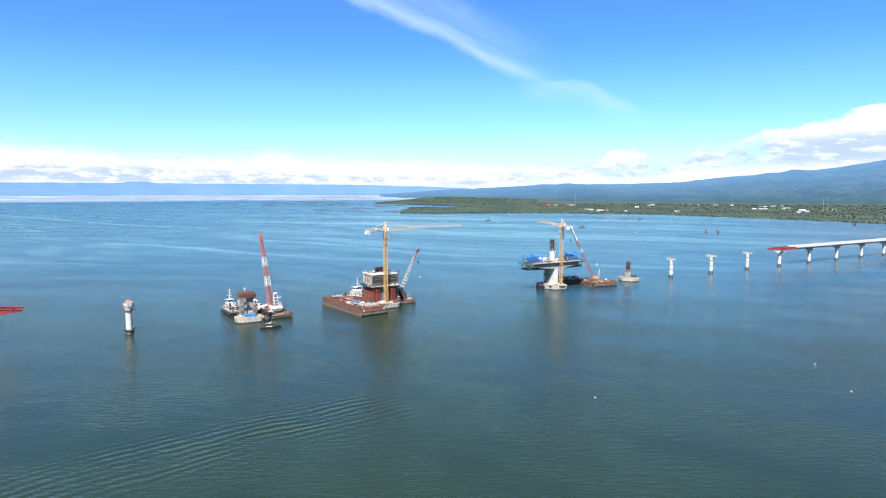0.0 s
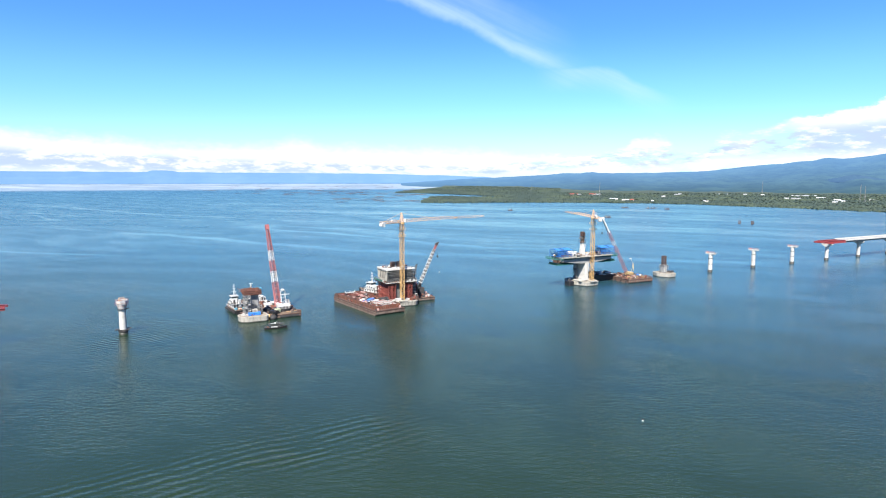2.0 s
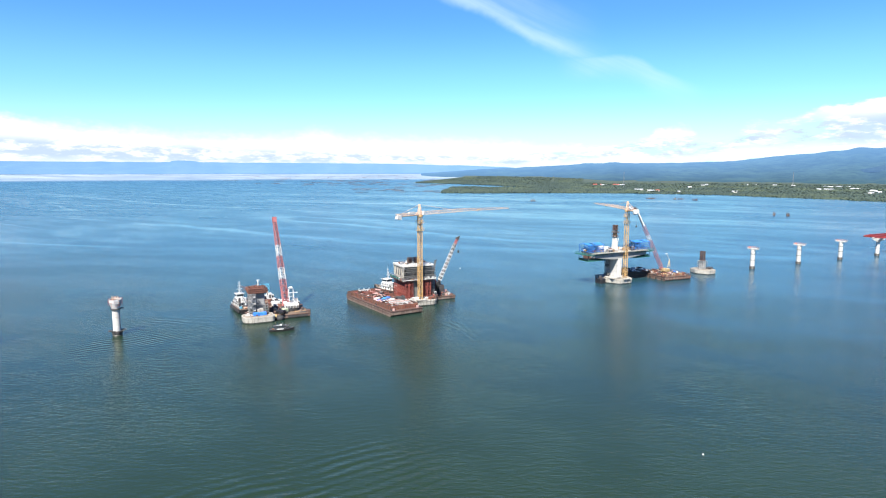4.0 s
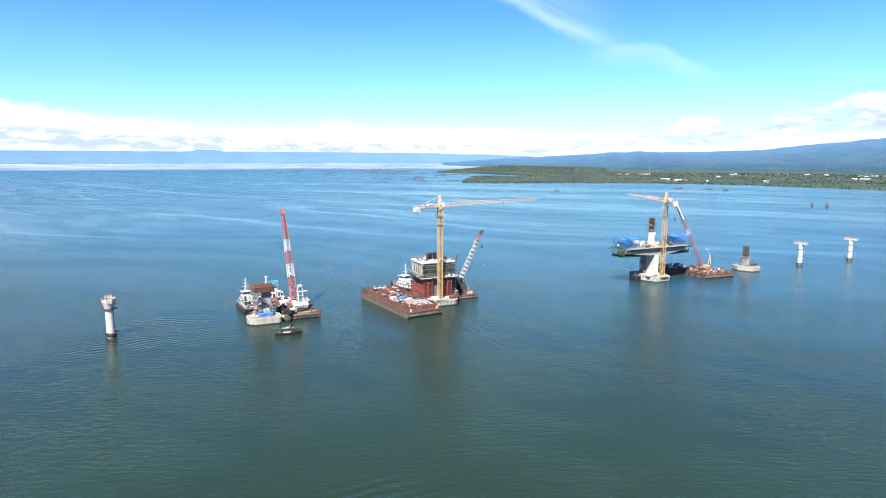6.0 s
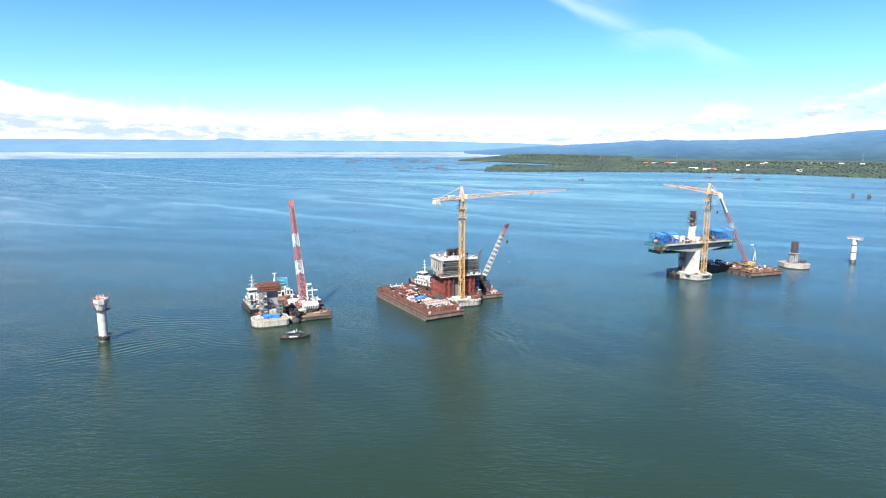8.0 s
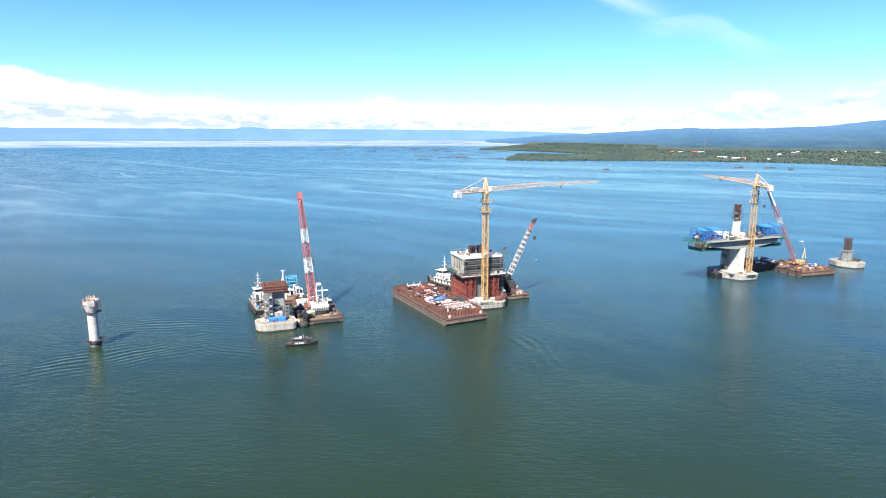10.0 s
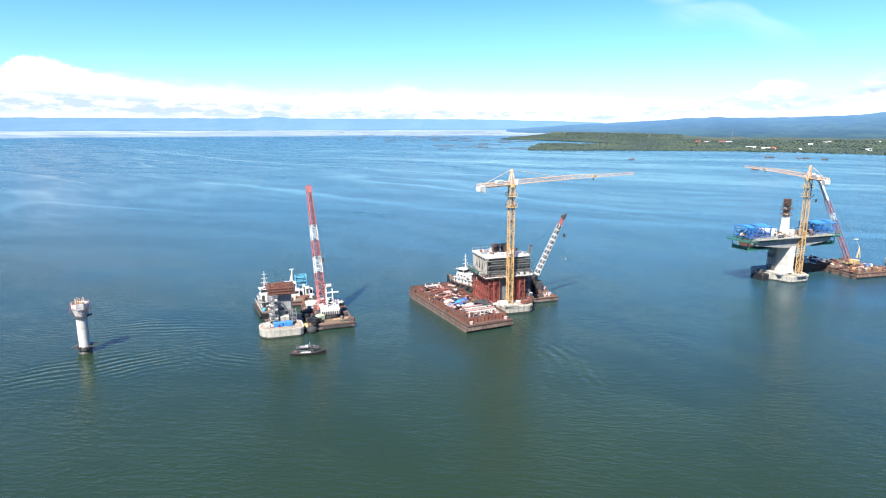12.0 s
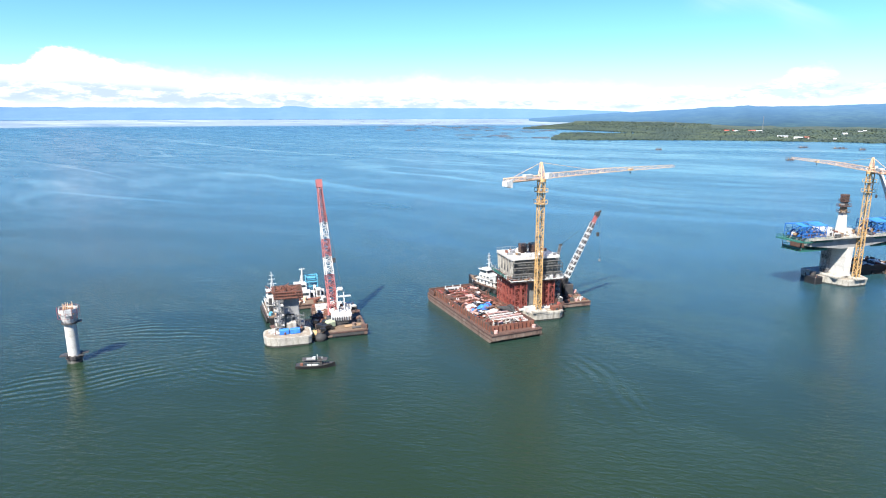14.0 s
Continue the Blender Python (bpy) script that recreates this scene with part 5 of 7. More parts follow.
        part(rng.choice(("form_bundle", "gas_rack", "cable_reel")), boxes((x, y, 3.0 + h / 2, rng.uniform(0.3, 1.4), rng.uniform(0.3, 1.6), h, rng.uniform(-30, 30), 0.04)), rng.choice((DARK, RUST_DARK, RED_SHORE, HULL_DARK, DARK, WHITE)), ob)
    for i in range(14):
        bm = bmesh.new()
        x, y = rng.uniform(8.4, 10.6), rng.uniform(-3.0, 6.5)
        beam(bm, (x, y, 2.9), (x + rng.uniform(-0.8, 0.8), y + rng.uniform(-0.8, 0.8), rng.uniform(7.0, 15.5)), 0.16)
        part("leaning_tube", bm, rng.choice((RED_SHORE, DARK, RUST_DARK)), ob)


pylon_on_shoring(138.5, 4.2)


# ---- low piers rising on their footings ----
RAFT = ((-7.6, 2.2), (-7.7, -1.2), (-6.9, -3.4), (-5.2, -4.7), (-3.2, -5.2), (6.2, -5.2), (7.2, -4.6), (7.6, -3.4), (7.4, 2.6), (6.0, 4.2), (4.6, 4.4), (-6.0, 4.4), (-7.0, 3.6))


def pier_stub(s, n, kind):
    ob = thing("pier_stub", s, n, label="pale pier footing with a scaffolded column and a rusty steel form" if kind else "pale pier footing with white column and bare brown reinforcement",
               category="bridge pier")
    foot = new("footing")
    foot.parent = ob
    foot.matrix_basis = pose(-0.6, -5.6, 0) if kind else pose(0, 0, 0)
    footing(foot, 0.92, 0.95, RAFT) if kind else footing(foot, 0.69, 0.62)
    rng0 = random.Random(23)
    if kind:
        part("column_base", boxes((0.4, 1.9, 0.6, 9.0, 6.4, 4.4, 0, 0.3)), CONCRETE, ob)
        part("column", boxes((0.6, 1.2, 7.6, 5.6, 5.4, 9.4, 0, 0.3)), CONCRETE_GREY, ob)
        bm = bmesh.new()
        scaffold(bm, -3.4, -1.8, -3.4, 4.8, 2.9, 12.4, 1.3, 1.3, 0.14)
        scaffold(bm, -2.8, 4.6, -3.0, -1.8, 2.9, 7.4, 1.3, 1.3, 0.14)
        part("scaffold", bm, STEEL, ob)
        for z in (5.2, 7.8, 10.4):
            part("scaffold_board", boxes((-2.6, 0.7, z, 1.5, 8.0, 0.12), (-0.5, -2.4, min(z, 7.2), 4.4, 1.1, 0.12)), WHITE, ob)
        # stair tower up to the form
        bm = bmesh.new()
        scaffold(bm, -4.2, -1.4, -5.4, -3.6, 2.9, 12.6, 1.4, 1.6, 0.13)
        part("stair_tower", bm, STEEL, ob)
        for k in range(6):
            z = 3.4 + 1.55 * k
            part("landing", boxes((-2.8 + (0.9 if k % 2 else -0.9), -4.5, z, 1.2, 1.9, 0.14)), CONCRETE_WHITE, ob)
            bm = bmesh.new()
            beam(bm, (-3.5 if k % 2 == 0 else -2.1, -4.9, z), (-2.1 if k % 2 == 0 else -3.5, -4.9, z + 1.5), 0.7, 0.14)
            part("stair_flight", bm, CONCRETE_WHITE, ob)
        for k in range(44):
            part("loose_plank", boxes((rng0.uniform(-5.2, 4.2), rng0.uniform(-7.4, -1.5), 3.08 + 0.1 * (k % 4), rng0.uniform(0.8, 2.4), rng0.uniform(0.3, 1.0), rng0.uniform(0.15, 0.7), rng0.uniform(0, 90))),
                 rng0.choice((CONCRETE_WHITE, TIMBER, RUST, DARK, WHITE)), ob)
        # steel form on top
        for x, y, sx, sy in ((0.3, -3.0, 8.4, 0.35), (0.3, 4.2, 8.4, 0.35), (-3.75, 0.6, 0.35, 7.2), (4.35, 0.6, 0.35, 7.2)):
            part("form_wall", boxes((x, y, 13.7, sx, sy, 2.4)), RUST_DARK, ob)
        bm = bmesh.new()
        for k in range(10):
            beam(bm, (-3.6 + 0.87 * k, -3.25, 12.5), (-3.6 + 0.87 * k, -3.25, 14.9), 0.22)
        for z in (12.9, 13.8, 14.7):
            beam(bm, (-4.0, -3.35, z), (4.6, -3.35, z), 0.22)
        for k in range(8):
            beam(bm, (-4.0, -2.8 + 0.95 * k, 12.5), (-4.0, -2.8 + 0.95 * k, 14.9), 0.22)
        part("form_rib", bm, RUST, ob)
        bm = boxes((0.3, 0.6, 12.5, 8.2, 7.1, 0.3))
        part("form_floor", bm, RUST_DARK, ob)
        rng = random.Random(17)
        bm = bmesh.new()
        for k in range(70):
            x, y = rng.uniform(-3.4, 2.6), rng.uniform(-2.4, 2.6)
            a = rng.uniform(0, 6.28)
            l = rng.uniform(1.0, 3.4)
            beam(bm, (x, y, rng.uniform(12.8, 15.2)), (x + l * math.cos(a), y + l * math.sin(a), rng.uniform(13.4, 16.0)), 0.22)
        part("rebar_tangle", bm, RUST, ob)
        for x in (-1.9, 1.8):
            part("blue_tank", boxes((x * 0.85, -7.0, 3.65, 2.9, 1.7, 1.5, 3, 0.15)), BLUE, ob, "blue tarpaulin-covered stack")
        part("ledge_boards", boxes((-4.6, -0.5, 3.1, 1.6, 3.6, 0.4, 12)), RUST_DARK, ob)
        part("work_shelter", boxes((0.6, -4.0, 4.2, 3.0, 1.8, 2.4, 0, 0.1)), CONCRETE, ob)
    else:
        part("column", boxes((-0.5, 0, 5.6, 3.2, 3.4, 5.4, 0, 0.25)), CONCRETE_WHITE, ob)
        bm = bmesh.new()
        scaffold(bm, -2.8, 1.8, -2.3, 2.3, 2.9, 8.6, 1.4, 1.4, 0.14)
        part("scaffold", bm, STEEL, ob)
        bm = bmesh.new()
        for i in range(10):
            for y in (-1.25, 1.25):
                beam(bm, (-1.75 + 0.278 * i, y, 8.2), (-1.75 + 0.278 * i, y, 15.2), 0.09)
            for x in (-1.75, 0.75):
                beam(bm, (x, -1.25 + 0.278 * i, 8.2), (x, -1.25 + 0.278 * i, 15.2), 0.09)
        for k in range(9):
            z = 8.8 + 0.75 * k
            for y in (-1.3, 1.3):
                beam(bm, (-1.85, y, z), (0.85, y, z), 0.10)
            for x in (-1.8, 0.8):
                beam(bm, (x, -1.25, z), (x, 1.25, z), 0.10)
        part("rebar_cage", bm, REBAR, ob, "brown bare reinforcement cage")
        part("work_platform", boxes((-0.5, 0, 8.5, 4.4, 4.4, 0.2)), CONCRETE, ob)
        part("steel_heap", boxes((4.4, -2.0, 3.5, 4.6, 3.0, 1.2, 20)), DARK, ob)
    return ob


pier_stub(58.2, 4.2, 1)
pier_stub(352.2, 2.5, 0)


# ---- tower cranes ----
def tower_crane(s, n, base, height, swing, jib):
    """swing: the jib's turn against the bridge line, in degrees."""
    ob = thing("tower_crane", s, n, base, label="yellow lattice tower crane with a long pale orange jib", category="tower crane", group="tower cranes")
    top = height - base
    part("base_frame", boxes((0, 0, 0.35, 5.0, 5.0, 0.7, 0, 0.1)), CONCRETE, ob)
    k = int(top / 6.0)
    for i in range(k):
        bm = bmesh.new()
        truss(bm, (0, 0, 0.6 + (top - 0.6) * i / k), (0, 0, 0.6 + (top - 0.6) * (i + 1) / k), 1.75, 1.75, 3, 0.27, (1, 0, 0), 0.55)
        part("mast_section", bm, YELLOW, ob)
    for z in (top - 7.0, top - 3.2):
        bm = boxes((0, 0, z, 3.2, 3.2, 0.2))
        for c in (-1.6, 1.6):
            for d in (-1.6, 1.6):
                beam(bm, (c, d, z), (c, d, z + 1.2), 0.12)
            beam(bm, (c, -1.6, z + 1.2), (c, 1.6, z + 1.2), 0.12)
            beam(bm, (-1.6, c, z + 1.2), (1.6, c, z + 1.2), 0.12)
        part("climbing_platform", bm, YELLOW, ob)
    up = new("slewing_top")
    up.parent = ob
    up.matrix_basis = pose(0, 0, top, 0, 0, swing)
    bm = bmesh.new()
    tube(bm, (0, 0, 0), (0, 0, 0.9), 1.5, 16)
    part("slew_ring", bm, YELLOW, up)
    bm = bmesh.new()
    truss(bm, (0, 0, 0.9), (-0.3, 0, 6.2), 1.7, 0.4, 4, 0.24, (0, 1, 0))
    part("apex_frame", bm, ORANGE, up)
    bm = boxes((1.3, -1.8, 1.9, 1.8, 1.4, 2.0, 0, 0.1))
    part("cab", bm, WHITE, up)
    bm = bmesh.new()
    truss(bm, (0.9, 0, 1.7), (jib * 0.45, 0, 1.7), 1.5, 1.4, int(jib * 0.45 / 2.2), 0.13, (0, 1, 0), 0.6)
    truss(bm, (jib * 0.45, 0, 1.7), (jib, 0, 0.9), 1.4, 0.8, int(jib * 0.55 / 2.2), 0.09, (0, 1, 0), 0.6)
    part("jib", bm, ORANGE, up)
    bm = bmesh.new()
    truss(bm, (-0.9, 0, 1.4), (-16.5, 0, 1.4), 1.3, 1.3, 8, 0.2, (0, 1, 0), 0.6)
    box(bm, -9, 0, 1.0, 15, 1.8, 0.12)
    part("counter_jib", bm, ORANGE, up)
    for k2 in range(3):
        part("counterweight", boxes((-14.3 - 1.0 * k2, 0, 0.4, 0.9, 1.9, 2.6 - 0.5 * k2, 0, 0.08)), WHITE, up)
    part("winch_box", boxes((-6.4, 0, 2.1, 3.4, 1.5, 1.2, 0, 0.06)), WHITE, up)
    bm = bmesh.new()
    for a, b in (((-0.3, 0, 6.1), (-13.0, 0, 2.2)), ((-0.3, 0, 6.1), (jib * 0.33, 0, 2.3))):
        beam(bm, a, b, 0.13)
    part("tie_bar", bm, ORANGE, up)
    part("trolley", boxes((jib * 0.62, 0, 1.2, 1.8, 1.3, 0.6)), YELLOW, up)
    bm = bmesh.new()
    beam(bm, (jib * 0.62, 0, 1.0), (jib * 0.62, 0, 0.2), 0.05)
    box(bm, jib * 0.62, 0, 0.0, 0.5, 0.4, 0.6)
    part("hook_block", bm, DARK, up)
    bm = bmesh.new()
    for k2 in range(9):
        z = 1.0 + k2 * (top - 2) / 9
        beam(bm, (-0.5, 0.5, z), (0.5, -0.5, z + (top - 2) / 9), 0.12)
    part("ladder", bm, STEEL, ob)
    return ob


tower_crane(138.2, -4.8, 2.9, 46.0, 23.1, 79.0)
tower_crane(277.0, -3.9, 2.9, 44.5, 63.5, 80.0)


# ---- lattice booms ----
def boom(parent, a, b, width, tip, bays, bands, name="boom_section", r=0.2, lace=0.55):
    """A lattice boom in painted sections; bands: (share of the length, material)."""
    a, b = Vector(a), Vector(b)
    f0 = 0.0
    for f1, mat in bands:
        bm = bmesh.new()
        truss(bm, a.lerp(b, f0), a.lerp(b, f1), width + (tip - width) * f0 ** 2, width + (tip - width) * f1 ** 2, max(1, round(bays * (f1 - f0))), r, (1, 0.2, 0), lace)
        part(name, bm, mat, parent)
        f0 = f1


def hull(bm, length, beam_w, z0, z1, rake=0.06, cut=0.1):
    """A rectangular barge hull with raked ends, long axis y."""
    l, w = length / 2, beam_w / 2
    k = length * rake
    lo = [(-w, -l + k), (w, -l + k), (w, l - k), (-w, l - k)]
    mid = [(-w, -l), (w, -l), (w, l), (-w, l)]
    rings = [[bm.verts.new((x, y, z)) for x, y in pts] for pts, z in ((lo, z0), (mid, z0 + (z1 - z0) * 0.55), (mid, z1))]
    bm.faces.new(rings[0][::-1]), bm.faces.new(rings[2])
    for p, q in zip(rings, rings[1:]):
        for i in range(4):
            bm.faces.new((p[i], p[(i + 1) % 4], q[(i + 1) % 4], q[i]))


def ship_hull(bm, length, wide, z0, z1, bow_up=1.2, steps=14):
    """A pointed boat hull, bow at +y, with sheer."""
    rows = []
    for i in range(steps + 1):
        f = i / steps
        y = -length / 2 + length * f
        w = wide / 2 * (1 - max(0, (f - 0.55) / 0.45) ** 2.2) * (0.86 + 0.14 * min(1, f / 0.15))
        w = max(w, 0.08)
        top = z1 + bow_up * max(0, (f - 0.4) / 0.6) ** 2 + 0.3 * bow_up * max(0, (0.2 - f) / 0.2)
        rows.append([bm.verts.new(p) for p in ((-w, y, top), (-w * 0.8, y, z0), (w * 0.8, y, z0), (w, y, top))])
    for p, q in zip(rows, rows[1:]):
        for i in range(3):
            bm.faces.new((p[i], p[i + 1], q[i + 1], q[i]))
        bm.faces.new((p[3], p[0], q[0], q[3]))
    bm.faces.new(rows[0]), bm.faces.new(rows[-1][::-1])


def tug(s, n, turn, length, hull_mat, name="tugboat", label="white tugboat with a black hull and a tall mast", green=False):
    ob = thing(name, s, n, 0, turn, label, "tugboat", "tugboats")
    w = length * 0.30
    bm = bmesh.new()
    ship_hull(bm, length, w, -1.2, 1.7, 1.6)
    part("hull", bm, hull_mat, ob)
    bm = bmesh.new()
    ship_hull(bm, length * 0.94, w * 0.92, 1.5, 1.85, 1.5)
    part("deck", bm, GREEN if green else DECK_BROWN, ob)
    k = length
    bm = boxes((0, k * 0.06, 2.9, w * 0.66, k * 0.36, 2.1, 0, 0.15))
    part("deckhouse", bm, WHITE, ob)
    for x in (-1, 1):
        for i in range(5):
            part("cabin_window" if i % 2 else "cabin_door", boxes((x * w * 0.332, k * (-0.08 + 0.07 * i), 3.1 if i % 2 else 2.8, 0.06, 0.8, 0.7 if i % 2 else 1.6)), GLASS if i % 2 else DARK, ob)
        for i in range(3):
            part("cabin_window", boxes((x * w * 0.282, k * (0.03 + 0.065 * i), 5.0, 0.06, 0.9, 0.7)), GLASS, ob)
    for y in (-0.1, 0.0, 0.1):
        part("cabin_window", boxes((w * y * 2, -k * 0.122, 3.1, 0.8, 0.06, 0.8)), GLASS, ob)
    part("boat_deck", boxes((0, k * 0.05, 4.0, w * 0.76, k * 0.40, 0.14)), CONCRETE_WHITE, ob)
    part("upper_house", boxes((0, k * 0.10, 4.8, w * 0.56, k * 0.22, 1.8, 0, 0.15)), WHITE, ob)
    wheel = part("wheelhouse", boxes((0, k * 0.13, 6.6, w * 0.50, k * 0.14, 1.9, 0, 0.2)), WHITE, ob)
    for x in (-1, 1):
        part("window_band", boxes((x * w * 0.252, k * 0.13, 6.9, 0.06, k * 0.12, 0.9)), GLASS, wheel)
    for y in (k * 0.2015, k * 0.0585):
        part("window_band", boxes((0, y, 6.9, w * 0.44, 0.06, 0.9)), GLASS, wheel)
    part("wheelhouse_roof", boxes((0, k * 0.13, 7.6, w * 0.58, k * 0.17, 0.2)), WHITE, ob)
    bm = bmesh.new()
    tube(bm, (0, k * 0.10, 7.6), (0, k * 0.10, 14.2), 0.22, 8, 0.12)
    for z, l in ((10.0, 1.5), (11.6, 1.1), (13.0, 0.8)):
        beam(bm, (-l, k * 0.10, z), (l, k * 0.10, z), 0.16)
    beam(bm, (-0.9, k * 0.04, 7.6), (0, k * 0.10, 12), 0.12)
    beam(bm, (0.9, k * 0.04, 7.6), (0, k * 0.10, 12), 0.12)
    part("mast", bm, WHITE, ob)
    for x in (-w * 0.2, w * 0.2):
        bm = bmesh.new()
        tube(bm, (x, -k * 0.12, 2), (x, -k * 0.12, 6.4), 0.55, 10)
        part("funnel", bm, WHITE if x > 0 else DARK, ob)
    part("winch", boxes((0, -k * 0.28, 2.4, 2.0, 1.4, 1.2)), DARK, ob)
    part("windlass", boxes((0, k * 0.36, 3.1, 1.4, 1.0, 1.0)), DARK, ob)
    for i in range(7):
        for x in (-1, 1):
            bm = bmesh.new()
            y = -k * 0.4 + k * 0.11 * i
            tube(bm, (x * w * 0.50, y, 0.9), (x * (w * 0.50 + 0.4), y, 0.9), 0.75, 10)
            part("tyre_fender", bm, RUBBER, ob)
    bm = bmesh.new()
    for x in (-1, 1):
        for i in range(9):
            y = -k * 0.44 + k * 0.09 * i
            beam(bm, (x * w * 0.44, y, 1.8), (x * w * 0.44, y, 2.9), 0.09)
        beam(bm, (x * w * 0.44, -k * 0.44, 2.9), (x * w * 0.44, k * 0.30, 2.9), 0.09)
    part("rail", bm, WHITE, ob)
    for x in (-1, 1):
        part("life_raft", boxes((x * w * 0.33, -k * 0.06, 4.4, 0.7, 1.5, 0.6, 0, 0.15)), ORANGE if x > 0 else DARK, ob)
        part("searchlight", boxes((x * w * 0.2, k * 0.19, 8.0, 0.5, 0.5, 0.6, 0, 0.1)), DARK, ob)
        part("bulwark_cap", boxes((x * w * 0.47, -k * 0.06, 1.95, 0.22, k * 0.62, 0.3)), RUST_DARK, ob)
    bm = bmesh.new()
    for x in (-w * 0.36, w * 0.36):
        for i in range(8):
            beam(bm, (x, k * (-0.14 + 0.05 * i), 4.05), (x, k * (-0.14 + 0.05 * i), 5.1), 0.08)
        beam(bm, (x, -k * 0.14, 5.1), (x, k * 0.21, 5.1), 0.08)
        beam(bm, (x, -k * 0.14, 4.6), (x, k * 0.21, 4.6), 0.06)
    part("boat_deck_rail", bm, STEEL, ob)
    bm = bmesh.new()
    tube(bm, (0, -k * 0.16, 1.9), (0, -k * 0.16, 7.4), 0.16, 6)
    beam(bm, (0, -k * 0.16, 7.0), (0, -k * 0.36, 5.0), 0.16)
    part("cargo_derrick", bm, DARK, ob)
    rng = random.Random(int(s * 7))
    for i in range(15):
        part("deck_gear", boxes((rng.uniform(-w * 0.3, w * 0.3), rng.uniform(-k * 0.42, -k * 0.16), 2.3, rng.uniform(0.5, 1.4), rng.uniform(0.5, 1.6), rng.uniform(0.5, 1.2), rng.uniform(0, 90))),
             rng.choice((WHITE, ORANGE, RUST, DARK, CYAN)), ob)
    return ob


tug(54.3, 27.5, 6, 24.0, HULL_DARK)
tug(137.6, 33.5, 23, 29.0, HULL_DARK, label="white tugboat with brown deck and dark hull moored by the pylon")


# ---- floating crane by the rusty pier form ----
def deck_clutter(parent, x0, x1, y0, y1, z, count, seed, mats, big=2.4, names=("crate", "steel_bundle", "drum_stack")):
    rng = random.Random(seed)
    for i in range(count):
        x, y = rng.uniform(x0, x1), rng.uniform(y0, y1)
        w, d, h = rng.uniform(0.6, big), rng.uniform(0.5, big * 0.8), rng.uniform(0.4, 1.5)
        bm = bmesh.new()
        kind = rng.randrange(4)
        if kind == 0:
            for k in range(4):
                tube(bm, (x - big, y + 0.35 * k, z + 0.2), (x + big, y + 0.35 * k + rng.uniform(-0.3, 0.3), z + 0.2 + 0.15 * (k % 2)), 0.18, 6)
        elif kind == 1:
            tube(bm, (x, y, z), (x, y, z + h), 0.6, 10)
        else:
            box(bm, x, y, z + h / 2, w, d, h, rng.uniform(-35, 35), 0.05)
        part(names[min(kind, len(names) - 1)], bm, rng.choice(mats), parent)


def barge_hull(ob, length, wide, z1, hull_mat, deck_mat, fenders=6):
    bm = bmesh.new()
    hull(bm, length, wide, -1.4, z1)
    part("hull", bm, hull_mat, ob)
    part("deck", boxes((0, 0, z1 + 0.06, wide - 0.5, length - 0.5, 0.1)), deck_mat, ob)
    bm = bmesh.new()
    for x in (-wide / 2, wide / 2):
        beam(bm, (x, -length / 2, z1 - 0.15), (x, length / 2, z1 - 0.15), 0.3, 0.4)
        beam(bm, (x, -length / 2, z1 * 0.5), (x, length / 2, z1 * 0.5), 0.22, 0.25)
    for y in (-length / 2, length / 2):
        beam(bm, (-wide / 2, y, z1 - 0.15), (wide / 2, y, z1 - 0.15), 0.4, 0.3)
    part("rubbing_strake", bm, RUST_DARK, ob)
    for x in (-wide / 2 + 0.9, wide / 2 - 0.9):
        for k in range(4):
            y = -length / 2 + 1.2 + (length - 2.4) * k / 3
            bm = bmesh.new()
            for d in (-0.35, 0.35):
                tube(bm, (x, y + d, z1 + 0.1), (x, y + d, z1 + 0.9), 0.2, 8)
            part("bollard", bm, DARK, ob)
    for k in range(fenders):
        for x in (-1, 1):
            bm = bmesh.new()
            y = -length / 2 + length * (k + 0.5) / fenders
            tube(bm, (x * wide / 2, y, 0.8), (x * (wide / 2 + 0.4), y, 0.8), 0.65, 10)
            part("tyre_fender", bm, RUBBER, ob)


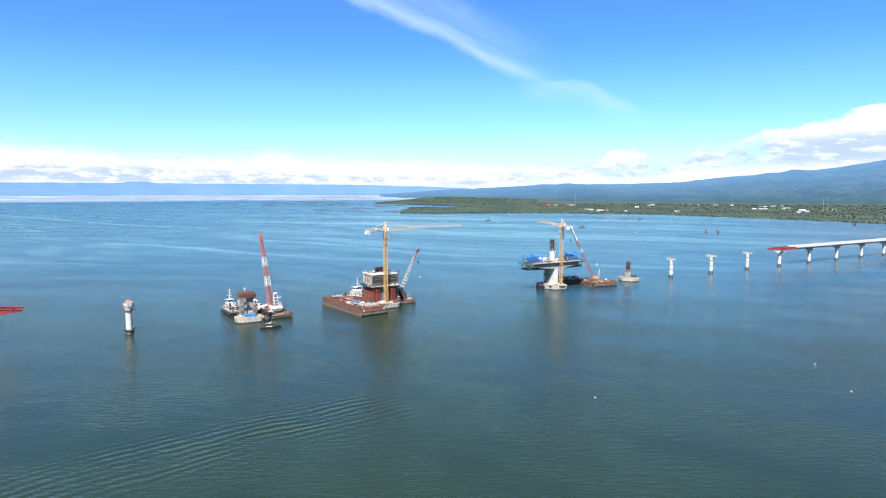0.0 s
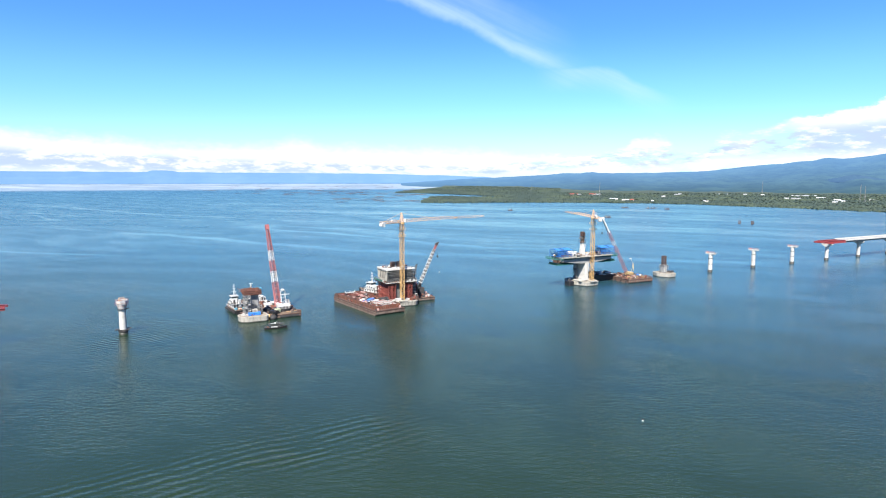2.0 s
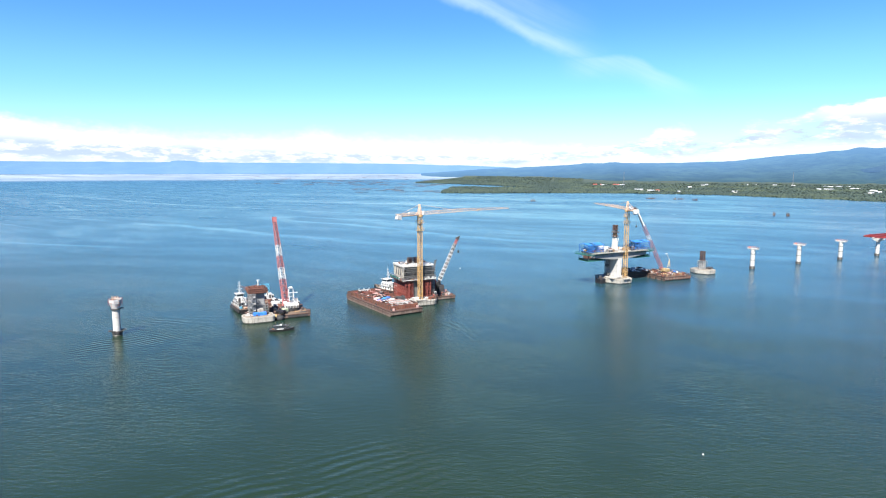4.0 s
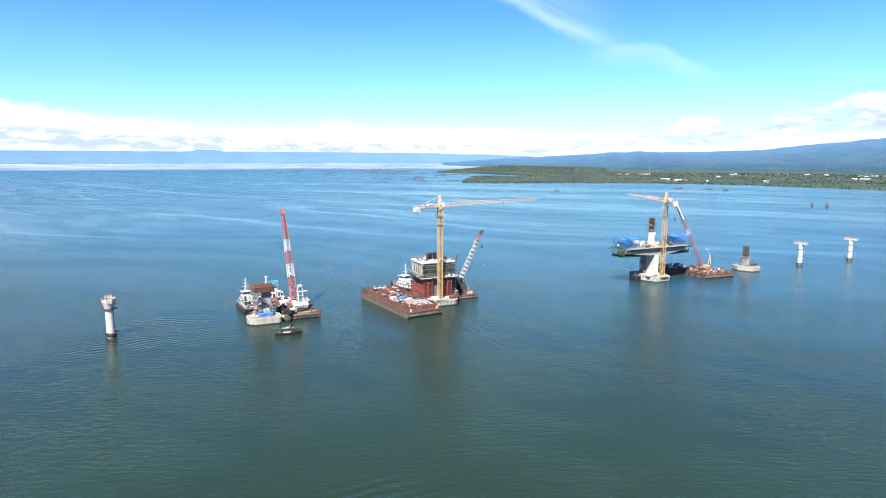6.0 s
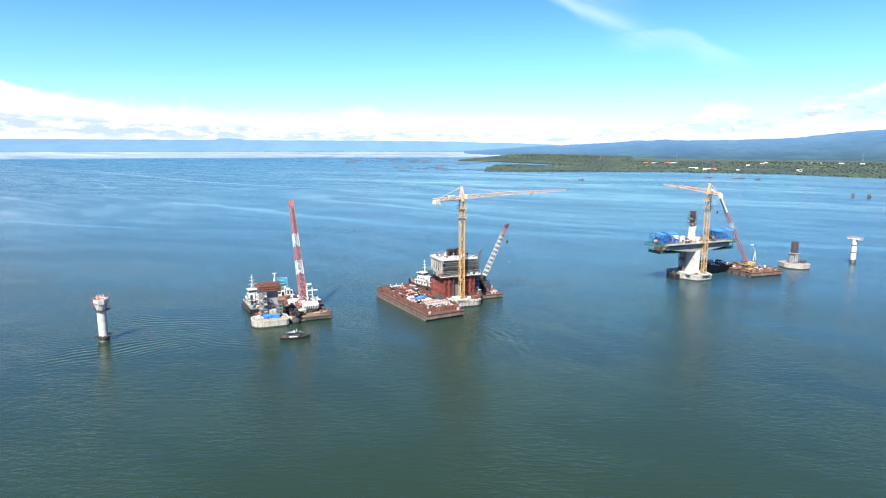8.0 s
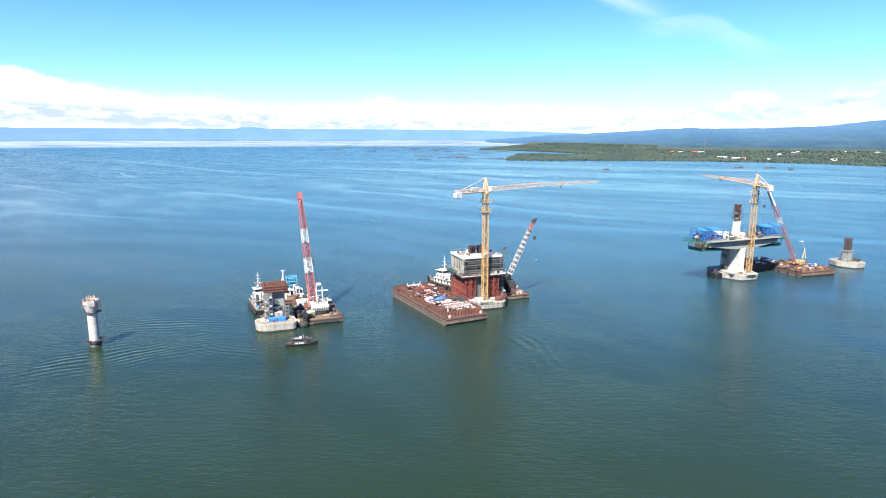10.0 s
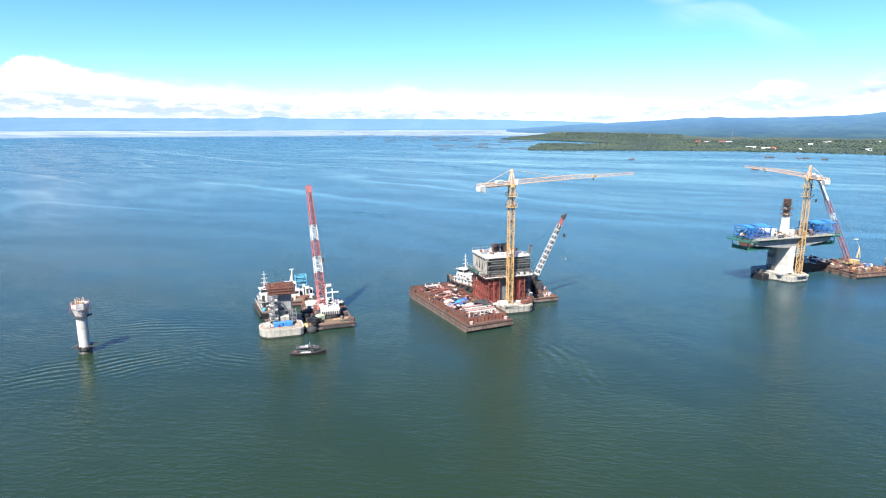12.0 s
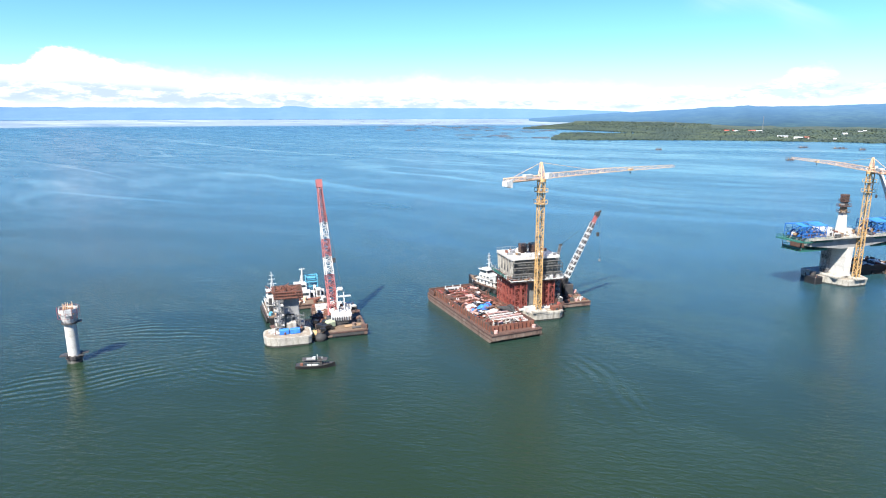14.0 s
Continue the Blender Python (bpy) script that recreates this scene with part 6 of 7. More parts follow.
def floating_crane(s, n):
    ob = thing("floating_crane", s, n, label="floating crane with tall red and white boom on brown barge", category="floating crane", group="floating cranes")
    barge_hull(ob, 28.0, 15.0, 1.9, HULL_RUST, DECK_BROWN, 5)
    # flat dark strip paints the shade of a recess on the end plating
    part("recess_shade", boxes((1.6, -14.05, 1.0, 9.6, 0.12, 0.8)), DARK, ob)
    house = part("machinery_house", boxes((0.6, -5.4, 4.5, 6.4, 5.8, 2.2, -4, 0.15)), WHITE, ob)
    bm = boxes((-0.6, -5.2, 3.1, 6.6, 6.0, 1.0))
    tube(bm, (-0.6, -5.2, 1.9), (-0.6, -5.2, 2.8), 3.2, 20)
    part("slew_base", bm, DARK, ob)
    for k in range(9):
        part("louvre", boxes((-2.4 + 0.72 * k, -8.34 - 0.05 * k, 4.2, 0.36, 0.14, 1.2, -4)), DARK, house)
    part("cab", boxes((3.4, -2.4, 6.4, 1.8, 2.0, 2.0, 0, 0.1)), WHITE, ob)
    part("engine_cowl", boxes((-2.1, -3.6, 5.6, 1.4, 2.0, 1.2, 10, 0.2)), WHITE, ob)
    bm = bmesh.new()
    for x in (-0.4, 1.7):
        beam(bm, (x, -6.5, 5.0), (x, -4.5, 12.4), 0.26)
        beam(bm, (x, -2.0, 5.0), (x, -4.3, 12.4), 0.26)
    for z in (6.8, 8.6, 10.4, 12.2):
        beam(bm, (-0.4, -4.6, z), (1.7, -4.6, z), 0.2)
        beam(bm, (-0.4, -6.2 + (z - 6) * 0.22, z), (-0.4, -2.2 - (z - 6) * 0.25, z), 0.2)
        beam(bm, (1.7, -6.2 + (z - 6) * 0.22, z), (1.7, -2.2 - (z - 6) * 0.25, z), 0.2)
    part("gantry", bm, WHITE, ob, "white A-frame gantry")
    bm = boxes((1.6, -4.6, 10.4, 4.6, 1.3, 0.2), (0.6, -4.6, 12.9, 2.0, 1.5, 1.0, 0, 0.3))
    part("gantry_top", bm, WHITE, ob)
    a, b = (-1.6, -2.6, 5.6), (-3.2, 10.7, 46.2)
    boom(ob, a, b, 2.4, 1.1, 26, ((0.265, BOOM_RED), (0.40, WHITE), (0.535, BOOM_RED), (0.665, WHITE), (0.80, BOOM_RED), (0.86, BOOM_RED), (0.94, BOOM_RED)), r=0.26, lace=0.7)
    va, vb = Vector(a), Vector(b)
    bm = bmesh.new()
    beam(bm, va.lerp(vb, 0.94), va.lerp(vb, 1.0), 1.9, 1.5)
    part("boom_head", bm, BOOM_RED, ob, "solid red boom head")
    bm = bmesh.new()
    for f in (0.02, 0.10, 0.18):
        p = va.lerp(vb, f)
        beam(bm, p + Vector((-1.5, 0, 0)), p + Vector((1.5, 0, 0)), 0.4)
    beam(bm, va + Vector((-1.6, -1.0, -1.5)), va.lerp(vb, 0.16) + Vector((-1.2, 0, 0)), 0.5)
    beam(bm, va + Vector((1.6, -1.0, -1.5)), va.lerp(vb, 0.16) + Vector((1.2, 0, 0)), 0.5)
    part("boom_foot", bm, BOOM_RED, ob)
    bm = bmesh.new()
    beam(bm, (1.2, -4.5, 12.6), vb + Vector((0.4, 0, -1)), 0.07)
    beam(bm, (0.1, -4.5, 12.6), vb + Vector((-0.4, 0, -1)), 0.07)
    part("pendant_rope", bm, DARK, ob)
    bm = bmesh.new()
    p = va.lerp(vb, 0.32)
    beam(bm, vb + Vector((0.8, 0.8, -0.5)), (p.x + 2.8, vb.y + 0.8, p.z + 0.8), 0.06)
    box(bm, p.x + 2.8, vb.y + 0.8, p.z, 1.2, 0.8, 1.6)
    box(bm, p.x + 2.3, vb.y + 0.8, p.z - 1.2, 0.5, 0.4, 1.0)
    part("hook_block", bm, DARK, ob)
    # deck cargo
    # near-black boxes stand for the shade of an open pit in the deck
    bm = bmesh.new()
    rng = random.Random(2)
    for i in range(26):
        x, y = rng.gauss(-5.6, 1.0), rng.gauss(-10.2, 1.4)
        box(bm, x, y, 2.6 + rng.uniform(-0.4, 0.9), rng.uniform(0.8, 2.2), rng.uniform(0.8, 2.0), rng.uniform(0.6, 1.4), rng.uniform(0, 90))
    part("hold_shade", bm, HULL_DARK, ob, "near-black boxes standing in for a shaded open hold")
    part("green_cover", boxes((-3.4, -8.6, 3.0, 3.0, 2.6, 2.0, 25, 0.3)), material("faded green canvas", (0.22, 0.26, 0.17), 0.85, second=(0.30, 0.30, 0.22)), ob)
    for k in range(6):
        bm = bmesh.new()
        beam(bm, (-7 + k * 0.5, 1.5 + k * 0.9, 2.4 + 0.2 * k), (-2.5 + k * 0.7, -3.8 + k * 1.3, 2.9), 0.5, 0.35)
        part("rusty_beam", bm, RUST, ob)
    deck_clutter(ob, -7, 7, 3, 13, 2.0, 22, 3, (RUST, WHITE, RUST_DARK, TIMBER, DARK))
    deck_clutter(ob, -7, -2.5, -7, 4, 2.0, 30, 5, (WHITE, RUST, RUST, RUST_DARK, DARK, RUST_DARK, TIMBER), 1.8)
    deck_clutter(ob, -2, 6.5, 4, 12, 3.4, 14, 8, (WHITE, CONCRETE_WHITE, RUST), 1.4)
    deck_clutter(ob, 3, 7, -13, -2, 2.0, 10, 9, (RUST_DARK, DARK, TIMBER, HULL_RUST))
    for x, y, sx, sy in ((-4.5, 9.5, 3.6, 2.0), (1.0, 10.5, 3.4, 2.0), (-5.0, 5.6, 2.2, 1.8)):
        part("white_container", boxes((x, y, 3.0, sx, sy, 1.9, 4, 0.06)), WHITE, ob)


floating_crane(74.0, 11.0)


def work_barge(s, n):
    ob = thing("work_barge", s, n, label="work barge with white cabins, white mast and light blue frame", category="barge")
    barge_hull(ob, 18.0, 13.0, 1.8, HULL_RUST, DECK_BROWN, 4)
    part("cabin", boxes((-2.5, 0.0, 3.4, 6.5, 6.0, 3.0, 0, 0.1), (-2.5, 1.0, 6.0, 4.5, 4.0, 2.2, 0, 0.1)), WHITE, ob)
    part("window_band", boxes((-2.5, -3.03, 3.8, 5.4, 0.08, 0.8), (-2.5, -1.03, 6.3, 3.6, 0.08, 0.8)), GLASS, ob)
    bm = bmesh.new()
    tube(bm, (-1.6, 2.0, 6.0), (-1.6, 2.0, 12.2), 0.4, 8, 0.26)
    beam(bm, (-2.6, 2.0, 12.0), (-0.6, 2.0, 12.0), 0.26)
    beam(bm, (-2.8, 2.0, 6.0), (-1.6, 2.0, 11), 0.3)
    part("mast", bm, WHITE, ob)
    bm = bmesh.new()
    for x in (-0.4, 3.8):
        for y in (1.0, 4.0):
            beam(bm, (x, y, 1.9), (x, y, 9.4), 0.26)
    for z in (5.6, 7.2, 9.2):
        for y in (1.0, 4.0):
            beam(bm, (-0.4, y, z), (3.8, y, z), 0.34)
        beam(bm, (-0.4, 1.0, z), (-0.4, 4.0, z), 0.4)
        beam(bm, (3.8, 1.0, z), (3.8, 4.0, z), 0.4)
    box(bm, 1.7, 2.5, 8.0, 3.0, 2.0, 0.6)
    part("pile_frame", bm, CYAN, ob, "light blue steel frame")
    for x, y, sx, sy, h in ((1.2, -0.6, 2.6, 1.8, 2.4), (3.8, -0.2, 1.8, 1.6, 3.2), (5.4, 1.4, 1.4, 2.0, 2.0), (2.6, 0.2, 1.0, 0.8, 4.2)):
        part("gear_locker", boxes((x, y, 1.9 + h / 2, sx, sy, h, 0, 0.08)), WHITE, ob)
        part("locker_door", boxes((x, y - sy / 2 - 0.02, 1.9 + h * 0.45, sx * 0.5, 0.06, h * 0.6)), DARK, ob)
    deck_clutter(ob, -6, 6, -8.5, -3.5, 1.9, 22, 21, (WHITE, RUST, ORANGE, WHITE, DARK))


work_barge(66.5, 38.0)


def float_fender(s, n, r, mat, name, label):
    ob = thing(name, s, n, label=label, category="fender")
    bm = bmesh.new()
    bmesh.ops.create_icosphere(bm, subdivisions=3, radius=r, matrix=Matrix.Translation((0, 0, r * 0.45)) @ Matrix.Diagonal((1.1, 1, 0.9, 1)))
    part("body", bm, mat, ob, smooth=True)
    bm = bmesh.new()
    for k in range(6):
        a = k * math.pi / 3
        tube(bm, (r * 1.02 * math.cos(a), r * 0.95 * math.sin(a), r * 0.2), (0.3 * math.cos(a), 0.3 * math.sin(a), r * 1.36), 0.09, 6)
    part("chain", bm, DARK, ob)


float_fender(67.2, -3.4, 1.7, RUBBER, "rubber_fender", "big black rubber fender afloat beside the footing")
float_fender(65.6, 0.6, 1.5, CREAM, "round_float", "cream round float wedged beside the footing")


# ---- long rusty cargo barge ----
def cargo_barge(s, n, turn):
    L, W, H = 50.0, 17.5, 2.6
    ob = thing("cargo_barge", s, n, 0, turn, "long rusty cargo barge loaded with steel, sheeted stacks and tarpaulins", "barge")
    barge_hull(ob, L, W, H, HULL_RUST, RUST_DARK, 0)
    wall_h = 2.1
    for x in (-W / 2 + 1.3, W / 2 - 1.3):
        part("coaming", boxes((x, -0.5, H + wall_h / 2, 0.25, L - 6.0, wall_h)), RUST_DARK, ob)
    for y in (-L / 2 + 2.4, L / 2 - 3.6):
        part("coaming", boxes((0, y, H + wall_h / 2, W - 2.6, 0.25, wall_h)), RUST, ob)
    rib = boxes((0, 0, wall_h / 2, 0.45, 0.22, wall_h - 0.1))
    rib_me = link_mesh("coaming_rib", rib, RUST)
    rib_me.parent = ob
    rib_me.matrix_basis = pose(-W / 2 + 1.0, -L / 2 + 3.2, H)
    spots = []
    for k in range(25):
        y = -L / 2 + 3.2 + (L - 7.4) * k / 24
        spots += [(-W / 2 + 1.0, y, 0), (W / 2 - 1.0, y, 0)]
    for k in range(11):
        spots.append((-W / 2 + 1.8 + (W - 3.6) * k / 10, -L / 2 + 2.1, 90))
    for x, y, a in spots[1:]:
        c = rib_me.copy()
        scene.collection.objects.link(c)
        c.parent = ob
        c.matrix_basis = pose(x, y, H, 0, 0, a)
    rng = random.Random(6)
    z = H + 0.1
    # white sheeted stacks at the near end
    for x, y, sx, sy, h in ((1.8, -16.3, 8.4, 2.4, 2.2), (2.4, -13.2, 8.8, 2.2, 1.9), (-0.6, -10.2, 5.0, 1.8, 2.4)):
        st = new("sheeted_stack")
        st.parent = ob
        for k in range(int(sx / 0.8)):
            hh = h * rng.uniform(0.72, 1.0)
            part("stack_body", boxes((x - sx / 2 + 0.4 + 0.8 * k, y + rng.uniform(-0.2, 0.2), z + hh / 2, 0.68, sy * rng.uniform(0.8, 1.0), hh, rng.uniform(-4, 4))), rng.choice((PINK, CONCRETE_WHITE, WHITE, WHITE, CONCRETE_WHITE, RUST)), st)
        bm = bmesh.new()
        for k in range(int(sx / 0.9)):
            beam(bm, (x - sx / 2 + 0.45 + 0.9 * k, y - sy / 2 - 0.08, z), (x - sx / 2 + 0.45 + 0.9 * k, y - sy / 2 - 0.08, z + h), 0.12)
        beam(bm, (x - sx / 2, y - sy / 2 - 0.1, z + h * 0.5), (x + sx / 2, y - sy / 2 - 0.1, z + h * 0.5), 0.12)
        beam(bm, (x - sx / 2, y - sy / 2 - 0.1, z + h), (x + sx / 2, y - sy / 2 - 0.1, z + h), 0.12)
        part("stack_frame", bm, RUST, st)
    bm = bmesh.new()
    bmesh.ops.create_icosphere(bm, subdivisions=2, radius=1.2, matrix=Matrix.Translation((-0.5, -11.0, z + 2.4)) @ Matrix.Diagonal((1.4, 0.9, 0.7, 1)))
    part("white_bag", bm, WHITE, ob, smooth=True)
    bm = bmesh.new()
    for k in range(5):
        tube(bm, (0.5 + k * 0.5, -11.0, z + 3.6), (4.5 + k * 0.4, -14.0 + k * 0.3, z + 2.8 + 0.2 * k), 0.22, 6)
    part("black_hose", bm, RUBBER, ob)
    # blue tarpaulins over bags
    for x, y, sx, sy, h, mat in ((-3.0, -4.6, 6.4, 3.4, 1.9, BLUE), (0.6, -2.2, 4.6, 3.0, 2.0, BLUE), (-3.4, -0.6, 4.6, 2.4, 2.1, WHITE), (0.2, 2.2, 4.2, 2.6, 1.8, WHITE), (3.4, 0.2, 2.6, 1.8, 1.7, BLUE), (-3.6, 3.2, 2.4, 1.8, 1.6, PINK), (-5.2, -2.6, 1.6, 2.6, 1.5, PINK)):
        bm = bmesh.new()
        bmesh.ops.create_grid(bm, x_segments=8, y_segments=6, size=0.5)
        for v in bm.verts:
            e = max(abs(v.co.x), abs(v.co.y)) * 2
            v.co.z = h * (1 - e ** 4) + 0.25 * noise.noise(Vector((v.co.x * 5 + x, v.co.y * 5 + y, 0)))
            v.co.x, v.co.y = v.co.x * sx + x, v.co.y * sy + y
            v.co.z = max(v.co.z, 0.02) + z
        part("tarpaulin", bm, mat, ob)
    # tan box, rusty frames, beams
    part("tan_container", boxes((0.5, 8.6, z + 1.2, 2.6, 2.4, 2.4, 8, 0.1)), PINK, ob)
    part("bow_bulwark", boxes((0, L / 2 - 0.6, H + 0.9, W - 0.4, 0.25, 1.8), (-W / 2 + 0.3, L / 2 - 3.0, H + 0.8, 0.25, 4.8, 1.6), (W / 2 - 0.3, L / 2 - 3.0, H + 0.8, 0.25, 4.8, 1.6)), RUST_DARK, ob)
    for k in range(190):
        x, y = rng.uniform(-6.6, 6.6), rng.uniform(4.5, 20.0) if k % 3 else rng.uniform(-19, 19)
        bm = bmesh.new()
        l = rng.uniform(1.5, 5)
        a = rng.uniform(0, 3.1)
        beam(bm, (x - l * math.cos(a) / 2, y - l * math.sin(a) / 2, z + rng.uniform(0.3, 2.4)), (x + l * math.cos(a) / 2, y + l * math.sin(a) / 2, z + rng.uniform(0.3, 2.4)), rng.uniform(0.2, 0.6), rng.uniform(0.2, 0.7))
        part("steel_beam", bm, rng.choice((RUST, RUST, RUST_DARK, RUST_DARK, RED_SHORE, HULL_DARK, PINK)), ob)
    for k in range(70):
        x, y = rng.uniform(-6.6, 6.8), rng.uniform(-19, 17)
        bm = bmesh.new()
        h = rng.uniform(0.5, 1.8)
        box(bm, x, y, z + h / 2, rng.uniform(0.5, 2.0), rng.uniform(0.5, 1.8), h, rng.uniform(0, 60), 0.04)
        part("crate", bm, rng.choice((RUST, TIMBER, WHITE, HULL_RUST, RUST_DARK, HULL_DARK)), ob)
    for k in range(18):
        bm = bmesh.new()
        x, y = 5.8 + rng.uniform(-1.2, 1.0), -8 + 1.0 * k
        for i in range(4):
            beam(bm, (x + 0.3 * i, y, z), (x + 0.3 * i, y + 0.1, z + rng.uniform(1.5, 3.4)), 0.14)
        part("steel_rods", bm, RUST, ob)
    # bundles of long rusty sections on the far half
    for row in range(9):
        y0, x0 = 6.0 + 1.5 * row, rng.uniform(-5.4, -3.8)
        for lift in range(2 + row % 2):
            for k in range(3):
                bm = bmesh.new()
                l = rng.uniform(5.0, 8.5)
                yy, zz = y0 + 0.45 * k + rng.uniform(-0.1, 0.1), z + 0.35 + 0.75 * lift
                tilt = rng.uniform(-0.25, 0.25)
                beam(bm, (x0, yy, zz + 0.2), (x0 + l, yy + tilt, zz + 0.2), 0.36, 0.08)
                beam(bm, (x0, yy, zz - 0.2), (x0 + l, yy + tilt, zz - 0.2), 0.36, 0.08)
                beam(bm, (x0, yy, zz), (x0 + l, yy + tilt, zz), 0.08, 0.4)
                part("steel_section", bm, rng.choice((RUST, RED_SHORE, RUST, RUST_DARK, HULL_RUST)), ob)
    # thin plates, racks and sheeted bundles across the load
    for k in range(150):
        x, y = rng.uniform(-6.4, 6.6), rng.uniform(-20, 19)
        zz = z + rng.uniform(0.2, 1.9)
        bm = bmesh.new()
        kind = k % 3
        if kind == 0:
            box(bm, x, y, zz, rng.uniform(1.0, 3.2), rng.uniform(0.4, 1.4), 0.12, rng.uniform(-20, 110))
        elif kind == 1:
            l, a = rng.uniform(1.2, 3.6), rng.uniform(-0.3, 1.9)
            for i in range(3):
                o = 0.35 * i
                beam(bm, (x - o * math.sin(a), y + o * math.cos(a), zz), (x + l * math.cos(a) - o * math.sin(a), y + l * math.sin(a) + o * math.cos(a), zz + 0.1), 0.14)
        else:
            w, h = rng.uniform(0.8, 1.8), rng.uniform(0.8, 1.6)
            for cx in (-w / 2, w / 2):
                for cy in (-w / 3, w / 3):
                    beam(bm, (x + cx, y + cy, z), (x + cx, y + cy, z + h), 0.13)
            for cy in (-w / 3, w / 3):
                beam(bm, (x - w / 2, y + cy, z + h), (x + w / 2, y + cy, z + h), 0.13)
            box(bm, x, y, z + h * 0.7, w, w * 0.66, 0.1)
        part(("steel_plate", "bar_bundle", "steel_rack")[kind], bm, rng.choice((RUST, RUST, RED_SHORE, PINK, WHITE, RUST_DARK, HULL_DARK, HULL_RUST)), ob)
    # rows of pale steel trestles on the near half
    for row in range(7):
        y0 = -18.6 + 1.45 * row
        x0, x1 = -4.6 + 0.3 * row, 5.4 + 0.15 * row
        bm = bmesh.new()
        top = 2.3 + 0.25 * math.sin(row * 2.1)
        for k in range(8):
            x = x0 + (x1 - x0) * k / 7
            beam(bm, (x, y0 - 0.45, z), (x, y0, z + top), 0.16)
            beam(bm, (x, y0 + 0.45, z), (x, y0, z + top), 0.16)
        beam(bm, (x0 - 0.4, y0, z + top), (x1 + 0.4, y0 + rng.uniform(-0.3, 0.3), z + top), 0.34, 0.3)
        beam(bm, (x0, y0 - 0.25, z + top * 0.55), (x1, y0 - 0.25, z + top * 0.55), 0.16)
        part("trestle", bm, (CONCRETE_WHITE, PINK, WHITE)[row % 3], ob)
    for k in range(3):
        bm = bmesh.new()
        last = None
        for i in range(9):
            q = math.pi * i / 8
            point = (4.6 + 0.5 * k, -12.2 - 2.6 * math.cos(q) + 0.3 * k, z + 1.2 + 2.7 * math.sin(q))
            if last:
                tube(bm, last, point, 0.24, 6)
            last = point
        part("hose_arch", bm, RUBBER, ob)
    # white gangway frame at the far end
    bm = boxes((-1.0, 18.8, z + 1.2, 6.0, 1.8, 0.2), (-1.0, 19.6, z + 2.0, 6.4, 0.3, 1.2))
    for x in (-4.0, -1.0, 2.0):
        beam(bm, (x, 18.0, z), (x, 18.0, z + 2.6), 0.25)
        beam(bm, (x, 19.6, z), (x, 19.6, z + 3.4), 0.25)
    part("gangway", bm, WHITE, ob, "white painted gangway frame")
    for x in (-6.6, 6.6):
        bm = bmesh.new()
        tube(bm, (x, -L / 2 + 1.2, H), (x, -L / 2 + 1.2, H + 1.0), 0.6, 12)
        part("capstan", bm, PINK, ob)


cargo_barge(121.0, 4.1, 7.0)


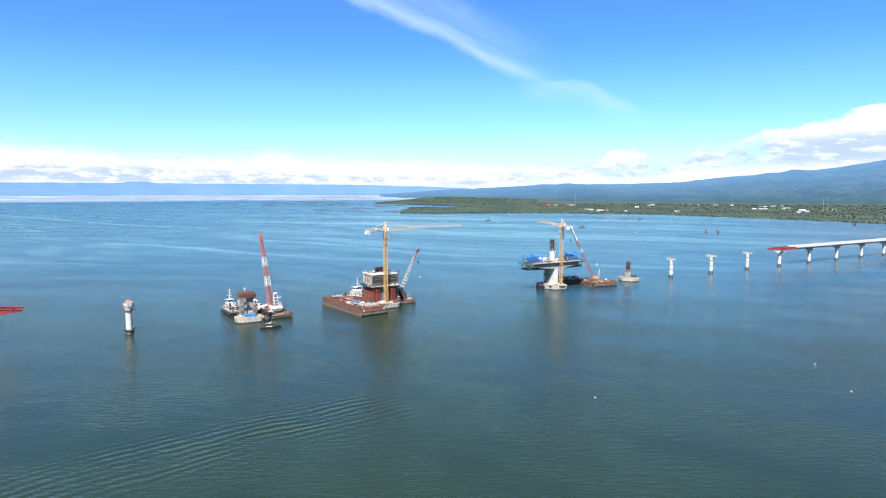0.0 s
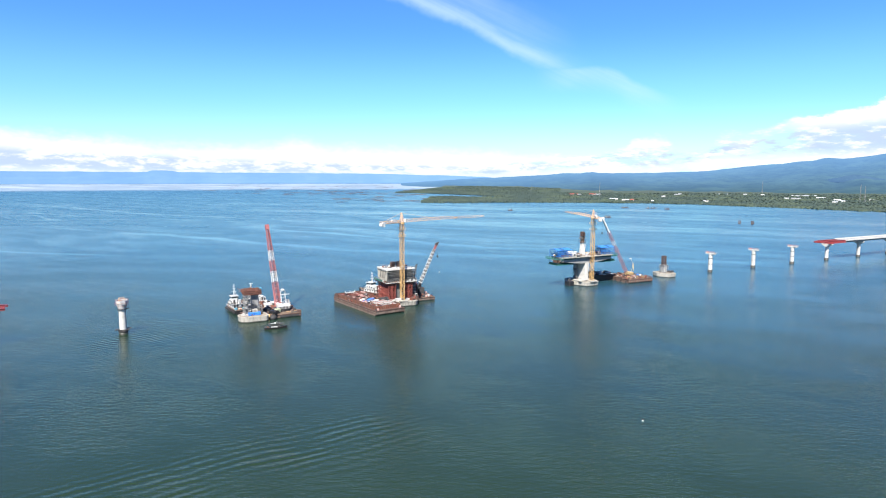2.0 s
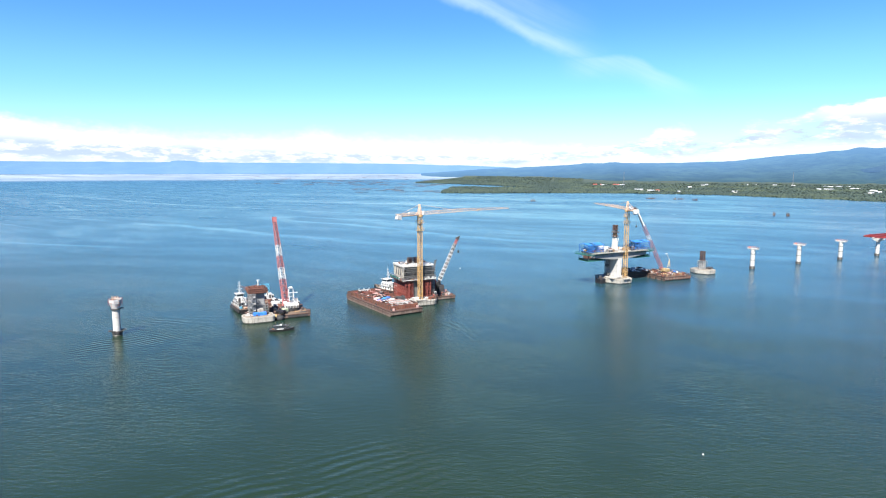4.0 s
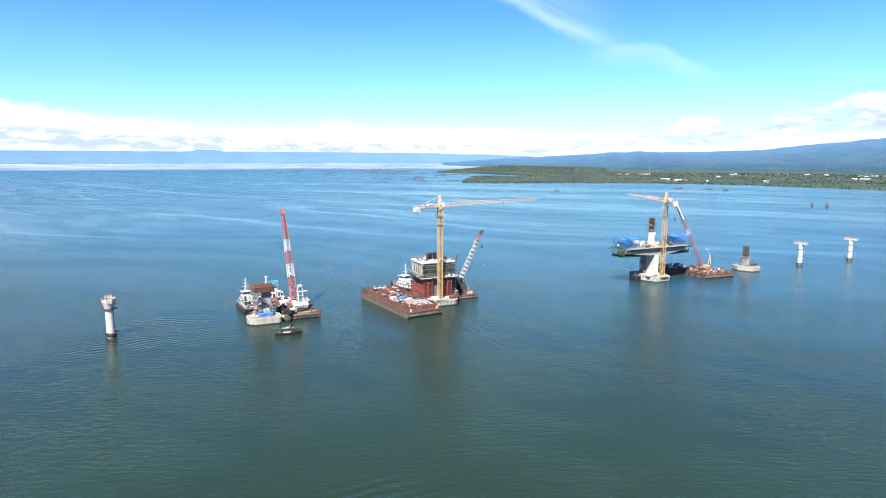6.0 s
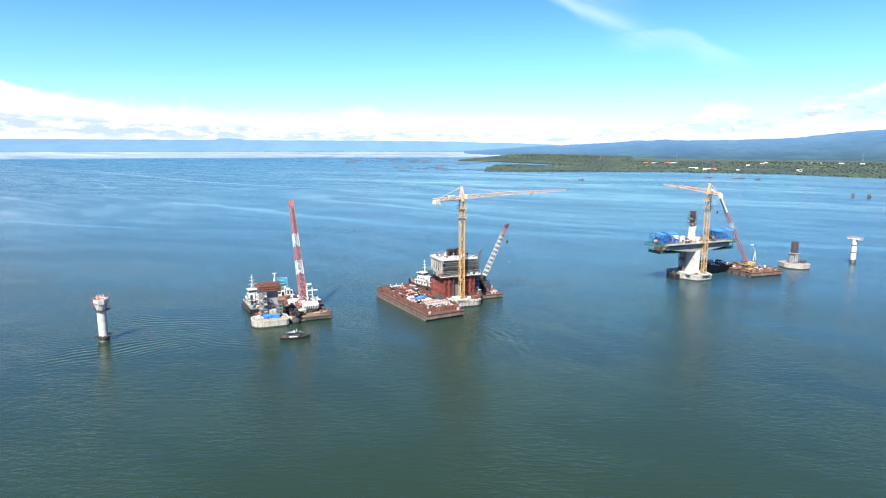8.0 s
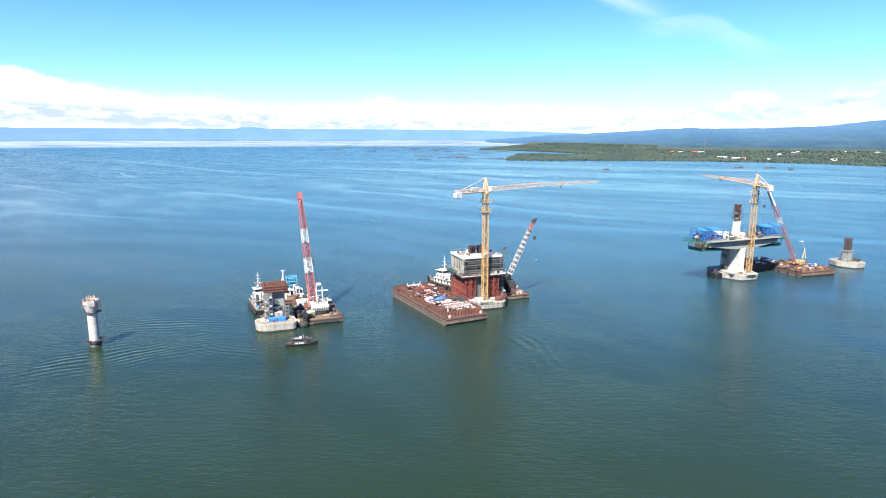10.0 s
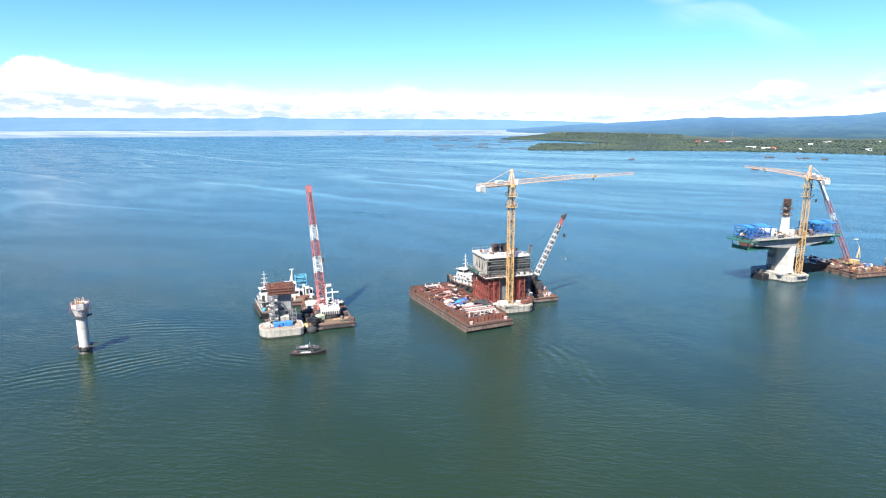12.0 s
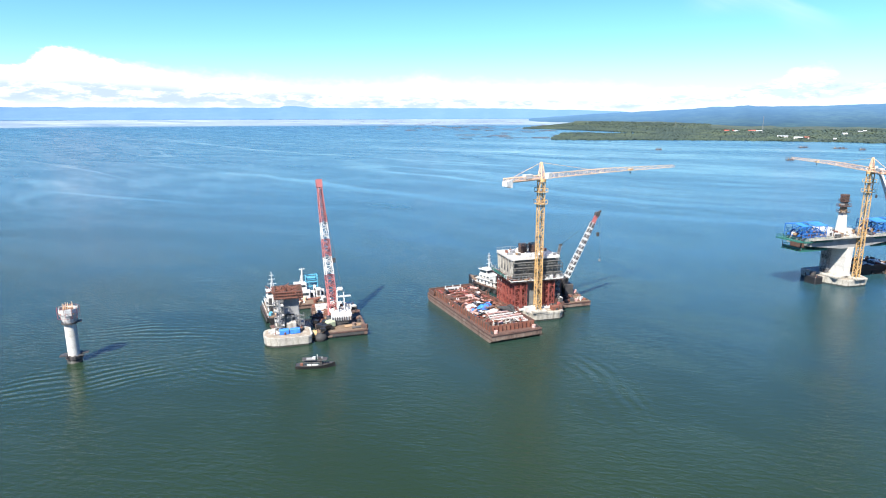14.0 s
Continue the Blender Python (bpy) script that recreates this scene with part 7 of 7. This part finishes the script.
# ---- derrick barges ----
def derrick_one(s, n):
    ob = thing("derrick_barge", s, n, label="derrick barge with a white lattice boom and dark machinery", category="floating crane", group="floating cranes")
    barge_hull(ob, 24.0, 12.5, 1.9, HULL_RUST, DECK_BROWN, 4)
    part("machinery_house", boxes((-3.0, 0.5, 5.4, 6.2, 8.0, 5.6, 0, 0.15)), DARK, ob, "dark machinery house")
    part("slew_base", boxes((-2.6, 0.5, 2.3, 5.0, 5.0, 0.8)), RUST_DARK, ob)
    part("winch_house", boxes((1.0, -1.5, 4.4, 3.4, 8.5, 4.8, 0, 0.15), (0.4, -1.5, 7.6, 2.0, 5.0, 1.6, 0, 0.1)), DARK, ob, "dark winch house")
    a, b = (-1.6, -5.4, 6.6), (9.2, -7.6, 31.2)
    boom(ob, a, b, 1.6, 1.2, 12, ((0.12, DARK), (0.5, WHITE), (0.93, WHITE)), r=0.12, lace=0.6)
    va, vb = Vector(a), Vector(b)
    for k in range(10):
        bm = bmesh.new()
        f = 0.13 + 0.078 * k
        beam(bm, va.lerp(vb, f), va.lerp(vb, f + 0.028), 1.66 - 0.04 * k, 1.66 - 0.04 * k)
        part("boom_panel", bm, WHITE, ob, "white painted boom panel")
    # dark core added inside the boom so the lattice gaps read dark
    bm = bmesh.new()
    beam(bm, va.lerp(vb, 0.1), va.lerp(vb, 0.92), 1.3, 1.3)
    part("boom_core", bm, DARK, ob)
    bm = bmesh.new()
    beam(bm, va.lerp(vb, 0.92), va.lerp(vb, 1.04), 1.0, 1.2)
    part("boom_head", bm, BOOM_RED, ob, "dull red boom head")
    bm = bmesh.new()
    p = va.lerp(vb, 1.05)
    tube(bm, p + Vector((0, -0.6, 0)), p + Vector((0, 0.6, 0)), 0.9, 12)
    beam(bm, p, p + Vector((1.4, 0, 1.2)), 0.6)
    part("sheave", bm, DARK, ob)
    bm = bmesh.new()
    q = va.lerp(vb, 0.90)
    beam(bm, p + Vector((0.6, 0, 0)), (p.x + 0.6, p.y, q.z - 3.0), 0.06)
    box(bm, p.x + 0.6, p.y, q.z - 3.6, 0.8, 0.6, 1.4)
    beam(bm, p + Vector((1.6, 0, 0.6)), (p.x + 1.8, p.y, 16.0), 0.04)
    part("hook_block", bm, DARK, ob)
    bm = bmesh.new()
    box(bm, p.x + 1.8, p.y, 15.6, 0.5, 0.5, 0.8)
    part("hook_ball", bm, STEEL, ob)
    bm = bmesh.new()
    truss(bm, (-1.0, 3.0, 8.0), (4.2, 8.5, 18.2), 0.9, 0.6, 6, 0.16)
    part("gantry_mast", bm, DARK, ob)
    part("mast_lamp", boxes((4.4, 8.7, 18.4, 1.2, 0.8, 0.6)), DARK, ob)
    bm = bmesh.new()
    beam(bm, (4.2, 8.5, 18.2), vb, 0.06)
    part("pendant_rope", bm, DARK, ob)
    bm = bmesh.new()
    scaffold(bm, -5.6, -2.8, -6.2, -4.0, 2.0, 11.0, 1.3, 1.5, 0.2)
    part("stair_tower", bm, RED_SHORE, ob)
    deck_clutter(ob, -5.4, 0.4, -11, -5, 2.0, 26, 14, (DARK, HULL_DARK, RUST_DARK, RUST), 1.6)
    deck_clutter(ob, 0.6, 5.6, -11, 9, 2.0, 44, 12, (RUST, DARK, WHITE, HULL_RUST, RUST_DARK, PINK), 1.8)


derrick_one(156.4, 15.0)


def derrick_two(s, n):
    ob = thing("derrick_barge", s, n, 0, -4, "derrick barge with slender red and white boom, rusty deck", "floating crane", "floating cranes")
    barge_hull(ob, 27.0, 21.0, 2.6, HULL_RUST, DECK_BROWN, 5)
    for k in range(9):
        part("hull_rib", boxes((-9.2 + 2.3 * k, -13.56, 1.4, 0.3, 0.2, 1.8)), RUST, ob)
    bm = bmesh.new()
    for x in (-10.2, 10.2):
        for k in range(12):
            beam(bm, (x, -13 + 2.3 * k, 2.6), (x, -13 + 2.3 * k, 3.7), 0.12)
        beam(bm, (x, -13, 3.7), (x, 12.5, 3.7), 0.12)
    for k in range(10):
        beam(bm, (-10.2 + 2.26 * k, -13.2, 2.6), (-10.2 + 2.26 * k, -13.2, 3.7), 0.12)
    beam(bm, (-10.2, -13.2, 3.7), (10.2, -13.2, 3.7), 0.12)
    part("rail", bm, RUST, ob)
    part("machinery_house", boxes((1.2, -0.5, 4.6, 5.2, 3.8, 2.0, 20, 0.2)), CREAM, ob, "cream machinery house")
    part("slew_base", boxes((0.8, -0.5, 3.1, 5.0, 5.0, 0.9)), DARK, ob)
    part("cab", boxes((-1.6, -2.4, 5.4, 1.7, 1.6, 1.9, 20, 0.1)), CREAM, ob)
    a, b = (-1.0, 0.0, 5.2), (-22.3, 1.0, 43.6)
    va, vb = Vector(a), Vector(b)
    boom(ob, a, b, 1.7, 1.4, 22, ((0.16, BOOM_RED), (0.50, BOOM_RED), (0.585, WHITE), (0.76, BOOM_RED)), r=0.17, lace=0.6)
    for side in (-1, 1):
        bm = bmesh.new()
        o = Vector((0.3 * side, 0.75 * side, 0))
        beam(bm, va.lerp(vb, 0.75) + o * 1.2, va.lerp(vb, 1.0) + o * 0.5, 0.85)
        part("boom_fork", bm, WHITE, ob, "white boxed boom head leg")
    bm = bmesh.new()
    beam(bm, va.lerp(vb, 0.985), va.lerp(vb, 1.02), 1.8, 1.8)
    part("boom_head", bm, WHITE, ob)
    bm = bmesh.new()
    beam(bm, vb, (vb.x - 0.4, vb.y, vb.z - 9.0), 0.06)
    box(bm, vb.x - 0.4, vb.y, vb.z - 9.6, 0.7, 0.5, 1.3)
    part("hook_block", bm, DARK, ob)
    bm = bmesh.new()
    beam(bm, (3.2, -0.5, 6.2), (5.6, 1.0, 11.2), 0.3)
    beam(bm, (5.0, -0.5, 6.2), (5.6, 1.0, 11.2), 0.26)
    beam(bm, (5.0, 1.6, 6.2), (5.8, 1.0, 11.2), 0.26)
    part("gantry", bm, CREAM, ob)
    bm = bmesh.new()
    beam(bm, (5.6, 1.0, 11.0), (3.2, 1.0, 14.8), 0.14)
    box(bm, 3.0, 1.0, 15.0, 2.0, 0.8, 0.4)
    part("lamp_mast", bm, WHITE, ob)
    bm = bmesh.new()
    beam(bm, (5.6, 1.0, 11.2), vb, 0.05)
    part("pendant_rope", bm, DARK, ob)
    part("blue_cover", boxes((4.4, -5.4, 3.7, 2.0, 1.8, 1.8, 15, 0.3)), BLUE_STEEL, ob, "dark blue covered engine")
    part("white_tank", boxes((6.8, -4.6, 3.5, 2.4, 1.3, 1.5, 0, 0.3)), WHITE, ob)
    deck_clutter(ob, -9.5, 9.5, -12.5, -2, 2.7, 80, 31, (RUST, RUST, DARK, RUST_DARK, RUST_DARK, TIMBER, RUST, CREAM, PINK, HULL_RUST, RUST, WHITE), 1.8)
    deck_clutter(ob, -9.5, 9.5, 3, 12.5, 2.7, 46, 33, (RUST, RUST_DARK, RUST, WHITE, TIMBER, DARK, RUST_DARK), 1.8)


derrick_two(316.8, 3.4)


def dark_barge(s, n):
    ob = thing("hopper_barge", s, n, 0, 84, "dark hulled hopper barge piled with rusty steel", "barge")
    barge_hull(ob, 22.0, 11.0, 4.2, HULL_DARK, RUST_DARK, 4)
    deck_clutter(ob, -4.6, 4.6, -10, 10, 4.3, 72, 41, (RUST, RUST, RUST_DARK, HULL_RUST, WHITE, DARK, WHITE, RED_SHORE), 2.8)
    bm = bmesh.new()
    for k in range(5):
        tube(bm, (-3.0, 3.5 + 1.3 * k, 6.0), (0.5, 3.5 + 1.3 * k, 6.0), 0.55, 10)
    part("pipe_stack", bm, DARK, ob)


dark_barge(298.5, 13.5)


def launch_boat(s, n, turn):
    ob = thing("launch_boat", s, n, 0, turn, "small dark launch with a white cabin side and grey canopy", "boat")
    bm = bmesh.new()
    ship_hull(bm, 12.0, 3.4, -0.3, 0.75, 0.7)
    part("hull", bm, HULL_DARK, ob)
    bm = bmesh.new()
    ship_hull(bm, 11.4, 3.0, 0.7, 0.85, 0.7)
    part("deck", bm, DARK, ob)
    part("cabin", boxes((0, -0.6, 1.35, 2.0, 5.4, 1.1, 0, 0.1)), DARK, ob)
    part("cabin_side", boxes((1.03, -0.8, 1.15, 0.06, 3.4, 0.5), (-1.03, -0.8, 1.15, 0.06, 3.4, 0.5)), WHITE, ob, "white painted cabin side")
    for x in (-1.02, 1.02):
        for y in (-2.6, 0.6):
            part("cabin_window", boxes((x, y, 1.5, 0.05, 1.3, 0.6)), GLASS, ob)
    bm = bmesh.new()
    for x in (-1.1, 1.1):
        for y in (-3.6, -1.2, 1.4, 2.8):
            bm = bmesh.new()
            beam(bm, (x, y, 0.8), (x, y, 2.6), 0.12)
            part("canopy_post", bm, DARK, ob)
    part("canopy", boxes((0, -1.9, 2.7, 2.7, 4.2, 0.14, 0, 0.05), (0, 2.1, 2.55, 2.5, 3.0, 0.14, 0, 0.05)), DARK, ob, "dark grey canopy")
    part("canopy_rack", boxes((0.3, -1.6, 2.9, 1.4, 2.2, 0.18), (-0.4, 1.6, 2.8, 1.0, 1.2, 0.25)), CONCRETE_GREY, ob)
    bm = bmesh.new()
    tube(bm, (0, 0.6, 2.7), (0, 0.6, 4.2), 0.08, 6)
    beam(bm, (-0.5, 0.6, 3.7), (0.5, 0.6, 3.7), 0.1)
    part("mast", bm, WHITE, ob)
    for y, mat in ((-4.2, RUST), (3.6, DARK), (-0.4, WHITE), (1.2, DARK)):
        part("gear", boxes((0.2, y, 1.1 if abs(y) > 3 else 3.0, 1.2, 0.9, 0.6)), mat, ob)
    return ob


launch_boat(63.8, -23.6, -100).matrix_basis @= Matrix.Scale(0.88, 4)
